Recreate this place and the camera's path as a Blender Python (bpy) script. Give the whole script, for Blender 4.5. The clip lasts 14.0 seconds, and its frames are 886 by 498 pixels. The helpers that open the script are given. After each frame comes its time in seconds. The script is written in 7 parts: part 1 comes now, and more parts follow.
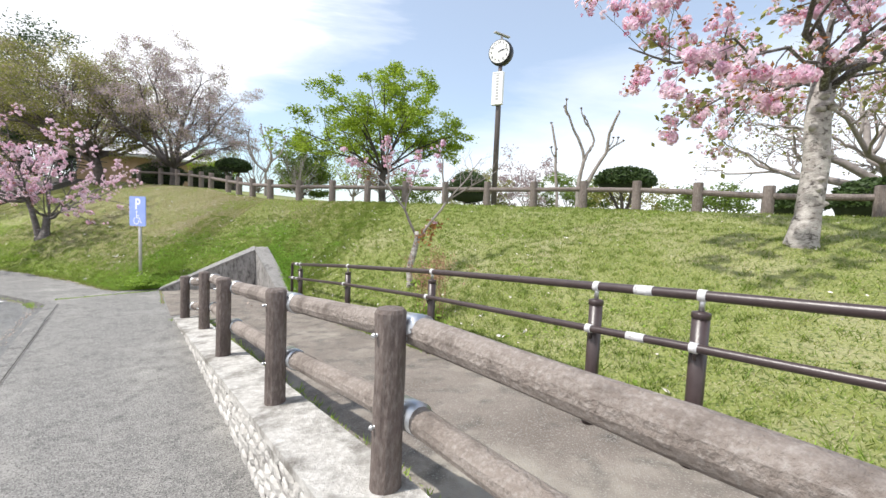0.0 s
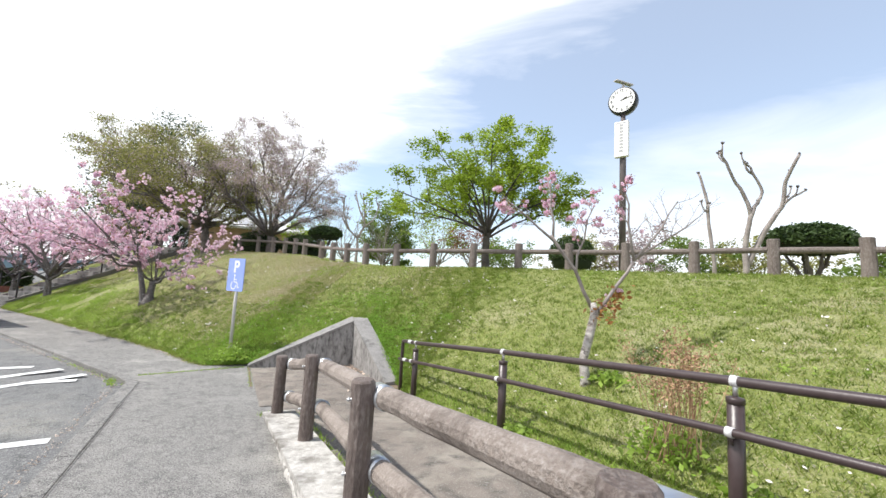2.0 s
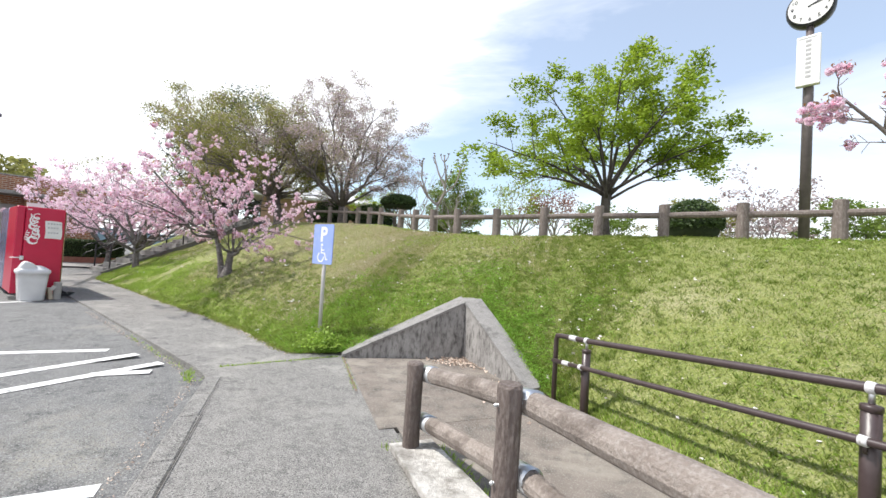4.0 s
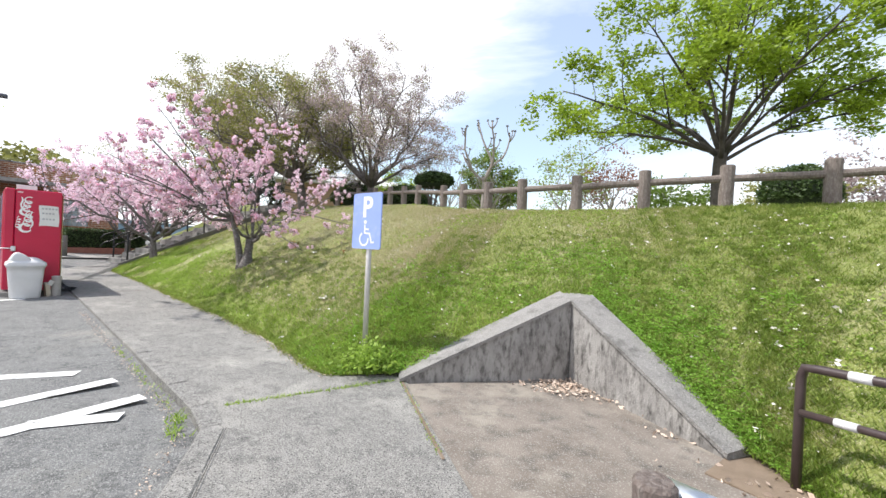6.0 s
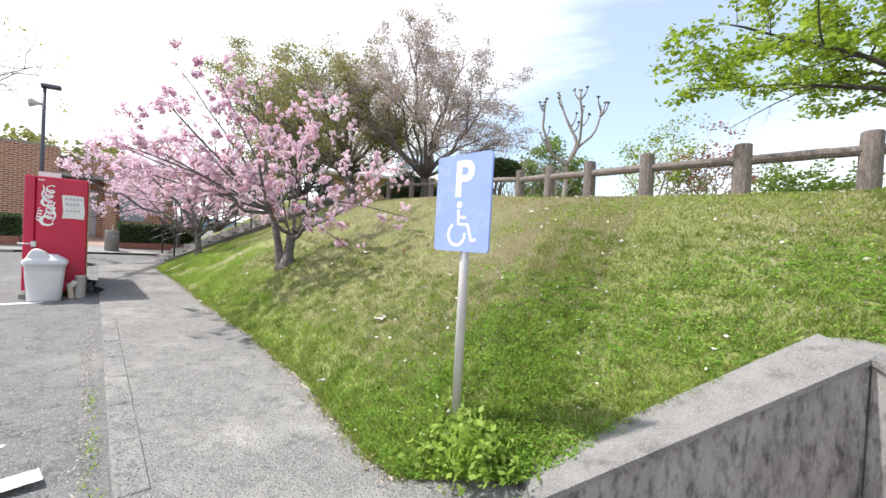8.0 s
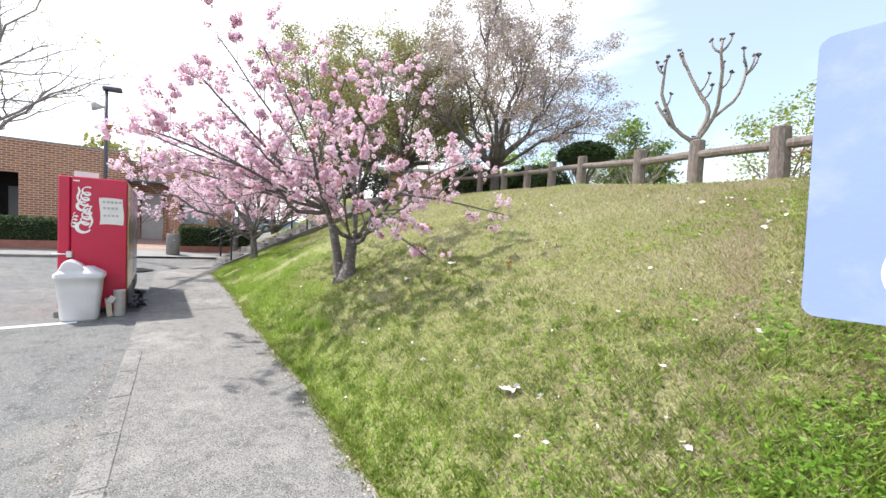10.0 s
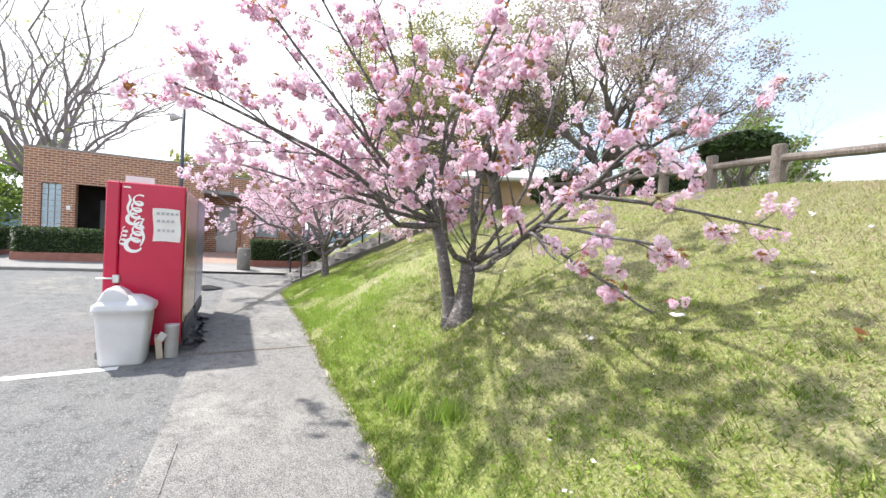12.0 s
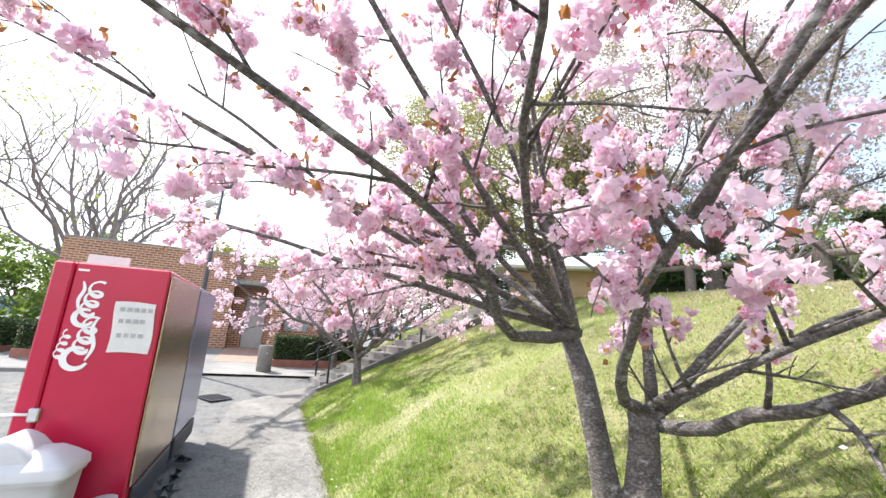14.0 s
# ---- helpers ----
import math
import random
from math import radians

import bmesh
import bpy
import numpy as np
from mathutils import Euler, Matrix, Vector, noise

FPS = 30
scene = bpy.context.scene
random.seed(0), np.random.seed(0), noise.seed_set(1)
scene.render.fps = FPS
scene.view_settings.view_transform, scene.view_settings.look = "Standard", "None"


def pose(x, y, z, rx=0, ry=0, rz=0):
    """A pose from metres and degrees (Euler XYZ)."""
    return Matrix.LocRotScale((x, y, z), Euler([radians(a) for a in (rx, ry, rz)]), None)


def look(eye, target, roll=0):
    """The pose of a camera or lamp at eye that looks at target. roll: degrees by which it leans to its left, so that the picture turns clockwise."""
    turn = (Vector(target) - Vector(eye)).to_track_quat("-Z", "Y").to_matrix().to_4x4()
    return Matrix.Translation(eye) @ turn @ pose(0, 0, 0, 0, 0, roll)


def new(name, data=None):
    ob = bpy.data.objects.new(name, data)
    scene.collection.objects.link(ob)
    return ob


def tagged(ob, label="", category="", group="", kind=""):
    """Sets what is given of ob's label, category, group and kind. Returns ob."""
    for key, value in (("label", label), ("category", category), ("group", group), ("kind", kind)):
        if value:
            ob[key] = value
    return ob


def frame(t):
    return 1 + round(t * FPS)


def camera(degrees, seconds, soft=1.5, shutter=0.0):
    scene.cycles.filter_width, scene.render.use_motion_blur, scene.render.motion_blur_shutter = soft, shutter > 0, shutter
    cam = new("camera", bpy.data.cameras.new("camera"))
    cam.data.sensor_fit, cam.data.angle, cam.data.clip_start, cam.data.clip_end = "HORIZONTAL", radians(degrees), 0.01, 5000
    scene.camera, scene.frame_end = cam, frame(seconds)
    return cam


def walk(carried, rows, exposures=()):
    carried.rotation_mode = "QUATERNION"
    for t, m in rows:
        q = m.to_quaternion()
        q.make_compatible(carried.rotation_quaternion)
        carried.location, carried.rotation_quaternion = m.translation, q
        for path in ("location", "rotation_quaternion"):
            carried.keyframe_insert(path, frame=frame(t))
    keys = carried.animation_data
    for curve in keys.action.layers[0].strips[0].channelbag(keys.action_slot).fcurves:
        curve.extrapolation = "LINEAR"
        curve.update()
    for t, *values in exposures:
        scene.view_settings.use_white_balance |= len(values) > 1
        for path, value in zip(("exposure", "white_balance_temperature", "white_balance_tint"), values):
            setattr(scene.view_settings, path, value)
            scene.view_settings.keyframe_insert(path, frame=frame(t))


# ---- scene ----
cam = camera(97.1, 14.0)
PATH = [
    (0, (1.535, -1.362, 1.403), (1.539, 0.634, 1.272), 2.4),
    (0.5, (1.266, -1.054, 1.381), (1.139, 0.924, 1.648), 3.1),
    (1, (1.001, -0.707, 1.36), (0.8, 1.264, 1.631), 3.1),
    (1.5, (0.736, -0.34, 1.333), (0.412, 1.617, 1.587), 3.2),
    (2, (0.444, -0.014, 1.312), (0.096, 1.944, 1.526), 3.2),
    (2.5, (0.147, 0.301, 1.31), (-0.26, 2.253, 1.465), 3.0),
    (3, (-0.199, 0.594, 1.314), (-0.706, 2.525, 1.438), 3.1),
    (3.2, (-0.322, 0.739, 1.311), (-0.861, 2.662, 1.42), 3.4),
    (5.3, (-1.599, 1.986, 1.171), (-2.25, 3.877, 1.19), 2.8),
    (5.5, (-1.681, 2.149, 1.184), (-2.337, 4.038, 1.195), 2.7),
    (6, (-1.947, 2.47, 1.177), (-2.658, 4.34, 1.166), 2.6),
    (6.5, (-2.196, 2.805, 1.161), (-2.953, 4.656, 1.147), 2.8),
    (7, (-2.468, 3.13, 1.167), (-3.302, 4.948, 1.142), 2.9),
    (7.2, (-2.597, 3.254, 1.162), (-3.457, 5.059, 1.148), 3.2),
    (9.3, (-3.806, 4.359, 1.242), (-4.837, 6.072, 1.164), 2.2),
    (9.5, (-3.949, 4.437, 1.256), (-5.015, 6.127, 1.183), 2.4),
    (10, (-4.292, 4.707, 1.249), (-5.422, 6.356, 1.185), 2.3),
    (10.5, (-4.745, 4.925, 1.271), (-6.012, 6.472, 1.219), 2.5),
    (11, (-5.151, 5.127, 1.254), (-6.463, 6.636, 1.211), 2.6),
    (11.5, (-5.569, 5.321, 1.288), (-6.911, 6.804, 1.248), 2.6),
    (12, (-5.979, 5.479, 1.32), (-7.333, 6.95, 1.305), 2.6),
    (12.5, (-6.372, 5.701, 1.372), (-7.761, 7.139, 1.409), 2.7),
    (13, (-6.752, 5.879, 1.404), (-8.175, 7.274, 1.579), 2.9),
    (13.4, (-7.049, 6.062, 1.441), (-8.479, 7.435, 1.702), 3.0),
    (13.5, (-7.124, 6.108, 1.45), (-8.555, 7.47, 1.764), 3.0),
    (14, (-7.512, 6.284, 1.471), (-8.957, 7.596, 1.908), 3.2),
]
EXPOSURES = [(0, 0.16), (3, 0.22), (6.5, 0.34), (9.5, 0.49), (11, 0.60), (12.5, 0.77), (14, 0.88)]
walk(cam, [(t, look(eye, target, roll)) for t, eye, target, roll in PATH], EXPOSURES)

# ---- world, sun, exposure ----
SUN_TO = Vector((-1.2, -0.41, 1.9)).normalized()
sun = new("sun", bpy.data.lights.new("sun", "SUN"))
sun.data.energy, sun.data.angle, sun.data.color = 4.6, radians(1.4), (1.0, 0.96, 0.90)
sun.matrix_world = Matrix.Translation((0, 0, 40)) @ (-SUN_TO).to_track_quat("-Z", "Y").to_matrix().to_4x4()

world = bpy.data.worlds.new("world")
scene.world = world
world.use_nodes = True
wn, wl = world.node_tree.nodes, world.node_tree.links
wn.clear()
w_out, w_bg = wn.new("ShaderNodeOutputWorld"), wn.new("ShaderNodeBackground")
w_sky = wn.new("ShaderNodeTexSky")
w_sky.sky_type, w_sky.sun_disc = "NISHITA", False
w_sky.sun_elevation = math.asin(SUN_TO.z)
w_sky.sun_rotation = math.atan2(SUN_TO.x, SUN_TO.y)
w_sky.air_density, w_sky.dust_density, w_sky.ozone_density = 1.0, 1.2, 1.0
w_bg.inputs["Strength"].default_value = 0.15
w_co = wn.new("ShaderNodeTexCoord")
w_map = wn.new("ShaderNodeMapping")
w_map.inputs["Rotation"].default_value = (0.3, 0.75, 0.35)
w_map.inputs["Scale"].default_value = (0.8, 2.6, 4.6)
w_noise = wn.new("ShaderNodeTexNoise")
w_noise.inputs["Scale"].default_value, w_noise.inputs["Detail"].default_value, w_noise.inputs["Roughness"].default_value = 1.5, 8.0, 0.58
w_noise.inputs["Distortion"].default_value = 0.5
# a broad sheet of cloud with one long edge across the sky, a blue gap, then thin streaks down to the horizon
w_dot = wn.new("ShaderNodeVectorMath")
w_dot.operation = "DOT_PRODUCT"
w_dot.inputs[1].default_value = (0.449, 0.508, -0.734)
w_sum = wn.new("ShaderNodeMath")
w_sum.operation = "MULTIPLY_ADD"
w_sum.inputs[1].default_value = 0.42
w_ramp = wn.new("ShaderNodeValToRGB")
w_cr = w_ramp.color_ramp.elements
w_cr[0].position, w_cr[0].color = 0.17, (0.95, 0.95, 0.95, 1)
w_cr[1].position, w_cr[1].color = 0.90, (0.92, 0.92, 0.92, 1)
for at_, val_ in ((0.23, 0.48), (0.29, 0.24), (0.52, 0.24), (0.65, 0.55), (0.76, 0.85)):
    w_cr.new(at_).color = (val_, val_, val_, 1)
# overhead, out of view, the cloud is faded out to hold down the fill light
w_sep = wn.new("ShaderNodeSeparateXYZ")
w_high = wn.new("ShaderNodeMapRange")
w_high.inputs[1].default_value, w_high.inputs[2].default_value, w_high.inputs[3].default_value, w_high.inputs[4].default_value = 0.62, 0.84, 1.0, 0.0
w_mul = wn.new("ShaderNodeMath")
w_mul.operation = "MULTIPLY"
w_mix = wn.new("ShaderNodeMix")
w_mix.data_type = "RGBA"
w_mix.inputs[7].default_value = (8.2, 8.3, 8.6, 1)
wl.new(w_co.outputs["Generated"], w_map.inputs["Vector"])
wl.new(w_map.outputs["Vector"], w_noise.inputs["Vector"])
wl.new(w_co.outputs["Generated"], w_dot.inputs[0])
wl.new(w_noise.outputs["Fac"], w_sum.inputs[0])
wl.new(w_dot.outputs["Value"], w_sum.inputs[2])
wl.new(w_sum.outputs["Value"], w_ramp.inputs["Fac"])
wl.new(w_co.outputs["Generated"], w_sep.inputs[0])
wl.new(w_sep.outputs["Z"], w_high.inputs[0])
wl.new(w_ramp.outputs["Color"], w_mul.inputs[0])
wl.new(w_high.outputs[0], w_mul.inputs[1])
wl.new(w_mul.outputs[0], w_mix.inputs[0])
w_deep = wn.new("ShaderNodeMix")  # a clear, slightly violet blue
w_deep.data_type, w_deep.blend_type = "RGBA", "MULTIPLY"
w_deep.inputs[0].default_value, w_deep.inputs[7].default_value = 1.0, (1.15, 1.28, 1.30, 1)
wl.new(w_sky.outputs["Color"], w_deep.inputs[6])
wl.new(w_deep.outputs[2], w_mix.inputs[6])
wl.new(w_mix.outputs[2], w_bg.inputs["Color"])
wl.new(w_bg.outputs["Background"], w_out.inputs["Surface"])


# ---- materials ----
def mat(name, a, b, scale=6.0, rough=0.8, bump=0.0, bump_scale=None, metallic=0.0, fine=None, fine_scale=90.0, fine_amount=0.3,
        stain=None, stain_scale=0.9, stain_edge=(0.5, 0.68), stretch=(1, 1, 1), vary=0.0, translucent=0.0, specular=0.4, island=0.0, speck=None):
    """A surface of two colours mixed by noise, with fine grain, stains of a third colour, and relief."""
    m = bpy.data.materials.new(name)
    m.use_nodes = True
    n, l = m.node_tree.nodes, m.node_tree.links
    bsdf = n["Principled BSDF"]
    bsdf.inputs["Roughness"].default_value, bsdf.inputs["Metallic"].default_value = rough, metallic
    bsdf.inputs["Specular IOR Level"].default_value = specular
    geo = n.new("ShaderNodeNewGeometry")
    mp = n.new("ShaderNodeMapping")
    mp.inputs["Scale"].default_value = stretch
    l.new(geo.outputs["Position"], mp.inputs["Vector"])

    def noise_at(s, detail=5.0, r=0.6):
        t = n.new("ShaderNodeTexNoise")
        t.inputs["Scale"].default_value, t.inputs["Detail"].default_value, t.inputs["Roughness"].default_value = s, detail, r
        l.new(mp.outputs["Vector"], t.inputs["Vector"])
        return t.outputs["Fac"]

    def ramp(fac, lo, hi):
        r = n.new("ShaderNodeMapRange")
        r.inputs[1].default_value, r.inputs[2].default_value = lo, hi
        l.new(fac, r.inputs[0])
        return r.outputs[0]

    def mix(fac, c1, c2, kind="MIX"):
        x = n.new("ShaderNodeMix")
        x.data_type, x.blend_type = "RGBA", kind
        for sock, v in ((x.inputs[0], fac), (x.inputs[6], c1), (x.inputs[7], c2)):
            if isinstance(v, bpy.types.NodeSocket):
                l.new(v, sock)
            elif isinstance(v, (int, float)):
                sock.default_value = v
            else:
                sock.default_value = (*v, 1)
        return x.outputs[2]

    col = mix(ramp(noise_at(scale), 0.3, 0.7), a, b)
    if stain and speck:
        col = mix(ramp(noise_at(stain_scale, 6.0, 0.65), *stain_edge), col, stain)
    if fine:
        col = mix(ramp(noise_at(fine_scale, 3.0), 0.55 - fine_amount * 0.3, 0.75), col, fine)
    for colour, s, lo, hi in speck or ():
        col = mix(ramp(noise_at(s, 2.0, 0.5), lo, hi), col, colour)
    if stain and not speck:
        col = mix(ramp(noise_at(stain_scale, 6.0, 0.65), *stain_edge), col, stain)
    if vary:
        info = n.new("ShaderNodeObjectInfo")
        hsv = n.new("ShaderNodeHueSaturation")
        l.new(ramp(info.outputs["Random"], 0, 1), hsv.inputs["Value"])
        n[hsv.name].inputs["Value"].links[0].from_node.inputs[3].default_value = 1 - vary
        n[hsv.name].inputs["Value"].links[0].from_node.inputs[4].default_value = 1 + vary
        l.new(col, hsv.inputs["Color"])
        col = hsv.outputs["Color"]
    if island:
        hsv = n.new("ShaderNodeHueSaturation")
        r = n.new("ShaderNodeMapRange")
        r.inputs[3].default_value, r.inputs[4].default_value = 1 - island, 1 + island
        l.new(geo.outputs["Random Per Island"], r.inputs[0])
        l.new(r.outputs[0], hsv.inputs["Value"])
        l.new(col, hsv.inputs["Color"])
        col = hsv.outputs["Color"]
    l.new(col, bsdf.inputs["Base Color"])
    if bump:
        bn = n.new("ShaderNodeBump")
        bn.inputs["Strength"].default_value, bn.inputs["Distance"].default_value = bump, 0.02
        l.new(noise_at(bump_scale or scale * 6, 6.0, 0.65), bn.inputs["Height"])
        l.new(bn.outputs["Normal"], bsdf.inputs["Normal"])
    if translucent:
        tr, ms = n.new("ShaderNodeBsdfTranslucent"), n.new("ShaderNodeMixShader")
        l.new(col, tr.inputs["Color"])
        ms.inputs[0].default_value = translucent
        l.new(bsdf.outputs[0], ms.inputs[1])
        l.new(tr.outputs[0], ms.inputs[2])
        l.new(ms.outputs[0], n["Material Output"].inputs["Surface"])
    return m


M = {}
M["asphalt"] = mat("asphalt", (0.10, 0.10, 0.105), (0.185, 0.185, 0.18), 2.2, 0.92, 0.6, 120, speck=(((0.08, 0.08, 0.082), 6, 0.48, 0.74), ((0.22, 0.22, 0.215), 26, 0.46, 0.68), ((0.07, 0.07, 0.072), 85, 0.51, 0.68), ((0.33, 0.33, 0.32), 130, 0.55, 0.67)), fine=(0.26, 0.26, 0.255), fine_scale=85, fine_amount=0.5, stain=(0.31, 0.29, 0.245), stain_scale=0.6, stain_edge=(0.54, 0.68))
M["walkway"] = mat("walkway", (0.125, 0.121, 0.117), (0.23, 0.222, 0.21), 2.4, 0.92, 0.6, 100, speck=(((0.125, 0.121, 0.118), 7, 0.48, 0.74), ((0.28, 0.27, 0.255), 22, 0.46, 0.68), ((0.07, 0.068, 0.065), 85, 0.51, 0.67), ((0.40, 0.388, 0.37), 130, 0.55, 0.67)), fine=(0.29, 0.28, 0.265), fine_scale=75, fine_amount=0.55, stain=(0.42, 0.40, 0.365), stain_scale=1.3, stain_edge=(0.52, 0.66))
M["ramp"] = mat("brown_concrete", (0.15, 0.125, 0.107), (0.25, 0.215, 0.185), 2.2, 0.92, 0.5, 110, speck=(((0.10, 0.09, 0.08), 7, 0.50, 0.76), ((0.32, 0.30, 0.27), 110, 0.54, 0.70)), stain=(0.38, 0.345, 0.29), stain_scale=1.0, stain_edge=(0.50, 0.70))
M["kerb"] = mat("kerb_stone", (0.15, 0.147, 0.142), (0.24, 0.235, 0.225), 5, 0.92, 0.6, 90, fine=(0.33, 0.32, 0.305), fine_scale=120, stain=(0.33, 0.31, 0.28), stain_scale=1.6, stain_edge=(0.54, 0.72), vary=0.06)
M["wall_concrete"] = mat("weathered_concrete", (0.20, 0.19, 0.185), (0.40, 0.385, 0.37), 6, 0.95, 0.7, 60, fine=(0.33, 0.315, 0.30), fine_scale=60, fine_amount=0.3, stain=(0.075, 0.07, 0.066), stain_scale=22.0, stain_edge=(0.47, 0.70), stretch=(1, 1, 0.4))
M["coping"] = mat("rough_coping", (0.20, 0.192, 0.185), (0.31, 0.295, 0.285), 7, 0.95, 1.0, 75, fine=(0.40, 0.385, 0.37), fine_scale=110, fine_amount=0.4, stain=(0.11, 0.105, 0.10), stain_scale=5.0, stain_edge=(0.54, 0.72))
M["white_stone"] = mat("whitewashed_stone", (0.46, 0.44, 0.415), (0.68, 0.66, 0.63), 9, 0.9, 0.8, 50, stain=(0.27, 0.255, 0.235), stain_scale=7.0, stain_edge=(0.55, 0.68), vary=0.15)
M["white_cap"] = mat("whitewashed_cap", (0.36, 0.34, 0.315), (0.58, 0.56, 0.53), 7, 0.92, 0.8, 60, fine=(0.68, 0.66, 0.63), fine_scale=30, fine_amount=0.4, stain=(0.20, 0.185, 0.165), stain_scale=5.0, stain_edge=(0.47, 0.66))
M["mortar"] = mat("pale_mortar", (0.27, 0.25, 0.235), (0.46, 0.44, 0.42), 20, 0.95, 0.5, 80)
M["timber"] = mat("weathered_timber", (0.105, 0.08, 0.072), (0.18, 0.145, 0.13), 9, 0.9, 0.9, 55, fine=(0.25, 0.215, 0.195), fine_scale=70, fine_amount=0.35, stain=(0.09, 0.07, 0.062), stain_scale=4.0, stretch=(1, 1, 0.35))
M["timber_rail"] = mat("weathered_rail", (0.23, 0.19, 0.165), (0.32, 0.275, 0.245), 9, 0.9, 0.9, 60, fine=(0.40, 0.36, 0.33), fine_scale=80, fine_amount=0.35, stain=(0.13, 0.105, 0.09), stain_scale=4.0)
M["fence_log"] = mat("fence_log", (0.13, 0.105, 0.095), (0.21, 0.175, 0.16), 8, 0.9, 0.8, 45, fine=(0.28, 0.25, 0.23), fine_scale=60, stretch=(1, 1, 0.35))
M["steel"] = mat("galvanised_steel", (0.55, 0.56, 0.57), (0.68, 0.69, 0.70), 14, 0.35, 0.1, 60, metallic=0.9)
M["brown_metal"] = mat("brown_painted_steel", (0.045, 0.03, 0.03), (0.06, 0.042, 0.042), 20, 0.35, 0.08, 90, specular=0.6)
M["tape"] = mat("white_reflective_tape", (0.55, 0.55, 0.56), (0.74, 0.74, 0.75), 40, 0.35, stain=(0.30, 0.28, 0.27), stain_scale=60.0, stain_edge=(0.58, 0.66))
M["black_metal"] = mat("black_painted_steel", (0.02, 0.02, 0.022), (0.035, 0.035, 0.04), 20, 0.45)
M["pole_grey"] = mat("grey_pipe", (0.46, 0.44, 0.43), (0.55, 0.53, 0.52), 12, 0.45, 0.1, 60, metallic=0.2)
M["clock_pole"] = mat("brown_grey_pole", (0.10, 0.085, 0.085), (0.14, 0.12, 0.12), 10, 0.5)
M["sign_blue"] = mat("sign_blue", (0.27, 0.36, 0.78), (0.31, 0.41, 0.83), 2.5, 0.45, 0.05, 30, stain=(0.40, 0.47, 0.80), stain_scale=6.0, stain_edge=(0.55, 0.75))
M["white_paint"] = mat("white_paint", (0.80, 0.80, 0.80), (0.85, 0.85, 0.84), 8, 0.5)
M["road_paint"] = mat("worn_road_paint", (0.72, 0.72, 0.71), (0.82, 0.82, 0.81), 8, 0.85, 0.4, 120, stain=(0.24, 0.24, 0.235), stain_scale=12.0, stain_edge=(0.54, 0.66))
M["red"] = mat("red_enamel", (0.46, 0.010, 0.050), (0.52, 0.014, 0.060), 3, 0.28, 0.03, 20, specular=0.5)
# bare metal; its brown tint puts the reflected brick into the base colour
M["machine_back"] = mat("brown_reflection_back", (0.40, 0.29, 0.22), (0.54, 0.42, 0.33), 3, 0.24, 0.1, 15, metallic=0.85, stain=(0.30, 0.20, 0.14), stain_scale=3.0)
M["machine_blue"] = mat("blue_grey_panel", (0.20, 0.21, 0.36), (0.30, 0.31, 0.48), 3, 0.25, 0.05, 15, metallic=0.55)
M["paper"] = mat("notice_paper", (0.66, 0.65, 0.63), (0.76, 0.75, 0.73), 7, 0.6, 0.2, 20)
M["ink"] = mat("grey_ink", (0.36, 0.36, 0.37), (0.48, 0.48, 0.49), 30, 0.7)
M["bin"] = mat("grey_white_plastic", (0.58, 0.58, 0.59), (0.66, 0.66, 0.67), 4, 0.42, 0.04, 25)
M["cardboard"] = mat("cardboard", (0.52, 0.44, 0.34), (0.62, 0.54, 0.43), 8, 0.85)
M["rubbish"] = mat("dark_plastic_sheet", (0.03, 0.035, 0.04), (0.09, 0.10, 0.11), 25, 0.35, 0.6, 60)
M["clock_face"] = mat("clock_face", (0.82, 0.82, 0.81), (0.86, 0.86, 0.85), 5, 0.4)
M["hedge"] = mat("hedge_leaf", (0.035, 0.065, 0.02), (0.075, 0.12, 0.035), 5, 0.6, translucent=0.25, island=0.35)
# near-black green: the shade deep between the leaves, put into the colour
M["hedge_shade_core"] = mat("hedge_shade_core", (0.012, 0.02, 0.008), (0.02, 0.032, 0.012), 12, 0.9, 0.6, 40)
M["leaf_fresh"] = mat("fresh_leaf", (0.19, 0.29, 0.022), (0.36, 0.46, 0.05), 1.6, 0.45, translucent=0.5, island=0.35)
M["leaf_olive"] = mat("olive_leaf", (0.21, 0.225, 0.055), (0.36, 0.345, 0.12), 1.4, 0.6, translucent=0.4, island=0.35)
M["leaf_dark"] = mat("dark_leaf", (0.03, 0.06, 0.018), (0.07, 0.12, 0.035), 1.4, 0.5, translucent=0.25, island=0.35)
M["leaf_mid"] = mat("mid_leaf", (0.11, 0.18, 0.03), (0.21, 0.29, 0.06), 1.4, 0.55, translucent=0.5, island=0.35)
M["leaf_red"] = mat("reddish_leaf", (0.24, 0.10, 0.07), (0.32, 0.17, 0.12), 1.4, 0.6, translucent=0.4, island=0.3)
M["leaf_bronze"] = mat("bronze_leaf", (0.28, 0.11, 0.04), (0.38, 0.20, 0.07), 8, 0.5, translucent=0.45, island=0.35)
M["blossom_pale"] = mat("pale_blossom", (0.37, 0.29, 0.30), (0.53, 0.44, 0.45), 3, 0.7, translucent=0.4, island=0.25)
M["blossom"] = mat("pink_blossom", (0.83, 0.60, 0.73), (0.93, 0.81, 0.87), 9, 0.7, translucent=0.5, island=0.12)
M["blossom_deep"] = mat("deep_pink_bud", (0.70, 0.22, 0.36), (0.80, 0.38, 0.50), 9, 0.7, translucent=0.35, island=0.2)
M["bark_cherry"] = mat("cherry_bark", (0.06, 0.052, 0.05), (0.155, 0.137, 0.13), 9, 0.85, 1.0, 40, fine=(0.29, 0.27, 0.26), fine_scale=70, fine_amount=0.3, stain=(0.42, 0.41, 0.40), stain_scale=16.0, stain_edge=(0.56, 0.66), stretch=(1, 1, 1.7))
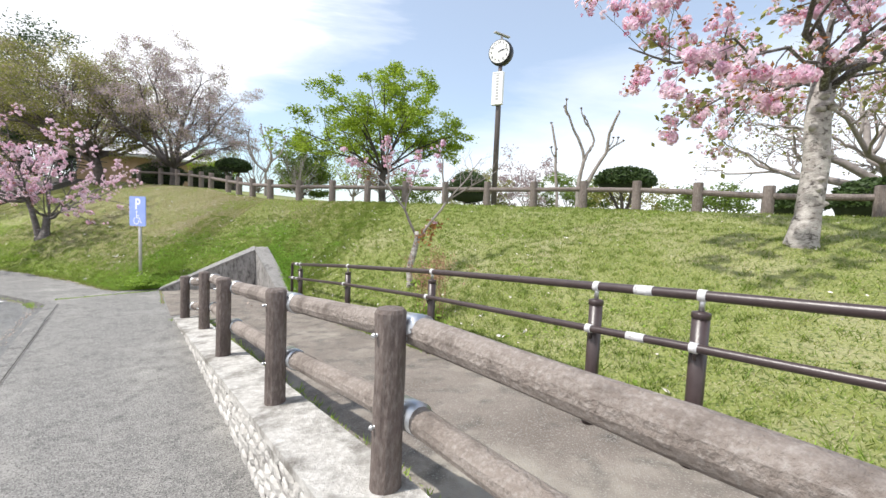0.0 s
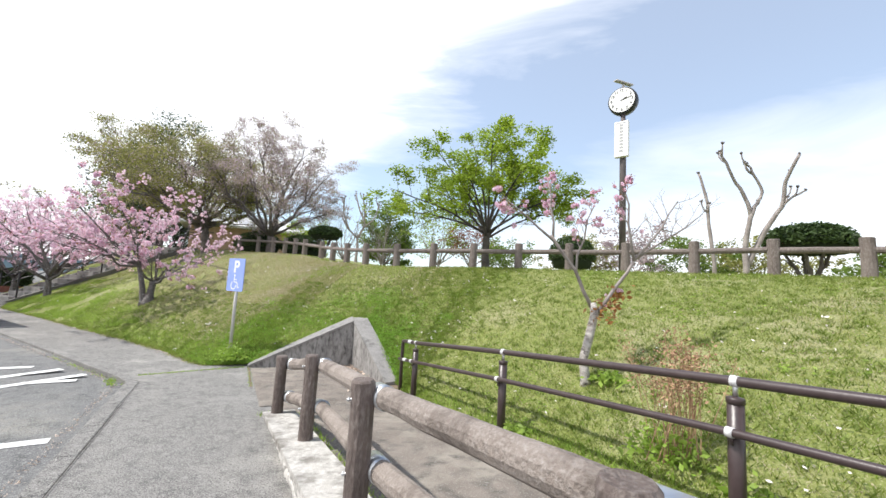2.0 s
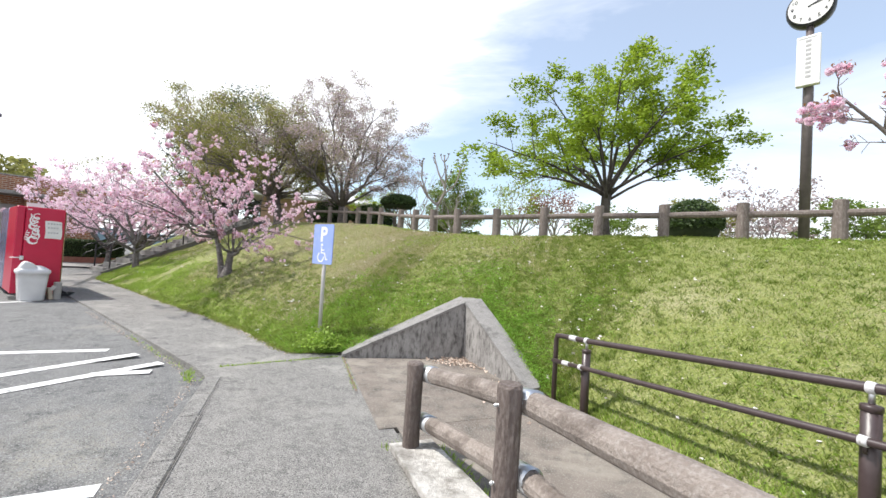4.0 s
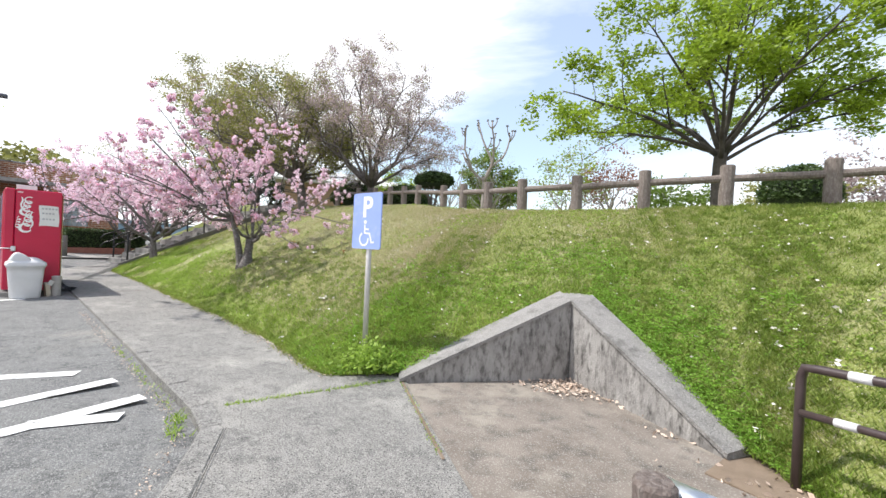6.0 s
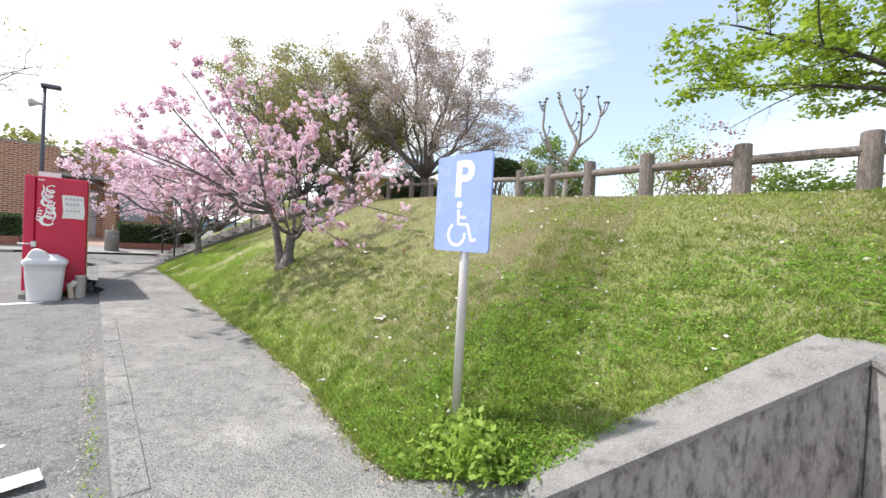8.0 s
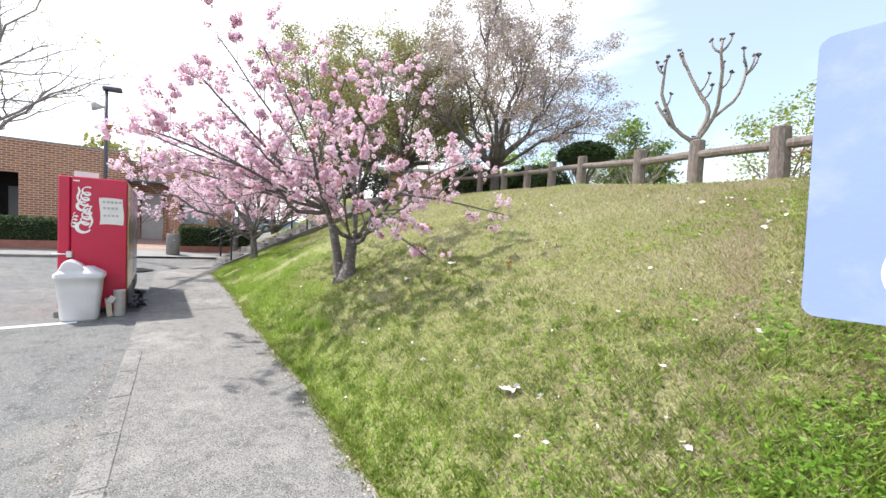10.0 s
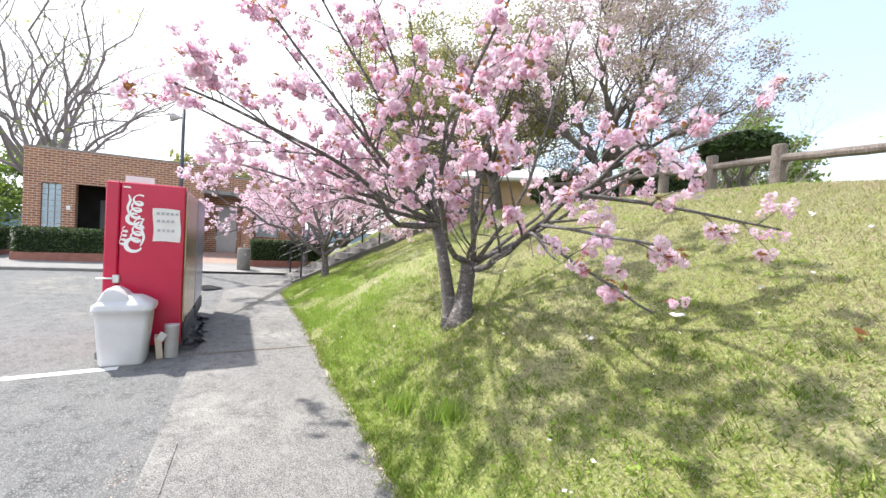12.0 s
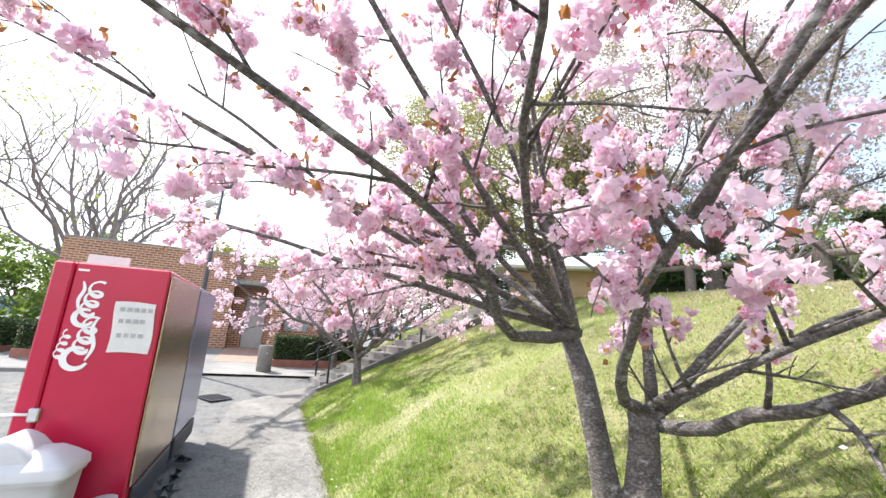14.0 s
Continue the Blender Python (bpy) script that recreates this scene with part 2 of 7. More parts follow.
M["bark_light"] = mat("lichen_bark", (0.26, 0.23, 0.215), (0.60, 0.57, 0.54), 11, 0.9, 1.0, 35, stain=(0.09, 0.076, 0.07), stain_scale=15.0, stain_edge=(0.53, 0.64), stretch=(1, 1, 1.6))
M["bark_grey"] = mat("grey_bark", (0.09, 0.075, 0.07), (0.18, 0.16, 0.15), 8, 0.9, 0.8, 35)
M["bark_dark"] = mat("dark_bark", (0.045, 0.038, 0.035), (0.11, 0.098, 0.09), 8, 0.9, 0.8, 35)
M["bark_pale"] = mat("pale_grey_bark", (0.22, 0.19, 0.18), (0.36, 0.325, 0.305), 8, 0.9, 0.7, 30)
M["bark_twig"] = mat("grey_twigs", (0.20, 0.17, 0.165), (0.30, 0.26, 0.25), 8, 0.9, 0.3, 30)
M["dry_stalk"] = mat("dry_red_stalk", (0.30, 0.17, 0.10), (0.46, 0.30, 0.19), 10, 0.8, island=0.25)
M["dead_leaf"] = mat("dead_leaf", (0.40, 0.30, 0.235), (0.62, 0.51, 0.43), 14, 0.8, island=0.35)
M["petal_litter"] = mat("fallen_petal", (0.72, 0.66, 0.62), (0.84, 0.80, 0.77), 12, 0.8, island=0.15)
# dark green specks paint the shadow gaps between tufts into the blade colour
M["grass_blade"] = mat("grass_blade", (0.21, 0.265, 0.045), (0.345, 0.365, 0.11), 0.9, 0.6, translucent=0.5, island=0.25, stain=(0.39, 0.37, 0.17), stain_scale=0.8, stain_edge=(0.55, 0.78),
                       speck=(((0.15, 0.22, 0.022), 16, 0.52, 0.64), ((0.42, 0.43, 0.15), 24, 0.56, 0.66), ((0.11, 0.17, 0.018), 42, 0.56, 0.66)))
# the darker speck colour stands for shade among the tufts
M["turf_tuft"] = mat("turf_tuft", (0.15, 0.23, 0.035), (0.28, 0.35, 0.08), 2.2, 0.6, translucent=0.45, island=0.35, speck=(((0.11, 0.18, 0.018), 15, 0.50, 0.62), ((0.36, 0.42, 0.11), 26, 0.55, 0.66)))
M["weed"] = mat("weed_leaf", (0.23, 0.36, 0.045), (0.38, 0.51, 0.11), 3, 0.55, translucent=0.5, island=0.25)
M["straw_blade"] = mat("straw_blade", (0.45, 0.385, 0.24), (0.59, 0.51, 0.40), 1.3, 0.7, translucent=0.4, island=0.3)
M["clover"] = mat("clover_leaf", (0.20, 0.39, 0.045), (0.36, 0.55, 0.10), 4, 0.55, translucent=0.6, island=0.25)
# dark specks put the small shadows of the turf into the ground colour
M["lawn"] = mat("lawn", (0.155, 0.195, 0.036), (0.265, 0.28, 0.085), 0.8, 0.9, 0.9, 55, fine=(0.25, 0.285, 0.095), fine_scale=45, fine_amount=0.45, speck=(((0.075, 0.11, 0.02), 38, 0.52, 0.68), ((0.40, 0.385, 0.22), 75, 0.58, 0.70)), stain=(0.36, 0.33, 0.21), stain_scale=0.8, stain_edge=(0.49, 0.70))
M["crack"] = mat("dark_crack", (0.035, 0.032, 0.03), (0.07, 0.064, 0.058), 25, 0.95)
M["soil"] = mat("bare_soil", (0.17, 0.125, 0.09), (0.25, 0.19, 0.14), 6, 0.95, 0.6, 60)
M["door_paint"] = mat("grey_door_paint", (0.42, 0.42, 0.43), (0.48, 0.48, 0.49), 3, 0.5)
M["dark_inside"] = mat("dark_entrance", (0.05, 0.042, 0.04), (0.08, 0.07, 0.065), 3, 0.8)
M["paving_brick"] = mat("paving_brick", (0.38, 0.24, 0.19), (0.48, 0.33, 0.27), 5, 0.9, 0.4, 60)
M["pavement"] = mat("pale_pavement", (0.24, 0.235, 0.225), (0.31, 0.30, 0.29), 2, 0.92, 0.4, 80)
M["planter_brick"] = mat("planter_brick", (0.25, 0.10, 0.08), (0.33, 0.16, 0.12), 6, 0.9, 0.4, 60)
M["lamp_metal"] = mat("lamp_metal", (0.06, 0.065, 0.085), (0.09, 0.095, 0.12), 10, 0.5)
M["far_wall"] = mat("far_tan_wall", (0.36, 0.24, 0.16), (0.42, 0.30, 0.21), 3, 0.9)
M["far_roof"] = mat("far_pale_roof", (0.55, 0.54, 0.53), (0.62, 0.61, 0.60), 3, 0.7)
M["hill"] = mat("far_hill", (0.13, 0.19, 0.22), (0.17, 0.23, 0.26), 0.02, 1.0)
M["step"] = mat("step_concrete", (0.22, 0.215, 0.205), (0.33, 0.32, 0.305), 5, 0.93, 0.4, 80, stain=(0.14, 0.135, 0.125), stain_scale=2.5)
M["concrete_dark"] = mat("step_side_concrete", (0.13, 0.125, 0.12), (0.21, 0.20, 0.19), 4, 0.93, 0.4, 80)

# brick facing: joints and courses at true size
brick = mat("brick_facing", (0.3, 0.15, 0.1), (0.3, 0.15, 0.1), 5, 0.85)
bn_, bl_ = brick.node_tree.nodes, brick.node_tree.links
BRICK_TURN = math.atan2(5.03, 1.76)
bgeo, bmap, btex = bn_.new("ShaderNodeNewGeometry"), bn_.new("ShaderNodeMapping"), bn_.new("ShaderNodeTexBrick")
bmap.vector_type = "POINT"
bmap.inputs["Rotation"].default_value = (0, 0, -BRICK_TURN)
bsep, bcom = bn_.new("ShaderNodeSeparateXYZ"), bn_.new("ShaderNodeCombineXYZ")
bl_.new(bgeo.outputs["Position"], bmap.inputs["Vector"])
bl_.new(bmap.outputs["Vector"], bsep.inputs[0])
badd = bn_.new("ShaderNodeMath")
badd.operation = "ADD"
bl_.new(bsep.outputs["X"], badd.inputs[0])
bl_.new(bsep.outputs["Y"], badd.inputs[1])
bl_.new(badd.outputs[0], bcom.inputs["X"])
bl_.new(bsep.outputs["Z"], bcom.inputs["Y"])
bl_.new(bcom.outputs[0], btex.inputs["Vector"])
btex.inputs["Color1"].default_value, btex.inputs["Color2"].default_value = (0.40, 0.17, 0.075, 1), (0.27, 0.10, 0.05, 1)
btex.inputs["Mortar"].default_value = (0.52, 0.44, 0.36, 1)
btex.inputs["Scale"].default_value, btex.inputs["Brick Width"].default_value, btex.inputs["Row Height"].default_value = 1.0, 0.23, 0.085
btex.inputs["Mortar Size"].default_value, btex.inputs["Bias"].default_value = 0.012, 0.1
bl_.new(btex.outputs["Color"], bn_["Principled BSDF"].inputs["Base Color"])
bbump = bn_.new("ShaderNodeBump")
bbump.inputs["Strength"].default_value, bbump.inputs["Distance"].default_value, bbump.invert = 0.6, 0.01, True
bl_.new(btex.outputs["Fac"], bbump.inputs["Height"])
bl_.new(bbump.outputs["Normal"], bn_["Principled BSDF"].inputs["Normal"])
M["brick"] = brick

glass_block = bpy.data.materials.new("glass_block")
glass_block.use_nodes = True
gb = glass_block.node_tree.nodes["Principled BSDF"]
gb.inputs["Base Color"].default_value, gb.inputs["Roughness"].default_value, gb.inputs["Transmission Weight"].default_value = (0.55, 0.66, 0.72, 1), 0.22, 0.25
M["glass_block"] = glass_block
lens = bpy.data.materials.new("lamp_glass")
lens.use_nodes = True
lens.node_tree.nodes["Principled BSDF"].inputs["Base Color"].default_value = (0.75, 0.77, 0.78, 1)
lens.node_tree.nodes["Principled BSDF"].inputs["Roughness"].default_value = 0.2
M["lens"] = lens


# ---- mesh helpers ----
class Shape:
    """Gathers vertices and faces for one mesh."""

    def __init__(self):
        self.v, self.f = [], []

    def add(self, verts, faces):
        o = len(self.v)
        self.v.extend([tuple(p) for p in verts])
        self.f.extend([tuple(i + o for i in q) for q in faces])
        return self

    def box(self, lo, hi, m=None):
        x0, y0, z0 = lo
        x1, y1, z1 = hi
        vs = [Vector(p) for p in ((x0, y0, z0), (x1, y0, z0), (x1, y1, z0), (x0, y1, z0), (x0, y0, z1), (x1, y0, z1), (x1, y1, z1), (x0, y1, z1))]
        if m is not None:
            vs = [m @ p for p in vs]
        return self.add(vs, ((3, 2, 1, 0), (4, 5, 6, 7), (0, 1, 5, 4), (1, 2, 6, 5), (2, 3, 7, 6), (3, 0, 4, 7)))

    def chamfer_box(self, lo, hi, c=0.01, m=None):
        """A box with chamfered upright and top edges."""
        x0, y0, z0 = lo
        x1, y1, z1 = hi
        ring = lambda k, z: [(x0 + k, y0, z), (x1 - k, y0, z), (x1, y0 + k, z), (x1, y1 - k, z), (x1 - k, y1, z), (x0 + k, y1, z), (x0, y1 - k, z), (x0, y0 + k, z)]
        inner = [(x0 + c * 1.4, y0 + c, z1), (x1 - c * 1.4, y0 + c, z1), (x1 - c, y0 + c * 1.4, z1), (x1 - c, y1 - c * 1.4, z1), (x1 - c * 1.4, y1 - c, z1), (x0 + c * 1.4, y1 - c, z1), (x0 + c, y1 - c * 1.4, z1), (x0 + c, y0 + c * 1.4, z1)]
        vs = ring(c, z0) + ring(c, z1 - c) + inner
        vs = [Vector(p) if m is None else m @ Vector(p) for p in vs]
        fs = [tuple(range(7, -1, -1)), tuple(range(16, 24))]
        for r in (0, 8):
            fs += [(r + i, r + (i + 1) % 8, r + 8 + (i + 1) % 8, r + 8 + i) for i in range(8)]
        return self.add(vs, fs)

    def prism(self, outline, z0, z1):
        """A flat outline (anticlockwise) pulled up; z1 may be a list of heights."""
        n = len(outline)
        tops = z1 if isinstance(z1, (list, tuple)) else [z1] * n
        bots = z0 if isinstance(z0, (list, tuple)) else [z0] * n
        vs = [(x, y, b) for (x, y), b in zip(outline, bots)] + [(x, y, t) for (x, y), t in zip(outline, tops)]
        fs = [tuple(range(n - 1, -1, -1)), tuple(range(n, 2 * n))] + [(i, (i + 1) % n, n + (i + 1) % n, n + i) for i in range(n)]
        return self.add(vs, fs)

    def tube(self, pts, radii, sides=8, cap=True, rough=0.0, rng=None):
        pts = [Vector(p) for p in pts]
        if not isinstance(radii, (list, tuple)):
            radii = [radii] * len(pts)
        vs, fs = [], []
        side = None
        for i, p in enumerate(pts):
            d = (pts[min(i + 1, len(pts) - 1)] - pts[max(i - 1, 0)]).normalized()
            if side is None:
                side = d.orthogonal().normalized()
            side = (side - d * side.dot(d))
            side = side.normalized() if side.length > 1e-6 else d.orthogonal().normalized()
            up = d.cross(side)
            for k in range(sides):
                a = 2 * math.pi * k / sides
                r = radii[i] * (1 + (rng.uniform(-rough, rough) if rough else 0))
                vs.append(p + (side * math.cos(a) + up * math.sin(a)) * r)
        for i in range(len(pts) - 1):
            fs += [(i * sides + k, i * sides + (k + 1) % sides, (i + 1) * sides + (k + 1) % sides, (i + 1) * sides + k) for k in range(sides)]
        if cap:
            fs += [tuple(range(sides - 1, -1, -1)), tuple(range((len(pts) - 1) * sides, len(pts) * sides))]
        return self.add(vs, fs)

    def lathe(self, profile, centre=(0, 0, 0), sides=24, m=None):
        vs, fs = [], []
        for r, z in profile:
            for k in range(sides):
                a = 2 * math.pi * k / sides
                p = Vector((centre[0] + r * math.cos(a), centre[1] + r * math.sin(a), centre[2] + z))
                vs.append(p if m is None else m @ p)
        for i in range(len(profile) - 1):
            fs += [(i * sides + k, i * sides + (k + 1) % sides, (i + 1) * sides + (k + 1) % sides, (i + 1) * sides + k) for k in range(sides)]
        fs += [tuple(range(sides - 1, -1, -1)), tuple(range((len(profile) - 1) * sides, len(profile) * sides))]
        return self.add(vs, fs)

    def mesh(self, name, material, smooth=False):
        me = bpy.data.meshes.new(name)
        me.from_pydata(self.v, [], self.f)
        me.materials.append(material)
        if smooth:
            me.polygons.foreach_set("use_smooth", [True] * len(me.polygons))
        me.update()
        return me


def quads_mesh(name, verts, per, material, smooth=False):
    """A mesh from an (n*per, 3) array, each run of `per` vertices one face."""
    verts = np.asarray(verts, dtype=np.float32)
    n = len(verts) // per
    me = bpy.data.meshes.new(name)
    me.vertices.add(n * per)
    me.vertices.foreach_set("co", verts[: n * per].ravel())
    me.loops.add(n * per)
    me.loops.foreach_set("vertex_index", np.arange(n * per, dtype=np.int32))
    me.polygons.add(n)
    me.polygons.foreach_set("loop_start", np.arange(0, n * per, per, dtype=np.int32))
    me.materials.append(material)
    me.update(calc_edges=True)
    return me


def thing(name, label, category, at=(0, 0, 0), group="", kind=""):
    ob = new(name)
    ob.empty_display_size = 0.1
    ob.location = at
    return tagged(ob, label, category, group, kind)


def part(name, data, parent, label="", kind=""):
    """One mesh object under a thing or a part; its mesh is in world metres unless the parent stands elsewhere."""
    ob = new(name, data)
    ob.parent = parent
    m = parent.matrix_basis.copy()
    if parent.parent is not None:
        m = parent.parent.matrix_basis @ parent.matrix_parent_inverse @ m
    ob.matrix_parent_inverse = m.inverted()
    return tagged(ob, label, kind=kind)


def local_part(name, data, parent, label=""):
    """A part whose mesh is in its parent's own metres."""
    ob = new(name, data)
    ob.parent = parent
    return tagged(ob, label)


def whole(name, data, label, category, kind="", group=""):
    return tagged(new(name, data), label, category, group, kind)


def poly_at(points, u):
    """A point of a polyline at the fractional index u."""
    i = int(min(max(math.floor(u), 0), len(points) - 2))
    k = u - i
    return [a + (b - a) * k for a, b in zip(points[i], points[i + 1])]


def smooth_line(points, n):
    """Catmull-Rom points along a polyline."""
    out = []
    P = [Vector(p) for p in points]
    for i in range(len(P) - 1):
        a, b, c, d = P[max(i - 1, 0)], P[i], P[i + 1], P[min(i + 2, len(P) - 1)]
        for k in range(n):
            t = k / n
            out.append(0.5 * ((2 * b) + (c - a) * t + (2 * a - 5 * b + 4 * c - d) * t * t + (3 * b - a - 3 * c + d) * t ** 3))
    out.append(P[-1])
    return out


# ---- the ground: lower level, bank, plateau ----
LOW = -0.035  # car park level; the walkway's top is 0


def rise(x):
    """The lower ground climbs gently towards the building."""
    k = max(0.0, -x - 14.0)
    return 0.058 * k * min(1.0, k / 3.0) if k < 20 else 0.058 * 20


BANK_FOOT = [(7.44, -5.6, 0.52), (4.19, -1.4, 0.46), (2.29, 0.95, 0.375), (1.22, 2.29, 0.24), (0.26, 3.45, 0.10), (-0.80, 4.88, 0.0), (-1.02, 5.30, 0.05), (-1.95, 6.45, 0.765), (-3.50, 5.62, 0.03),
             (-4.06, 5.35, 0.0), (-5.1, 5.86, 0.0), (-6.81, 6.62, 0.0), (-9.5, 7.66, 0.0), (-12.0, 8.64, 0.0), (-14.0, 9.35, 0.0), (-15.4, 9.95, 0.03), (-16.17, 10.62, 0.07)]
BANK_TOP = [(12.0, -1.0, 1.75), (8.7, 2.6, 1.70), (6.0, 5.5, 1.78), (4.40, 6.65, 1.83), (2.50, 7.58, 1.85), (0.60, 8.15, 1.85), (-0.2, 8.38, 1.85), (-1.3, 8.55, 1.83), (-3.05, 9.0, 1.84),
            (-3.75, 9.5, 1.90), (-4.5, 10.15, 1.98), (-6.2, 11.75, 2.22), (-8.4, 13.1, 2.36), (-10.6, 14.3, 2.48), (-12.6, 15.25, 2.58), (-14.0, 15.85, 2.55), (-14.68, 16.15, 2.53)]
NU = 6
foot_line, top_line = smooth_line(BANK_FOOT, NU), smooth_line(BANK_TOP, NU)
# the notch of the concrete wall keeps sharp corners
for i in range(len(foot_line)):
    u = i / NU
    if 4.9 <= u <= 9.1:
        foot_line[i] = Vector(poly_at(BANK_FOOT, u))
for i in range(9 * NU + 1, len(foot_line) - 2):
    foot_line[i] += Vector((0.02, 0.05, 0)) * noise.noise((i * 1.3, 0, 3))
N_BANK = len(foot_line)
# under the steps the soil lies lower; beyond them the bank goes on to the hedge
for a, b in (((-16.20, 10.70, -0.25), (-14.74, 16.15, 2.15)), ((-17.62, 11.07, -0.25), (-16.28, 16.55, 2.15)), ((-17.70, 11.10, 0.16), (-16.34, 16.57, 2.63)),
             ((-18.5, 11.75, 0.25), (-17.9, 16.9, 2.8)), ((-18.75, 13.3, 0.5), (-19.2, 17.5, 2.8)), ((-20.4, 16.5, 0.5), (-20.8, 20.5, 2.6))):
    foot_line.append(Vector(a))
    top_line.append(Vector(b))
BANK_BOW = [(-99.0, 0.97), (-15.2, 0.97), (-10.5, 1.5), (-7.0, 1.6), (-5.0, 1.35), (99.0, 1.35)]


def bow(x):
    """How strongly the bank's slope is rounded, along its foot."""
    for (x0, e0), (x1, e1) in zip(BANK_BOW[:-1], BANK_BOW[1:]):
        if x <= x1:
            return e0 + (e1 - e0) * (x - x0) / (x1 - x0)
    return 1.35


BANK_STEPS = [i / 22 for i in range(23)]


def bank_point(a, b, t):
    """A point of the bank between foot a and top b."""
    p = a.lerp(b, t)
    p.z = a.z + (b.z - a.z) * (1 - (1 - t) ** bow(a.x))
    bumps = 0.05 * noise.noise((p.x * 0.9, p.y * 0.9, 0)) + 0.02 * noise.noise((p.x * 3.1, p.y * 3.1, 4))
    p.z += bumps * min(1, 4 * t) * min(1.0, 0.3 + 2 * (1 - t))
    return p


lawn = Shape()
rows_ = []
for a, b in zip(foot_line, top_line):
    out = Vector((b.x - a.x, b.y - a.y, 0)).normalized()
    line = [bank_point(a, b, t) for t in BANK_STEPS]
    for d, up in ((0.6, 0.03), (1.5, 0.06), (3, 0.09), (6, 0.12), (12, 0.2), (30, 0.2), (90, -1.0), (400, -12.0)):
        line.append(b + out * d + Vector((0, 0, up)))
    rows_.append(line)
NL = len(rows_[0])
lawn.add([p for r in rows_ for p in r], [(i * NL + j, i * NL + j + 1, (i + 1) * NL + j + 1, (i + 1) * NL + j) for i in range(len(rows_) - 1) for j in range(NL - 1)])
whole("ground", lawn.mesh("ground", M["lawn"], True), "grassy bank with patchy short turf rising to a fence", "lawn", "structure")

from mathutils.bvhtree import BVHTree
lawn_tree = BVHTree.FromPolygons([Vector(p) for p in lawn.v], lawn.f)


def lawn_z(x, y, default=0.0):
    hit = lawn_tree.ray_cast(Vector((x, y, 60)), Vector((0, 0, -1)))
    return hit[0].z if hit[0] is not None else default


# lower ground, one sheet to the horizon
low = Shape()
xs = [-900, -300, -120, -60, -36, -30, -27, -25, -23, -21, -19, -18, -17, -16, -15, -14, -10, -6, -2, 2, 8, 20, 60, 300, 900]
ys = [-900, -300, -80, -30, -10, -4, 0, 4, 8, 12, 16, 20, 24, 30]
lv = [(x, y, LOW + rise(x)) for x in xs for y in ys]
lf = [(i * len(ys) + j, (i + 1) * len(ys) + j, (i + 1) * len(ys) + j + 1, i * len(ys) + j + 1) for i in range(len(xs) - 1) for j in range(len(ys) - 1)]
low.add([(x, y, z - 0.25 if (y > 4 and x > -3.4) or (x > 2 and y > -3) else z) for x, y, z in lv], lf)
whole("car_park", low.mesh("car_park", M["asphalt"], True), "grey worn asphalt of the car park", "asphalt", "structure")

# walkway along the kerb, and the apron at the foot of the ramp
KERB = [(-15.8, 8.75), (-12.3, 7.37), (-8.9, 6.08), (-6.05, 4.98), (-4.45, 4.36), (-4.12, 4.18), (-3.5, 3.40), (-2.65, 2.36), (-1.2, 0.55), (1.6, -2.95), (4.6, -6.7)]
CURB_DIR = Vector((-0.632, 0.774, 0)).normalized()  # along the stone wall, down the ramp
CURB_END = Vector((-1.90, 3.64, 0))
CURB_SIDE = Vector((0.774, 0.632, 0))  # towards the bank


def curb_at(s, side=0.0, z=0.0):
    """A point s metres up along the stone wall from its low end, and side metres towards the bank."""
    p = CURB_END - CURB_DIR * s + CURB_SIDE * side
    p.z = z
    return p


def curb_top(s):
    return 0.035 + 0.09 * min(s, 5.0) + 0.02 * max(0, s - 5.0)


def ramp_z(s):
    return max(0.0, 0.083 * (min(s, 5.2) - 0.3) + 0.02 * max(0, s - 5.2))


walk_outer = [(x, y) for x, y in KERB]
walk_inner = [(-17.0, 11.2), (-15.3, 9.95), (-12.0, 8.75), (-9.5, 7.78), (-6.81, 6.75), (-5.1, 5.98), (-4.06, 5.47), (-3.42, 5.58), (-2.0, 3.72)]
outline = walk_outer[:-1] + [tuple(curb_at(9.5, 0.1)[:2]), tuple(curb_at(0, 0.1)[:2])] + [(-3.36, 5.5), (-3.5, 5.8), (-4.0, 5.65)] + walk_inner[6::-1]
walkway = Shape()
walkway.prism(outline, -0.3, [0.0 + rise(x) for x, y in outline])
whole("walkway", walkway.mesh("walkway", M["walkway"]), "light grey worn asphalt walkway with pebbly surface", "walkway", "structure")

# ramp between the stone wall and the metal rail
ramp = Shape()
RW = 1.6
stations = [-1.9, -1.0, 0.0, 0.3, 0.6, 1.5, 3, 4.5, 6, 7.5, 10]
rv = []
for s in stations:
    for w in (0.12, 0.4, 0.7, 1.0, RW):
        p = curb_at(s, w)
        rv.append((p.x, p.y, 0.004 + ramp_z(s)))
ramp.add(rv, [(i * 5 + j, i * 5 + j + 1, (i + 1) * 5 + j + 1, (i + 1) * 5 + j) for i in range(len(stations) - 1) for j in range(4)])
whole("ramp", ramp.mesh("ramp", M["ramp"], True), "brownish concrete access ramp sloping beside a log rail", "ramp", "structure")

# slab in the notch of the concrete wall
notch = Shape().prism([(-3.36, 5.46), (-2.1, 3.86), (-0.75, 4.95), (-2.08, 6.3)], -0.2, 0.006)
whole("notch_slab", notch.mesh("notch_slab", M["ramp"]), "damp brown concrete slab below a low wall", "slab", "structure")


bare = Shape().prism([(-1.32, 4.98), (-0.85, 4.66), (-0.55, 4.98), (-0.98, 5.50)], -0.2, 0.014)
whole("bare_patch", bare.mesh("bare_patch", M["soil"]), "bare trodden soil at the end of the low wall", "soil", "structure")


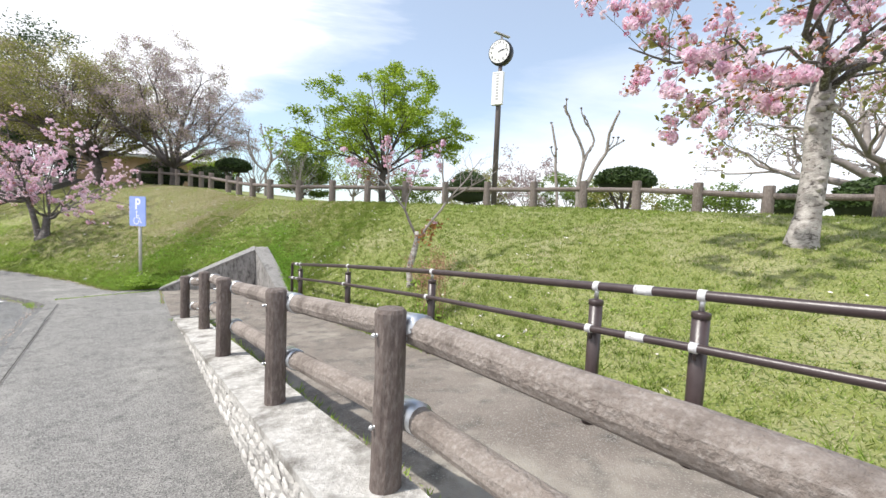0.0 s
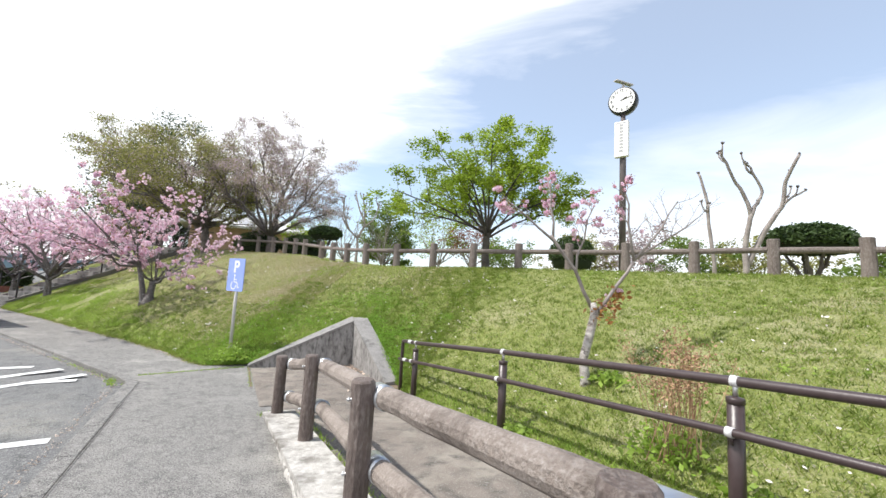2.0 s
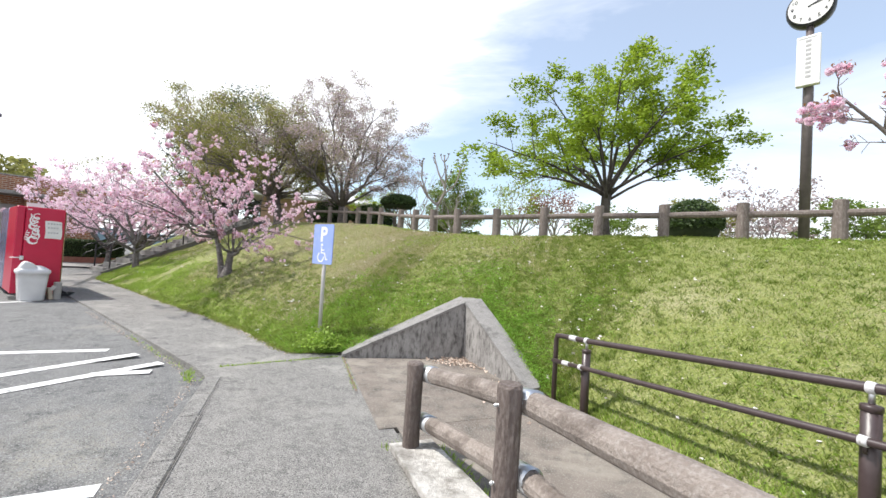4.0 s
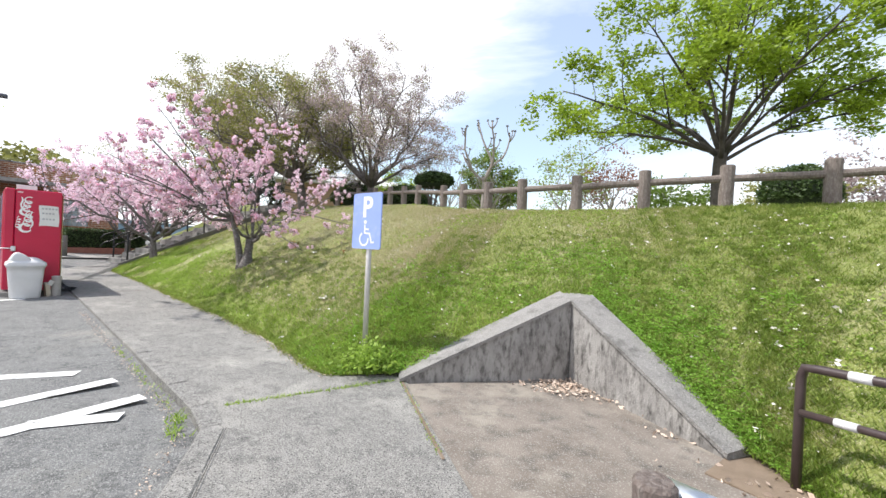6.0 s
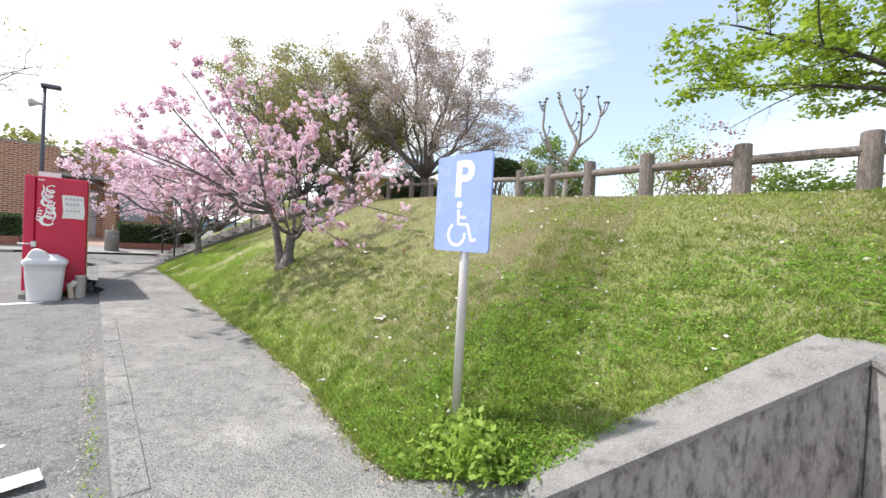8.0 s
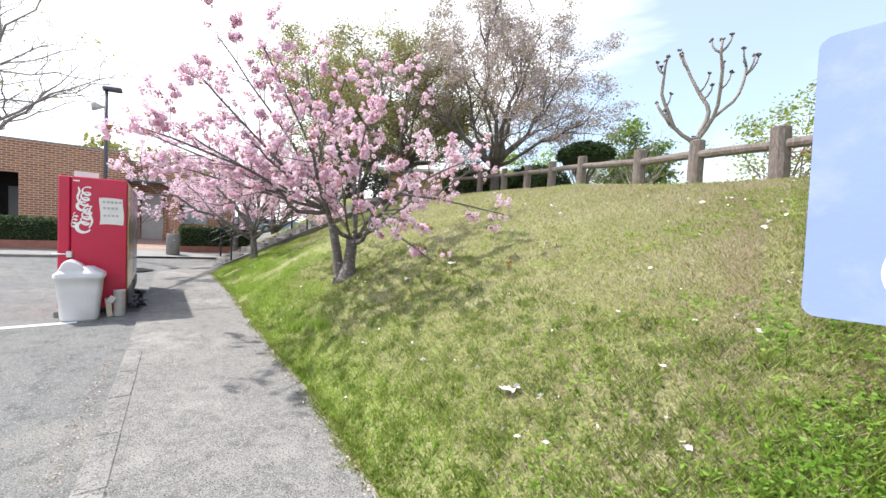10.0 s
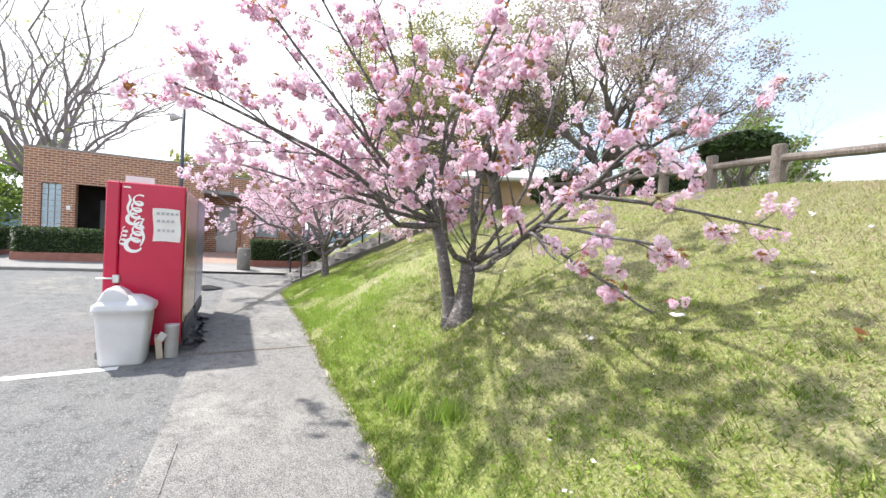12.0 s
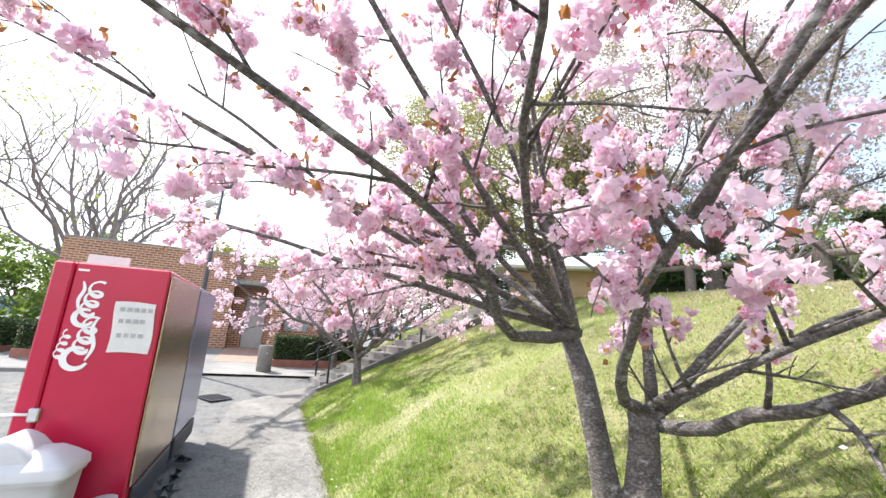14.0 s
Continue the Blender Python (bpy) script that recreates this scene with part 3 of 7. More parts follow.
# low concrete wall with two sloping wings
def wing(a, b, za, zb, out, name, parent):
    """A wing from the low end a to the high corner b; its coping leans outwards."""
    a, b, o = Vector((*a, 0)), Vector((*b, 0)), Vector((*out, 0))
    body = Shape()
    vs = [a, b, b + o, a + o]
    tops = [za, zb, zb + 0.05, za + 0.02]
    body.add([(p.x, p.y, -0.3) for p in vs] + [(p.x, p.y, t) for p, t in zip(vs, tops)], [(3, 2, 1, 0), (4, 5, 6, 7), (0, 1, 5, 4), (1, 2, 6, 5), (2, 3, 7, 6), (3, 0, 4, 7)])
    part(name, body.mesh(name, M["wall_concrete"]), parent)
    cap = Shape()
    lip = o.normalized() * -0.018
    vs = [a + lip, b + lip, b + o * 1.02, a + o * 1.02]
    cap.add([(p.x, p.y, t + 0.003) for p, t in zip(vs, tops)] + [(p.x, p.y, t + 0.032) for p, t in zip(vs, tops)], [(3, 2, 1, 0), (4, 5, 6, 7), (0, 1, 5, 4), (1, 2, 6, 5), (2, 3, 7, 6), (3, 0, 4, 7)])
    part("coping", cap.mesh("coping", M["coping"]), parent, "rough grey coping")


retaining = thing("retaining_wall", "low grey weathered concrete retaining wall with sloping coping", "wall", (-2.1, 6.25, 0), kind="structure")
wing((-3.44, 5.49), (-2.10, 6.245), 0.0, 0.715, (-0.12, 0.21), "wing_wall", retaining)
wing((-1.15, 5.20), (-2.093, 6.24), 0.02, 0.713, (0.165, 0.14), "wing_wall", retaining)
corner = Shape().prism([(-2.093, 6.25), (-1.925, 6.38), (-1.945, 6.43), (-2.00, 6.475), (-2.07, 6.495), (-2.14, 6.485), (-2.205, 6.458)], -0.2, [0.748, 0.778, 0.785, 0.788, 0.788, 0.785, 0.778])
part("corner_block", corner.mesh("corner_block", M["coping"]), retaining)

# kerb stones along the walkway
kerb = thing("kerb", "worn concrete kerb stones edging the car park", "kerb", kind="structure")
kl = [Vector((x, y, 0)) for x, y in KERB[2:-1]]
rng = random.Random(3)
for a, b in zip(kl[:-1], kl[1:]):
    n = max(1, round((b - a).length / 0.62))
    d = (b - a) / n
    ang = math.atan2(d.y, d.x)
    for i in range(n):
        mid = a + d * (i + 0.5)
        sh = Shape().chamfer_box((-d.length / 2 + 0.004, 0.0, -0.16), (d.length / 2 - 0.004, 0.14, 0.0), 0.012)
        ob = local_part("kerb_stone", sh.mesh("kerb_stone", M["walkway"]), kerb)
        ob.matrix_basis = pose(mid.x, mid.y, 0.007 + rise(mid.x) + rng.uniform(-0.003, 0.003), rng.uniform(-0.6, 0.6), 0, math.degrees(ang) + rng.uniform(-0.5, 0.5))

# white-washed rubble wall under the log rail
curb = thing("stone_wall", "low whitewashed rubble stone wall with a smooth cap", "stone wall", tuple(curb_at(0)), kind="structure")
core, cap = Shape(), Shape()
CS = [0.0, 1.0, 2.0, 3.0, 4.0, 5.0, 6.5, 8.0]
for sh, w0, w1, z0, dz in ((core, 0.03, 0.26, None, -0.035), (cap, -0.012, 0.285, -0.035, 0.0)):
    vs = []
    for s in CS:
        for w in (w0, w1):
            p = curb_at(s, w)
            vs += [(p.x, p.y, -0.3 if z0 is None else curb_top(s) + z0), (p.x, p.y, curb_top(s) + dz)]
    fs = []
    for i in range(len(CS) - 1):
        o, q = i * 4, i * 4 + 4
        fs += [(o, o + 1, q + 1, q), (o + 1, o + 3, q + 3, q + 1), (o + 3, o + 2, q + 2, q + 3)]
    fs += [(0, 2, 3, 1), tuple(len(vs) - k for k in (4, 3, 1, 2))]
    sh.add(vs, fs)
part("wall_core", core.mesh("wall_core", M["mortar"]), curb)
part("cap", cap.mesh("cap", M["white_cap"]), curb, "worn whitewashed cap with bare patches")


# ---- log rail on the stone wall ----
def log(sh, a, b, r, rng, sides=12):
    n = 7
    a, b = Vector(a), Vector(b)
    pts = [a.lerp(b, i / (n - 1)) + Vector((rng.uniform(-1, 1), rng.uniform(-1, 1), rng.uniform(-1, 1))) * r * 0.05 for i in range(n)]
    sh.tube(pts, [r * rng.uniform(0.95, 1.04) for _ in pts], sides, True, 0.03, rng)
    return sh


rng = random.Random(11)
POSTS = [(-1.765, 3.645), (-1.05, 2.88), (-0.20, 1.74), (0.65, 0.73), (1.37, -0.05), (2.2, -1.1), (3.0, -2.2)]
log_rail = thing("log_rail", "weathered brown round-log handrail with steel collars on a stone wall", "railing", (-1.8, 3.62, 0))
tops = []
for x, y in POSTS:
    s = (CURB_END - Vector((x, y, 0))).dot(CURB_DIR)
    z0 = curb_top(s) - 0.03
    zt = z0 + (0.66 if s > 0.5 else 0.575)
    sh = Shape()
    sh.tube([(x, y, z0), (x, y, z0 + 0.2), (x + 0.004, y, z0 + 0.45), (x, y, zt - 0.012), (x, y, zt)], [0.056, 0.054, 0.053, 0.054, 0.046], 14, True, 0.04, rng)
    part("post", sh.mesh("post", M["timber"], False), log_rail)
    tops.append(Vector((x, y, zt)))
for k, (a, b) in enumerate(zip(tops[:-1], tops[1:])):
    side = CURB_SIDE * 0.095
    for drop, nm in ((0.085, "top_rail"), (0.40, "lower_rail")):
        p, q = a + side - Vector((0, 0, drop)), b + side - Vector((0, 0, drop))
        part(nm, log(Shape(), p, q, 0.052, rng).mesh(nm, M["timber_rail"]), log_rail)
        d = (q - p).normalized()
        sh = Shape().tube([q - d * 0.07, q + d * 0.06], 0.0565, 18)
        part("collar", sh.mesh("collar", M["steel"], True), log_rail, "shiny steel collar")
        sh = Shape().tube([q - side * 1.75, q - side * 0.2], 0.006, 8)
        sh.tube([q - side * 1.70, q - side * 1.62], 0.009, 8)
        part("bolt", sh.mesh("bolt", M["steel"], True), log_rail)
        if k == 0:
            part("collar", Shape().tube([p - d * 0.05, p + d * 0.10], 0.0565, 18).mesh("collar", M["steel"], True), log_rail, "shiny steel collar")

# ---- metal handrail on the bank's side of the ramp ----
rail = thing("metal_handrail", "dark brown painted steel handrail with two tubes and white tape", "handrail", (-0.87, 4.97, 0))
MP = [(-0.66, 4.715, 0.69), (0.405, 3.366, 0.855), (1.46, 2.015, 1.0), (2.35, 0.66, 1.13), (2.64, 0.27, 1.165), (3.9, -1.45, 1.30), (4.9, -2.85, 1.42)]
for x, y, z in MP:
    g = lawn_z(x + 0.05, y + 0.05, z - 0.75)
    sh = Shape().tube([(x, y, min(g, z - 0.6) - 0.1), (x, y, z - 0.115)], 0.034, 14)
    sh.lathe([(0.034, 0), (0.0375, 0.002), (0.0375, 0.022), (0.036, 0.026), (0.012, 0.032)], (x, y, z - 0.118), 14)
    post = part("post", sh.mesh("post", M["brown_metal"], True), rail)
    part("neck", Shape().tube([(x, y, z - 0.085), (x, y, z - 0.03)], 0.012, 8).mesh("neck", M["steel"], True), post, "bright steel neck")
    d = CURB_DIR
    part("tape", Shape().tube([Vector((x, y, z - 0.02)) - d * 0.015, Vector((x, y, z - 0.02)) + d * 0.015], 0.0265, 12).mesh("tape", M["tape"], True), rail, "white tape")
    lowp = Vector((x, y, z - 0.235)) - CURB_SIDE * 0.055
    part("tape", Shape().tube([lowp - d * 0.015, lowp + d * 0.015], 0.0225, 12).mesh("tape", M["tape"], True), rail, "white tape")
    part("bracket", Shape().tube([lowp - Vector((0, 0, 0.012)), lowp + Vector((0, 0, -0.05)) + CURB_SIDE * 0.01, lowp + Vector((0, 0, -0.06)) + CURB_SIDE * 0.05], 0.007, 6).mesh("bracket", M["brown_metal"], True), rail)
upper = [Vector((x, y, z - 0.02)) for x, y, z in MP]
e0 = upper[0] + CURB_DIR * 0.36 + Vector((0, 0, -0.02))
e1 = e0 + CURB_DIR * 0.035 + Vector((0, 0, -0.04))
bend = [Vector((e1.x, e1.y, -0.1)), Vector((e1.x, e1.y, e1.z - 0.08)), e1 + Vector((0, 0, -0.02)), e0 + CURB_DIR * 0.02 + Vector((0, 0, -0.008)), e0 - CURB_DIR * 0.04]
part("upper_tube", Shape().tube(bend + upper, 0.0225, 14).mesh("upper_tube", M["brown_metal"], True), rail)
lower = [Vector((x, y, z - 0.235)) - CURB_SIDE * 0.055 for x, y, z in MP]
lower = [lower[0] + CURB_DIR * 0.36 - Vector((0, 0, 0.03))] + lower
part("lower_tube", Shape().tube(lower, 0.0185, 12).mesh("lower_tube", M["brown_metal"], True), rail)
for pa, pb, r in ((upper[3], upper[4], 0.0265), (lower[4], lower[5], 0.0225), (bend[-1], upper[0], 0.0265), (lower[0], lower[1], 0.0225)):
    mid, d = (pa + pb) / 2, (pb - pa).normalized()
    part("tape", Shape().tube([mid - d * 0.042, mid + d * 0.042], r - 0.002, 12).mesh("tape", M["tape"], True), rail, "torn white tape")

# ---- log fence along the top of the bank ----
fence = thing("log_fence", "low brown log fence with a single rail along the bank's crest", "fence", (0, 8.2, 1.85))
FENCE = [(9.2, 2.2, 2.10), (8.4, 3.1, 2.14), (7.55, 4.05, 2.17), (6.72, 4.95, 2.22), (5.98, 5.55, 2.30), (5.21, 6.17, 2.36), (4.37, 6.69, 2.38), (3.46, 7.16, 2.38), (2.50, 7.61, 2.38), (1.55, 7.94, 2.38),
         (0.58, 8.20, 2.38), (-0.38, 8.42, 2.38), (-1.30, 8.60, 2.37), (-2.20, 8.76, 2.35), (-3.08, 9.08, 2.37), (-3.80, 9.60, 2.42), (-4.50, 10.22, 2.50), (-5.20, 10.92, 2.59), (-6.25, 11.78, 2.75),
         (-7.05, 12.55, 2.86), (-7.85, 13.2, 2.95), (-8.7, 13.75, 3.02), (-9.6, 14.1, 3.08), (-10.6, 14.3, 3.10)]
rng = random.Random(5)
ft = []
for x, y, z in FENCE:
    g = lawn_z(x, y, z - 0.55)
    tilt = rng.uniform(-0.012, 0.012)
    sh = Shape().tube([(x, y, g - 0.15), (x, y, g + 0.15), (x + tilt, y, z - 0.012), (x + tilt, y, z)], [0.085, 0.083, 0.080, 0.070], 12, True, 0.045, rng)
    part("post", sh.mesh("post", M["fence_log"]), fence)
    ft.append(Vector((x, y, z)))
for a, b in zip(ft[:-1], ft[1:]):
    d = (b - a).normalized() * 0.05
    part("rail", log(Shape(), a + d - Vector((0, 0, 0.17 + rng.uniform(-0.01, 0.01))), b - d - Vector((0, 0, 0.17)), 0.05, rng, 10).mesh("rail", M["fence_log"]), fence)

# ---- parking sign ----
SX, SY = -3.94, 5.72
sgn_dir = Vector((0.378, -0.116, 0)).normalized()
sgn_out = Vector((sgn_dir.y, -sgn_dir.x, 0))
SM = Matrix((( sgn_dir.x, 0, sgn_out.x, SX + sgn_out.x * 0.04), (sgn_dir.y, 0, sgn_out.y, SY + sgn_out.y * 0.04), (0, 1, 0, 1.39), (0, 0, 0, 1)))


def rounded(w, h, r, n=5):
    pts = []
    for cx, cy, a0 in ((w - r, h - r, 0), (-w + r, h - r, 90), (-w + r, -h + r, 180), (w - r, -h + r, 270)):
        pts += [(cx + r * math.cos(radians(a0 + 90 * k / n)), cy + r * math.sin(radians(a0 + 90 * k / n))) for k in range(n + 1)]
    return pts


def plate(sh, outline, z0, z1, m):
    n = len(outline)
    sh.add([m @ Vector((x, y, z0)) for x, y in outline] + [m @ Vector((x, y, z1)) for x, y in outline],
           [tuple(range(n - 1, -1, -1)), tuple(range(n, 2 * n))] + [(i, (i + 1) % n, n + (i + 1) % n, n + i) for i in range(n)])
    return sh


def stroke(sh, pts, w, z, m, thick=0.0015):
    """A flat band of width w along a line, on a plate."""
    P = [Vector((x, y)) for x, y in pts]
    L, R = [], []
    for i, p in enumerate(P):
        d = (P[min(i + 1, len(P) - 1)] - P[max(i - 1, 0)]).normalized()
        nrm = Vector((-d.y, d.x)) * (w[i] if isinstance(w, list) else w) / 2
        L.append(p + nrm)
        R.append(p - nrm)
    n = len(P)
    vs = [m @ Vector((q.x, q.y, z + thick)) for q in L + R]
    sh.add(vs, [(i, n + i, n + i + 1, i + 1) for i in range(n - 1)])
    return sh


def arc(cx, cy, r, a0, a1, n=24):
    return [(cx + r * math.cos(radians(a0 + (a1 - a0) * k / n)), cy + r * math.sin(radians(a0 + (a1 - a0) * k / n))) for k in range(n + 1)]


sign = thing("parking_sign", "faded blue disabled parking sign on a grey pipe post", "sign", (SX, SY, 0.2))
part("post", Shape().tube([(SX, SY, 0.0), (SX, SY, 1.58)], 0.0255, 16).mesh("post", M["pole_grey"], True), sign, "grey steel pipe post")
face = part("panel", plate(Shape(), rounded(0.197, 0.265, 0.022), -0.006, 0.006, SM).mesh("panel", M["sign_blue"]), sign)
p_letter = bpy.data.curves.new("p_letter", "FONT")
p_letter.body, p_letter.size, p_letter.extrude, p_letter.align_x, p_letter.offset = "P", 0.27, 0.0003, "CENTER", 0.007
p_letter.materials.append(M["white_paint"])
pl = part("letter", p_letter, face, "white letter P")
pl.matrix_basis = SM @ pose(0.008, 0.04, 0.0068)
sym = Shape()
stroke(sym, arc(-0.028, -0.172, 0.060, 118, 380 - 12), 0.017, 0.006, SM, 0.0006)
plate(sym, arc(-0.016, -0.010, 0.0185, 0, 345, 23), 0.006, 0.0068, SM)
stroke(sym, [(-0.020, -0.036), (-0.018, -0.116), (0.050, -0.120), (0.080, -0.206), (0.112, -0.197)], 0.019, 0.006, SM, 0.0008)
stroke(sym, [(-0.018, -0.078), (0.038, -0.080)], 0.015, 0.006, SM, 0.0010)
part("symbol", sym.mesh("symbol", M["white_paint"]), face, "white wheelchair symbol")
for zz in (1.22, 1.56):
    part("clamp", Shape().tube([(SX, SY, zz - 0.02), (SX, SY, zz + 0.02)], 0.03, 12).mesh("clamp", M["steel"], True), sign)

# ---- park clock ----
CX, CY = 2.86, 9.2
clock = thing("park_clock", "tall brown pole clock with white dial and notice board", "clock", (CX, CY, 1.9))
part("pole", Shape().tube([(CX, CY, 1.7), (CX, CY, 4.5), (CX, CY, 5.62)], [0.075, 0.07, 0.05], 16).mesh("pole", M["clock_pole"], True), clock)
cn = Vector((-0.5, -0.87, -0.06)).normalized()
cs = Vector((0, 0, 1)).cross(cn).normalized()
cu = cn.cross(cs)
CM = Matrix(((cs.x, cu.x, cn.x, CX), (cs.y, cu.y, cn.y, CY), (cs.z, cu.z, cn.z, 5.91), (0, 0, 0, 1)))
case = part("case", Shape().lathe([(0.27, -0.12), (0.31, -0.10), (0.32, 0.0), (0.31, 0.10), (0.29, 0.12)], (0, 0, 0), 40, CM).mesh("case", M["black_metal"], True), clock, "black round case")
dial = part("dial", Shape().lathe([(0.28, 0.121), (0.28, 0.127)], (0, 0, 0), 40, CM).mesh("dial", M["clock_face"]), clock, "white dial with black numerals")
for h in range(1, 13):
    c = bpy.data.curves.new("numeral", "FONT")
    c.body, c.size, c.align_x, c.align_y, c.extrude = str(h), 0.085, "CENTER", "CENTER", 0.001
    c.materials.append(M["black_metal"])
    ob = part("numeral", c, dial)
    ob.matrix_basis = CM @ pose(0.225 * math.sin(radians(30 * h)), 0.225 * math.cos(radians(30 * h)), 0.130)
hd = Shape()
for ang, ln, w in ((67, 0.13, 0.020), (78, 0.22, 0.013)):
    d = (math.sin(radians(ang)), math.cos(radians(ang)))
    stroke(hd, [(-d[0] * 0.03, -d[1] * 0.03), (d[0] * ln, d[1] * ln)], w, 0.131, CM)
part("hand_pair", hd.mesh("hand_pair", M["black_metal"]), dial, "black pointers")
top = Shape().tube([(CX, CY, 6.22), (CX, CY, 6.36)], 0.03, 10)
top.chamfer_box((-0.22, -0.07, 0), (0.22, 0.07, 0.03), 0.008, pose(CX, CY, 6.36, 12, 8, 20))
part("finial", top.mesh("finial", M["pole_grey"]), clock, "small grey panel on top")
BM_ = Matrix(((cs.x, 0, cn.x, CX + cn.x * 0.10), (cs.y, 0, cn.y, CY + cn.y * 0.10), (0, 1, 0, 4.97), (0, 0, 0, 1)))
board = part("notice_board", Shape().chamfer_box((-0.15, -0.42, -0.045), (0.15, 0.42, 0.045), 0.01, BM_).mesh("notice_board", M["white_paint"]), clock, "white narrow notice board")
for i in range(9):
    part("mark", Shape().box((-0.035, 0.30 - i * 0.075, 0.046), (0.035, 0.345 - i * 0.075, 0.048), BM_).mesh("mark", M["ink"]), board)
part("mark", Shape().box((-0.12, 0.37, 0.046), (0.10, 0.385, 0.048), BM_).mesh("mark", M["ink"]), board)


# ---- vending machines, bin and clutter beside the walkway ----
VM_D = Vector((-0.942, 0.336, 0)).normalized()  # along the row, away from the walkway's start
VM_S = Vector((0.336, 0.942, 0)).normalized()  # from the car park side to the walkway side
VM_ANG = math.degrees(math.atan2(VM_S.y, VM_S.x))


def machine(start, paint, label):
    """A vending machine: x runs from its front (car park) to its back, y along the row."""
    ob = thing("vending_machine", label, "vending machine", tuple(start), "vending machines beside the walkway")
    ob.matrix_basis = pose(start.x, start.y, start.z, 0, 0, VM_ANG)
    local_part("body", Shape().chamfer_box((0.13, 0.0, 0.09), (0.72, 1.32, 1.90), 0.012).mesh("body", paint), ob)
    local_part("door", Shape().chamfer_box((0.0, 0.0, 0.12), (0.122, 1.32, 1.90), 0.014).mesh("door", paint), ob)
    local_part("back_panel", Shape().chamfer_box((0.724, 0.02, 0.34), (0.742, 1.30, 1.86), 0.006).mesh("back_panel", M["machine_back"] if paint is M["red"] else M["machine_blue"]), ob, "dull reflecting metal back")
    g = Shape().chamfer_box((0.724, 0.10, 0.12), (0.748, 1.22, 0.31), 0.006)
    grille = local_part("grille", g.mesh("grille", M["rubbish"]), ob, "dark air grille")
    for i in range(7):
        local_part("slat", Shape().box((0.748, 0.13, 0.135 + i * 0.024), (0.756, 1.19, 0.145 + i * 0.024)).mesh("slat", M["lamp_metal"]), grille)
    for x in (0.06, 0.62):
        for y in (0.08, 1.22):
            local_part("foot", Shape().lathe([(0.03, 0), (0.03, 0.03), (0.018, 0.035), (0.018, 0.10)], (x, y, -0.0), 12).mesh("foot", M["lamp_metal"]), ob)
    return ob


V0 = Vector((-11.49, 6.10, LOW + 0.0))
red_machine = machine(V0, M["red"], "red enamelled vending machine standing on concrete blocks")
machine(V0 + VM_D * 1.36, M["machine_blue"], "blue grey vending machine beside a red one")
VM1 = red_machine.matrix_basis
SIDE = VM1 @ Matrix(((1, 0, 0, 0), (0, 0, -1, 0), (0, 1, 0, 0), (0, 0, 0, 1)))  # drawing plane on the near side panel: x across, y up, z out
lettering = Shape()


def wave(cx, cy, h, amp, n, turn, phase=0.0, k=18):
    """A flowing ribbon of n loops, turned upright."""
    pts = []
    for i in range(n * k + 1):
        u = i / (n * k)
        a = 2 * math.pi * n * u + phase
        x, y = (u - 0.5) * h + amp * 0.8 * math.sin(a), amp * math.cos(a)
        pts.append((cx + x * math.cos(turn) - y * math.sin(turn), cy + x * math.sin(turn) + y * math.cos(turn)))
    return pts


def smooth_pair(pts):
    return [(p.x, p.y) for p in smooth_line([(x, y, 0) for x, y in pts], 8)]


up_turn = radians(80)
for cx, cy, h, amp, n, ph, w in ((0.285, 1.375, 0.22, 0.043, 3, 2.6, 0.027), (0.272, 1.635, 0.22, 0.043, 3, 2.6, 0.027), (0.165, 1.30, 0.19, 0.022, 4, 1.2, 0.015)):
    pts = wave(cx, cy, h, amp, n, up_turn, ph)
    stroke(lettering, pts, [w * (0.8 + 0.35 * math.sin(i * 0.35)) for i in range(len(pts))], 0.0, SIDE, 0.002 + 0.0005 * n)
for pts, w in ((arc(0.262, 1.215, 0.072, 60, 335, 30), 0.042), (arc(0.252, 1.50, 0.058, 60, 335, 30), 0.036),
               (smooth_pair([(0.315, 1.20), (0.345, 1.30), (0.315, 1.42), (0.335, 1.50)]), 0.026), (smooth_pair([(0.215, 1.53), (0.195, 1.62), (0.215, 1.70), (0.20, 1.76)]), 0.024)):
    stroke(lettering, pts, [w * (0.35 + 0.65 * math.sin(math.pi * (i + 0.5) / len(pts))) for i in range(len(pts))], 0.0, SIDE, 0.0065)
local = part("emblem", lettering.mesh("emblem", M["white_paint"]), red_machine, "flowing white ribbon emblem")
part("tag", plate(Shape(), [(0.15, 1.835), (0.215, 1.835), (0.215, 1.85), (0.15, 1.85)], 0.001, 0.003, SIDE).mesh("tag", M["white_paint"]), red_machine, "small white sticker")
nt = Shape()
N0 = SIDE
grid_v, grid_f = [], []
for i in range(9):
    for j in range(9):
        u, v = i / 8, j / 8
        grid_v.append(N0 @ Vector((0.425 + 0.255 * u + 0.008 * math.sin(5 * v), 1.26 + 0.37 * v + 0.006 * math.sin(4 * u), 0.006 + 0.008 * abs(math.sin(3 * u + 2 * v)))))
grid_f = [(i * 9 + j, (i + 1) * 9 + j, (i + 1) * 9 + j + 1, i * 9 + j + 1) for i in range(8) for j in range(8)]
notice = part("notice", nt.add(grid_v, grid_f).mesh("notice", M["paper"], True), red_machine, "wrinkled white paper notice")
for r_, (yy, n_) in enumerate(((1.575, 5), (1.49, 4), (1.385, 4))):
    for k in range(n_):
        x0 = 0.455 + k * 0.044 + r_ * 0.006
        part("mark", Shape().box((x0, yy - 0.014, 0.0155), (x0 + 0.028, yy + 0.016, 0.0165), SIDE).mesh("mark", M["ink"]), notice)
lock = Shape().chamfer_box((0.09, 0.795, 0.0), (0.15, 0.885, 0.035), 0.008, SIDE)
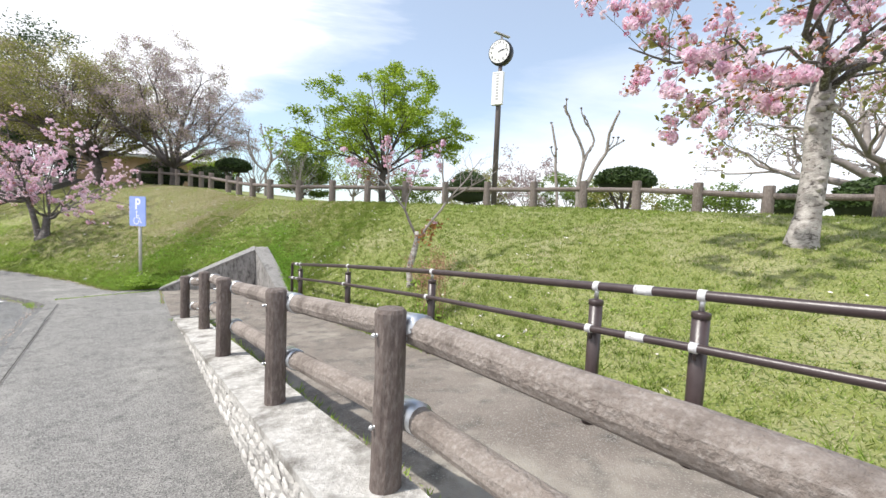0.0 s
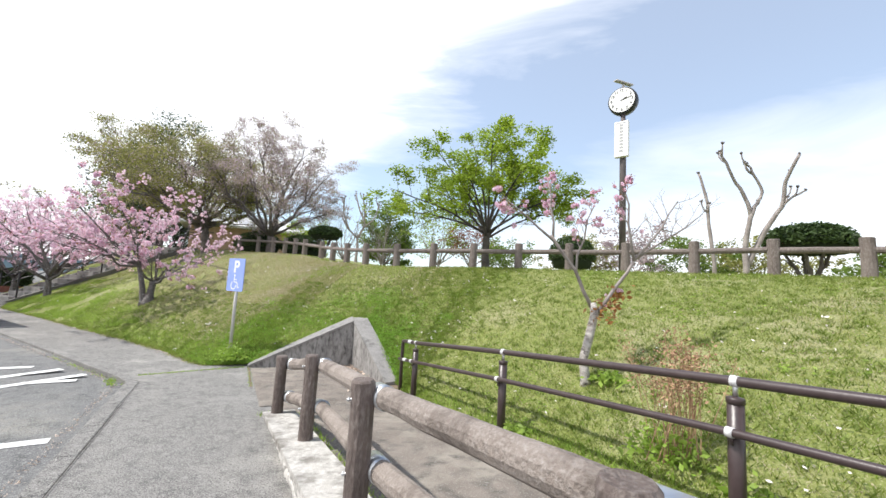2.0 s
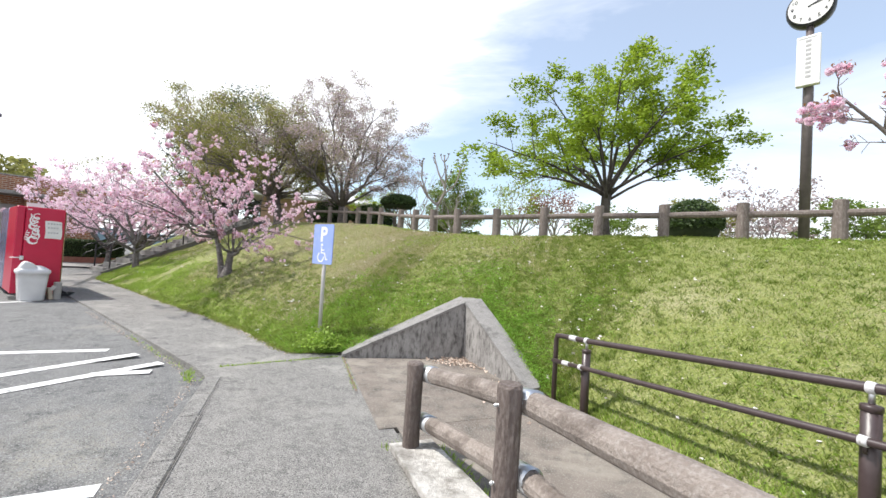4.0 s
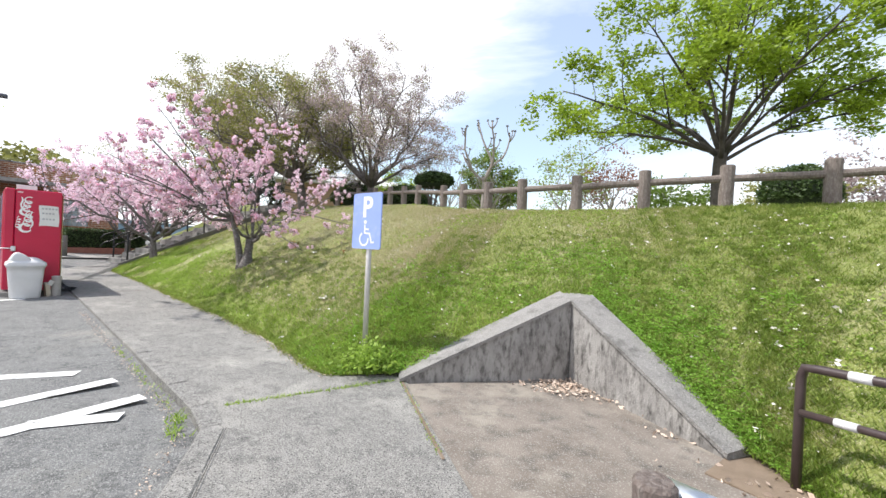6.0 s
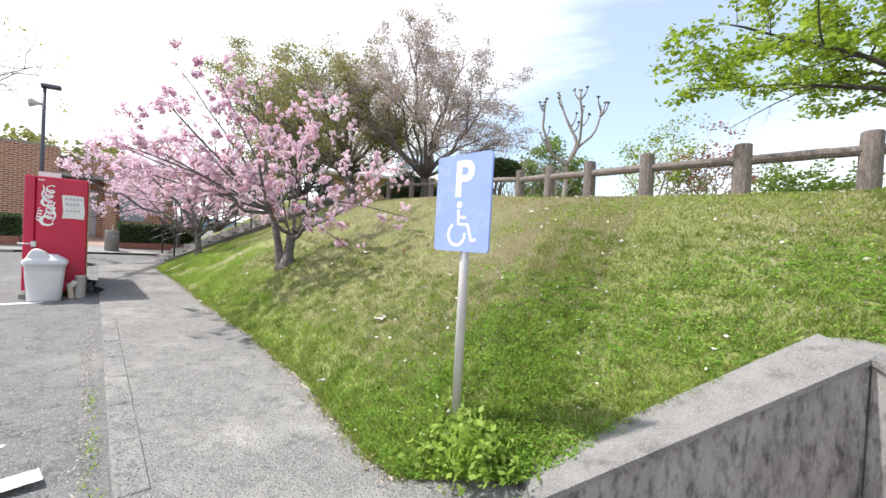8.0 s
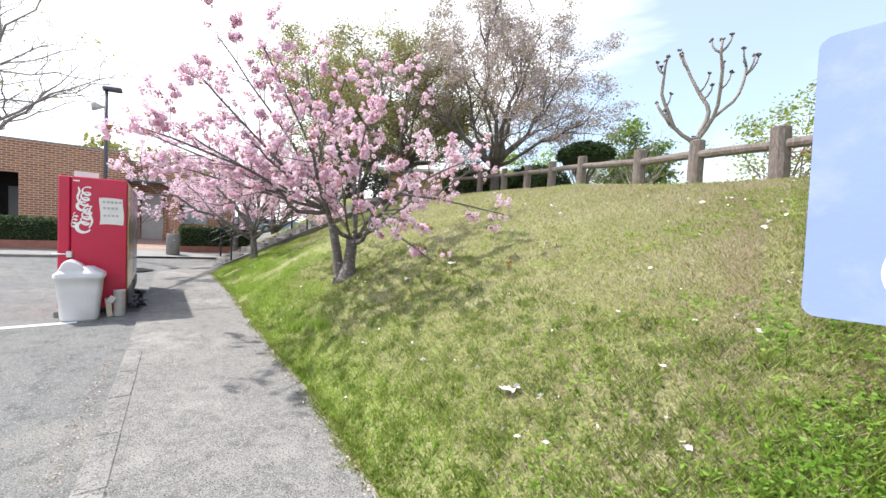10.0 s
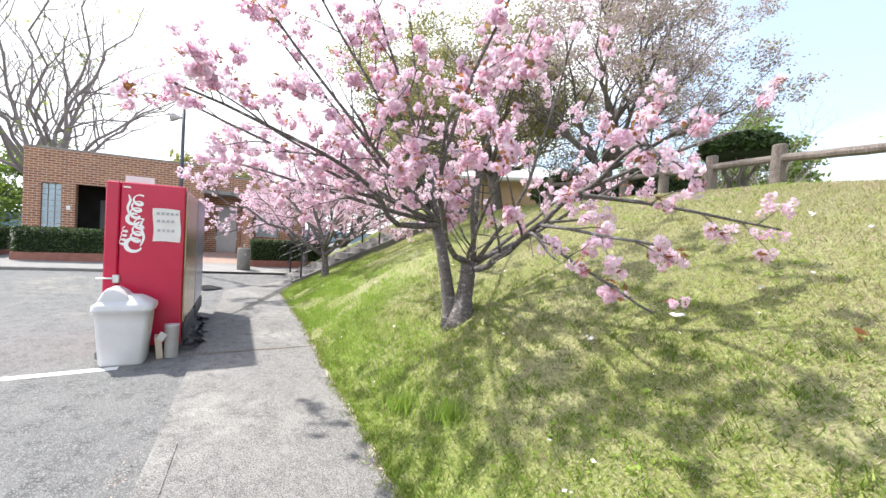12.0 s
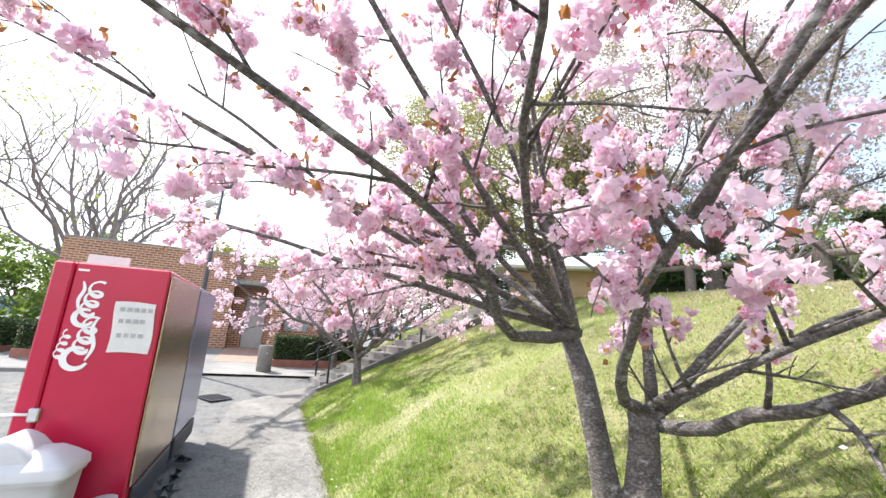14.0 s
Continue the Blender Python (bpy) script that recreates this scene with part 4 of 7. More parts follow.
lockp = part("lock_box", lock.mesh("lock_box", M["steel"]), red_machine, "steel lock box")
part("lock_bar", Shape().tube([SIDE @ Vector((-0.05, 0.845, 0.018)), SIDE @ Vector((0.10, 0.845, 0.018))], 0.010, 8).mesh("lock_bar", M["white_paint"], True), lockp)

blk = Shape().chamfer_box((-0.02, -0.10, 0), (0.17, 0.10, 0.085), 0.012, VM1)
whole("concrete_block", blk.mesh("concrete_block", M["kerb"]), "rough grey concrete block under the machine", "block")
card = thing("folded_card", "folded white card lying on the red machine", "card", tuple(VM1 @ Vector((0.2, 0.3, 1.9))))
part("panel", Shape().box((0.0, 0, 0), (0.26, 0.012, 0.085), VM1 @ pose(0.14, 0.12, 1.902, -14, 0, 6)).mesh("panel", M["paper"]), card)
part("flap", Shape().box((0.0, 0, 0), (0.24, 0.01, 0.08), VM1 @ pose(0.15, 0.19, 1.902, 22, 0, 4)).mesh("flap", M["paper"]), card)

BIN = VM1 @ pose(0.27, -0.29, 0) @ Matrix.Diagonal((0.88, 0.92, 0.95, 1))
bin_ = thing("rubbish_bin", "light grey plastic bin with domed swing lid", "bin", tuple(BIN.translation))
tub = Shape()
ring = []
LEV = [(0.0, 0.205, 0.165), (0.02, 0.212, 0.172), (0.45, 0.245, 0.20), (0.56, 0.252, 0.207), (0.565, 0.268, 0.222), (0.60, 0.270, 0.224)]
for z, a, b in LEV:
    ring.append([BIN @ Vector((x, y, z)) for x, y in rounded(a, b, 0.06, 5)])
n = len(ring[0])
tub.add([p for r in ring for p in r], [(i * n + k, i * n + (k + 1) % n, (i + 1) * n + (k + 1) % n, (i + 1) * n + k) for i in range(len(ring) - 1) for k in range(n)] + [tuple(range(n - 1, -1, -1))])
part("tub", tub.mesh("tub", M["bin"], True), bin_)
lid = Shape()
ring = []
for z, k in ((0.596, 1.02), (0.645, 1.0), (0.66, 0.93), (0.70, 0.72), (0.735, 0.5), (0.745, 0.2)):
    ring.append([BIN @ Vector((x * k, y * k, z)) for x, y in rounded(0.278, 0.232, 0.07, 5)])
lid.add([p for r in ring for p in r], [(i * n + k, i * n + (k + 1) % n, (i + 1) * n + (k + 1) % n, (i + 1) * n + k) for i in range(len(ring) - 1) for k in range(n)] + [tuple(range((len(ring) - 1) * n, len(ring) * n))])
part("lid", lid.mesh("lid", M["bin"], True), bin_, "domed grey lid")
fl = Shape()
ring = []
for z, kx, ky, dx in ((0.65, 1.0, 1.0, 0.0), (0.69, 0.97, 1.0, -0.005), (0.78, 0.55, 0.95, -0.03), (0.815, 0.26, 0.88, -0.045), (0.825, 0.10, 0.8, -0.05)):
    ring.append([BIN @ Vector((x * kx - 0.07 + dx, y * ky, z)) for x, y in rounded(0.165, 0.18, 0.05, 5)])
fl.add([p for r in ring for p in r], [(i * n + k, i * n + (k + 1) % n, (i + 1) * n + (k + 1) % n, (i + 1) * n + k) for i in range(len(ring) - 1) for k in range(n)] + [tuple(range((len(ring) - 1) * n, len(ring) * n))])
part("flap", fl.mesh("flap", M["bin"], True), bin_, "raised swing flap")

ash = VM1 @ Vector((0.665, -0.22, 0))
can = thing("tall_can", "dented grey metal can beside the bin", "can", tuple(ash))
part("can_body", Shape().lathe([(0.062, 0), (0.066, 0.01), (0.066, 0.34), (0.069, 0.345), (0.069, 0.36), (0.058, 0.362)], tuple(ash), 20).mesh("can_body", M["pole_grey"], True), can)
box_ = thing("torn_carton", "torn pale cardboard carton squeezed beside the bin", "carton", tuple(VM1 @ Vector((0.56, -0.2, 0))))
part("side", Shape().box((0, 0, 0), (0.06, 0.14, 0.24), VM1 @ pose(0.54, -0.27, 0.0, 0, -6, 8)).mesh("side", M["cardboard"]), box_)
part("flap", Shape().box((0, 0, 0), (0.07, 0.004, 0.10), VM1 @ pose(0.53, -0.28, 0.22, 20, 30, 0)).mesh("flap", M["paper"]), box_)
rng = random.Random(8)
heap = Shape()
for i in range(26):
    c = VM1 @ Vector((0.83 + rng.uniform(-0.07, 0.10), rng.uniform(-0.12, 1.7), 0.055))
    a, s = rng.uniform(0, 6.28), rng.uniform(0.03, 0.08)
    z = rng.uniform(0.0, 0.05)
    heap.add([(c.x + s * math.cos(a), c.y + s * math.sin(a), z - 0.01), (c.x - s * math.sin(a), c.y + s * math.cos(a), z + 0.03), (c.x - s * math.cos(a), c.y - s * math.sin(a), z), (c.x + s * 0.6 * math.sin(a), c.y - s * 0.6 * math.cos(a), z + 0.05)], [(0, 1, 2), (0, 2, 3), (1, 3, 2)])
whole("plastic_litter", heap.mesh("plastic_litter", M["rubbish"]), "crumpled dark plastic and wind-blown rubbish", "litter", "stuff")


# ---- painted marks on the car park ----
def mark(pts, w, name="bay_line", lift=0.004):
    P = [Vector((x, y, 0)) for x, y in pts]
    d = (P[1] - P[0]).normalized()
    s = Vector((-d.y, d.x, 0)) * w / 2
    q = [P[0] + s, P[0] - s, P[1] - s, P[1] + s]
    sh = Shape().add([(p.x, p.y, LOW + rise(p.x) + lift) for p in q], [(0, 1, 2, 3)])
    whole(name, sh.mesh(name, M["road_paint"]), "worn white painted line on asphalt", "road marking", "structure")


mark([(-5.97, 4.48), (-6.75, 3.80)], 0.13)
mark([(-5.54, 4.52), (-5.87, 2.72)], 0.13, lift=0.005)
mark([(-5.00, 4.40), (-5.33, 2.60)], 0.13, lift=0.007)
mark([(-4.78, 4.13), (-5.14, 3.80)], 0.13, lift=0.009)
mark([(-3.10, 2.66), (-4.40, 1.45)], 0.12)
mark([(-10.92, 6.18), (-11.95, 2.6)], 0.12)

# ---- toilet block of brick ----
B0, BW, BN = Vector((-25.76, 5.54, 0)), Vector((0.330, 0.944, 0)), Vector((0.944, -0.330, 0))
BB, BT = 0.55, 4.12


def bpt(s, o, z):
    p = B0 + BW * s + BN * o
    return Vector((p.x, p.y, z))


BMAT = Matrix(((BW.x, BN.x, 0, B0.x), (BW.y, BN.y, 0, B0.y), (0, 0, 1, 0), (0, 0, 0, 1)))  # x along the front, y outwards
block = thing("brick_building", "low flat-roofed brown brick building with glass block windows", "building", tuple(bpt(2.6, 0, BB)))


def bbox(name, lo, hi, material, parent=None, label="", c=0.01):
    a, b = [min(p, q) for p, q in zip(lo, hi)], [max(p, q) for p, q in zip(lo, hi)]
    return part(name, Shape().chamfer_box(a, b, c, BMAT).mesh(name, material), parent or block, label)


# main front wall with a window and a doorway through it
for lo, hi in (((0, -0.28, BB - 0.6), (0.46, 0, BT)), ((0.46, -0.28, BB - 0.6), (1.0, 0, 1.31)), ((0.46, -0.28, 2.92), (1.0, 0, BT)), ((1.0, -0.28, BB - 0.6), (1.38, 0, BT)), ((1.38, -0.28, 2.95), (2.27, 0, BT)), ((2.27, -0.28, BB - 0.6), (5.32, 0, BT))):
    bbox("wall", lo, hi, M["brick"], c=0.002)
bbox("wall", (0, -5.0, BB - 0.6), (0.28, -0.285, BT), M["brick"], c=0.002)
bbox("wall", (5.04, -5.0, BB - 0.6), (5.32, -0.285, BT), M["brick"], c=0.002)
bbox("inner_wall", (0.6, -2.2, BB - 0.5), (4.8, -2.0, BT - 0.2), M["dark_inside"])
bbox("inner_door", (1.62, -1.99, BB), (2.5, -1.94, BB + 2.0), M["door_paint"], label="grey inner door")
bbox("roof_slab", (-0.02, -5.05, BT), (5.34, 0.012, BT + 0.06), M["coping"])
bbox("parapet_course", (-0.012, -0.1, BT - 0.09), (5.332, 0.014, BT - 0.002), M["brick"])


def block_window(s0, s1, o, z0, z1, nx, nz):
    w = bbox("window", (s0, o - 0.16, z0), (s1, o - 0.13, z1), M["pole_grey"], label="glass block window")
    dx, dz = (s1 - s0) / nx, (z1 - z0) / nz
    for i in range(nx):
        for j in range(nz):
            part("glass_block", Shape().chamfer_box((s0 + i * dx + 0.012, o - 0.13, z0 + j * dz + 0.012), (s0 + (i + 1) * dx - 0.012, o - 0.06, z0 + (j + 1) * dz - 0.012), 0.012, BMAT).mesh("glass_block", M["glass_block"]), w)


block_window(0.46, 1.0, 0, 1.31, 2.92, 3, 8)
bbox("switch_plate", (1.14, 0.002, 2.0), (1.25, 0.02, 2.16), M["white_paint"], label="white plate")
# the set-back part with the entrance
SB = -0.75
for lo, hi in (((5.325, SB - 0.25, BB - 0.6), (5.75, SB, BT - 0.25)), ((5.75, SB - 0.25, 2.62), (6.55, SB, BT - 0.25)), ((6.55, SB - 0.25, BB - 0.6), (7.30, SB, BT - 0.25)), ((7.30, SB - 0.25, BB - 0.6), (8.22, SB, 1.36)), ((7.30, SB - 0.25, 2.50), (8.22, SB, BT - 0.25)), ((8.22, SB - 0.25, BB - 0.6), (9.3, SB, BT - 0.25))):
    bbox("wall", lo, hi, M["brick"], c=0.002)
bbox("wall", (9.05, -5.0, BB - 0.6), (9.3, SB - 0.255, BT - 0.25), M["brick"], c=0.002)
bbox("pier", (6.72, SB + 0.003, BB - 0.6), (7.12, 0.25, 2.98), M["brick"], c=0.002)
bbox("canopy", (5.33, SB + 0.004, 2.99), (7.30, 0.55, 3.14), M["coping"], label="grey concrete canopy")
bbox("roof_slab", (5.345, -5.0, BT - 0.25), (9.33, SB + 0.02, BT - 0.19), M["coping"])
dr = bbox("door", (5.78, SB - 0.17, BB + 0.03), (6.53, SB - 0.12, 2.61), M["door_paint"], label="plain grey steel door")
part("door_handle", Shape().tube([BMAT @ Vector((6.44, SB - 0.115, 1.5)), BMAT @ Vector((6.44, SB - 0.06, 1.5)), BMAT @ Vector((6.34, SB - 0.06, 1.5))], 0.012, 8).mesh("door_handle", M["steel"], True), dr)
block_window(7.30, 8.22, SB, 1.36, 2.50, 5, 6)
bbox("sign_plate", (7.16, SB + 0.002, 1.95), (7.27, SB + 0.015, 2.2), M["lamp_metal"], label="small dark plate")

# pavement before the building
pav = Shape()
pv = [bpt(s, o, 0) for s in (-6, -2, 2, 5, 7, 10) for o in (0.0, 1.5, 3, 4.6, 5.6)]
pv = [(p.x, p.y, rise(p.x) + LOW + 0.06) for p in pv]
pav.add(pv, [(i * 5 + j, i * 5 + j + 1, (i + 1) * 5 + j + 1, (i + 1) * 5 + j) for i in range(5) for j in range(4)])
whole("pavement", pav.mesh("pavement", M["pavement"], True), "pale concrete pavement before the building", "pavement", "structure")
pk = Shape()
for a, b in zip((-6, -2, 2), (-2, 2, 4.6)):
    p, q = bpt(a, 5.6, 0), bpt(b, 5.6, 0)
    p2, q2 = bpt(a, 5.75, 0), bpt(b, 5.75, 0)
    vs = [(v.x, v.y, rise(v.x) + LOW + h) for h in (-0.1, 0.07) for v in (p, q, q2, p2)]
    pk.add(vs, [(0, 3, 2, 1), (4, 5, 6, 7), (0, 1, 5, 4), (1, 2, 6, 5), (2, 3, 7, 6), (3, 0, 4, 7)])
whole("pavement_kerb", pk.mesh("pavement_kerb", M["kerb"]), "low concrete kerb round the pavement", "kerb", "structure")
bp = Shape()
for i in range(14):
    for j in range(6):
        s0, o0 = 5.35 + j * 0.30, -0.7 + i * 0.30
        q = [bpt(s0 + 0.006, o0 + 0.006, 0), bpt(s0 + 0.294, o0 + 0.006, 0), bpt(s0 + 0.294, o0 + 0.294, 0), bpt(s0 + 0.006, o0 + 0.294, 0)]
        bp.add([(v.x, v.y, rise(v.x) + LOW + 0.068) for v in q], [(3, 2, 1, 0)])
whole("brick_paving", bp.mesh("brick_paving", M["paving_brick"]), "reddish paving before the entrance", "paving", "structure")


# ---- leaves, hedges, trees ----
def leaf_cards(rng, centres, count, spread, size, flat=0.6, up=0.0):
    """Many small four-cornered leaves round the centres."""
    c = np.repeat(np.asarray(centres, dtype=float), count, axis=0)
    n = len(c)
    c = c + rng.normal(0, 1, (n, 3)) * spread
    a = rng.normal(0, 1, (n, 3))
    a[:, 2] *= flat
    a /= np.linalg.norm(a, axis=1)[:, None] + 1e-9
    b = rng.normal(0, 1, (n, 3))
    b -= a * (a * b).sum(1)[:, None]
    b /= np.linalg.norm(b, axis=1)[:, None] + 1e-9
    s = size * rng.uniform(0.6, 1.35, (n, 1))
    v = np.stack([c - a * s * 0.55, c + b * s * 0.30 - a * s * 0.05, c + a * s * 0.55, c - b * s * 0.30 - a * s * 0.05], axis=1)
    return v.reshape(-1, 3)


def hedge(name_label, lo, hi, m, n, size=0.035, seed=1):
    """A clipped hedge: a core painted near-black as its inner shade, and a skin of small leaves."""
    ob = thing("hedge", name_label, "hedge", tuple(m @ Vector(((lo[0] + hi[0]) / 2, (lo[1] + hi[1]) / 2, lo[2]))), "clipped hedges by the building")
    part("core", Shape().chamfer_box([v + 0.04 for v in lo[:2]] + [lo[2]], [v - 0.05 for v in hi], 0.05, m).mesh("core", M["hedge_shade_core"]), ob)
    r = np.random.default_rng(seed)
    lo_, hi_ = np.array(lo), np.array(hi)
    p = r.uniform(lo_, hi_, (n, 3))
    f = r.choice([0, 1, 2, 3, 4], n, p=[0.22, 0.22, 0.12, 0.12, 0.32])
    p[f == 0, 1], p[f == 1, 1], p[f == 2, 0], p[f == 3, 0], p[f == 4, 2] = hi_[1], lo_[1], lo_[0], hi_[0], hi_[2]
    p += r.normal(0, 0.02, p.shape)
    mm = np.array(m)
    w = p @ mm[:3, :3].T + mm[:3, 3]
    part("foliage", quads_mesh("foliage", leaf_cards(r, w, 1, 0.01, size * 1.8), 4, M["hedge"]), ob, kind="stuff")
    return ob


def planter(lo, hi, label):
    sh = Shape().chamfer_box(lo, hi, 0.015, BMAT)
    return whole("brick_planter", sh.mesh("brick_planter", M["planter_brick"]), label, "planter", "structure")


planter((1.25, 3.1, 0.1), (4.6, 4.23, 0.66), "long low planter of reddish brick")
hedge("long dark green clipped hedge in a brick planter", (1.3, 3.15, 0.66), (4.55, 4.2, 1.31), BMAT, 9000, seed=2)
planter((-4.5, 2.6, 0.1), (0.75, 3.6, 0.66), "long low planter of reddish brick")
hedge("dark green clipped hedge in a brick planter", (-4.4, 2.65, 0.66), (0.7, 3.55, 1.31), BMAT, 8000, seed=3)
planter((6.95, 3.3, 0.1), (9.4, 4.1, 0.55), "short low planter of reddish brick")
hedge("short dark green clipped hedge in a brick planter", (7.0, 3.35, 0.55), (9.3, 4.05, 1.22), BMAT, 6000, seed=4)

# ---- lamp post, drinking fountain ----
lx, ly = -19.06, 8.58
lamp = thing("street_lamp", "slim dark lamp post with a flat head", "street lamp", (lx, ly, rise(lx)))
part("pole", Shape().tube([(lx, ly, rise(lx) - 0.1), (lx, ly, 3.0), (lx, ly, 5.12)], [0.055, 0.048, 0.04], 12).mesh("pole", M["lamp_metal"], True), lamp)
part("head", Shape().chamfer_box((-0.08, -0.16, 0), (0.36, 0.16, 0.09), 0.03, pose(lx, ly, 5.12, 0, -4, 70)).mesh("head", M["lamp_metal"]), lamp, "flat dark lamp head")
part("speaker", Shape().lathe([(0.03, -0.14), (0.05, -0.05), (0.12, 0.08), (0.14, 0.13)], (0, 0, 0), 16, pose(lx - 0.1, ly - 0.15, 4.62, 90, 0, -30)).mesh("speaker", M["pole_grey"], True), lamp, "pale grey loudspeaker")
fx, fy = -18.85, 10.28
fount = thing("drinking_fountain", "grey stone drinking fountain pillar with a small tap", "drinking fountain", (fx, fy, rise(fx)))
part("pillar", Shape().lathe([(0.19, -0.1), (0.185, 0.66), (0.175, 0.70), (0.15, 0.70), (0.12, 0.66), (0.02, 0.65)], (fx, fy, rise(fx) + 0.0), 20).mesh("pillar", M["kerb"], True), fount)
part("tap", Shape().tube([(fx, fy, rise(fx) + 0.64), (fx, fy, rise(fx) + 0.78), (fx + 0.03, fy, rise(fx) + 0.82)], 0.016, 8).mesh("tap", M["steel"], True), fount, "steel spout")
part("push_button", Shape().tube([(fx + 0.17, fy - 0.03, rise(fx) + 0.5), (fx + 0.21, fy - 0.04, rise(fx) + 0.5)], 0.02, 10).mesh("push_button", M["steel"], True), fount)
grate = thing("drain_grate", "dark iron drain grate set in the pavement", "drain grate", (-16.3, 8.9, rise(-16.3)))
for i in range(9):
    part("bar", Shape().box((-0.22 + i * 0.05, -0.2, 0.006), (-0.195 + i * 0.05, 0.2, 0.016), pose(-16.3, 8.55, rise(-16.3) - 0.008, 0, 3, 20)).mesh("bar", M["black_metal"]), grate)
part("grate_frame", Shape().box((-0.25, -0.23, 0.001), (0.25, 0.23, 0.005), pose(-16.3, 8.55, rise(-16.3) - 0.008, 0, 3, 20)).mesh("grate_frame", M["lamp_metal"]), grate)

# ---- steps up the bank ----
SA, SBV = Vector((-16.20, 10.67, 0.16)), Vector((-14.75, 16.10, 2.70))
s_run = Vector((SBV.x - SA.x, SBV.y - SA.y, 0))
s_dir = s_run.normalized()
s_side = Vector((-s_dir.y, s_dir.x, 0))
NS = 15
stairs = thing("steps", "concrete steps with side walls climbing the grassy bank", "steps", tuple(SA), kind="structure")
SMX = Matrix(((s_dir.x, s_side.x, 0, SA.x), (s_dir.y, s_side.y, 0, SA.y), (0, 0, 1, 0), (0, 0, 0, 1)))
tread, riser = s_run.length / NS, (SBV.z - SA.z) / NS
for i in range(NS):
    part("step", Shape().chamfer_box((i * tread, 0.17, -0.1), ((i + 1) * tread + 0.02, 1.45, SA.z + (i + 1) * riser - 0.03), 0.01, SMX).mesh("step", M["step"]), stairs)
for o in (0.0, 1.46):
    sh = Shape()
    prof = [(-0.15, SA.z - 0.2), (s_run.length, SA.z - 0.3), (s_run.length + 0.5, SBV.z - 0.5), (s_run.length + 0.5, SBV.z + 0.0), (s_run.length, SBV.z + 0.0), (-0.15, SA.z - 0.02)]
    vs = [SMX @ Vector((x, o + w, z)) for w in (0, 0.16) for x, z in prof]
    m_ = len(prof)
    sh.add(vs, [tuple(range(m_)), tuple(range(2 * m_ - 1, m_ - 1, -1))] + [(i, m_ + i, m_ + (i + 1) % m_, (i + 1) % m_) for i in range(m_)])
    part("side_wall", sh.mesh("side_wall", M["concrete_dark"]), stairs)
part("landing", Shape().chamfer_box((s_run.length + 0.02, 0.17, 0.2), (s_run.length + 0.8, 1.45, SBV.z - 0.02), 0.01, SMX).mesh("landing", M["step"]), stairs)
for o in (0.08, 1.54):
    hr = thing("stair_rail", "dark steel stair handrail with two tubes", "handrail", tuple(SMX @ Vector((0, o, SA.z))), "rails of the bank steps")
    slope = (SBV.z - SA.z) / s_run.length
    for x in (0.15, 2.45, 4.55, 6.4):
        z = SA.z + slope * min(max(x, 0), s_run.length) + 0.05
        part("post", Shape().tube([SMX @ Vector((x, o, z - 0.1)), SMX @ Vector((x, o, z + 0.84))], 0.026, 8).mesh("post", M["black_metal"], True), hr)
    for h in (0.86, 0.58):
        line = [(-0.22, SA.z + 0.05 + h - 0.12), (-0.12, SA.z + 0.05 + h), (s_run.length, SBV.z + 0.05 + h), (s_run.length + 1.3, SBV.z + 0.05 + h)]
        part("tube", Shape().tube([SMX @ Vector((x, o, z)) for x, z in line], 0.02, 10).mesh("tube", M["black_metal"], True), hr)


# ---- trees ----
def bez(a, c, b, n):
    return [a * (1 - t) ** 2 + c * 2 * t * (1 - t) + b * t * t for t in (i / (n - 1) for i in range(n))]


def grow(wood, tips, rng, a, b, r0, r1, kids, bow=0.15, wob=0.04, up=0.25, reach=(0.35, 0.6), lift=1.0, way=None, ok=None, first=0.25):
    """A branch from a to b, with children by the list kids, e.g. [6, 4]: six side branches of four twigs each. Ends and twig middles go to tips."""
    a, b = Vector(a), Vector(b)
    length = (b - a).length
    ctrl = (a + b) / 2 + Vector((rng.uniform(-1, 1), rng.uniform(-1, 1), rng.uniform(-0.4, 1) * lift)) * length * bow
    n = 8 if r0 > 0.02 else 5
    pts = bez(a, ctrl, b, n)
    if way:
        pts = smooth_line([a] + [Vector(p) for p in way] + [b], 4)
        n = len(pts)
        length = sum((q - p).length for p, q in zip(pts[:-1], pts[1:]))
    for i in range(1, n - 1):
        pts[i] = pts[i] + Vector((rng.uniform(-1, 1), rng.uniform(-1, 1), rng.uniform(-1, 1))) * length * wob * (0.3 if way else 1.0)
    radii = [r0 + (r1 - r0) * (i / (n - 1)) ** 0.8 for i in range(n)]
    wood.tube(pts, radii, 9 if r0 > 0.06 else 7 if r0 > 0.025 else 5 if r0 > 0.01 else 3, True, 0.06 if r0 > 0.03 else 0.0, rng)
    if not kids:
        tips.append(pts[-1])
        tips.append(pts[n // 2])
        return
    for k in range(kids[0]):
        u = first + (1 - first) * (k + rng.random()) / kids[0]
        f = min(u * (n - 1), n - 1.001)
        i = int(f)
        p = pts[i].lerp(pts[i + 1], f - i)
        tan = (pts[i + 1] - pts[i]).normalized()
        side = Vector((rng.gauss(0, 1), rng.gauss(0, 1), rng.gauss(0, 0.7)))
        side = (side - tan * side.dot(tan)).normalized()
        d = (tan * rng.uniform(0.4, 0.9) + side * rng.uniform(0.6, 1.0) + Vector((0, 0, up * rng.uniform(0.2, 1.6)))).normalized()
        ln = length * rng.uniform(*reach) * (1.15 - 0.5 * u)
        rr = radii[i] * rng.uniform(0.45, 0.65)
        if ok is None or ok(p + d * ln):
            grow(wood, tips, rng, p, p + d * ln, rr, max(rr * 0.35, 0.0015), kids[1:], bow, wob, up, reach, lift, None, ok)
    tips.append(pts[-1])


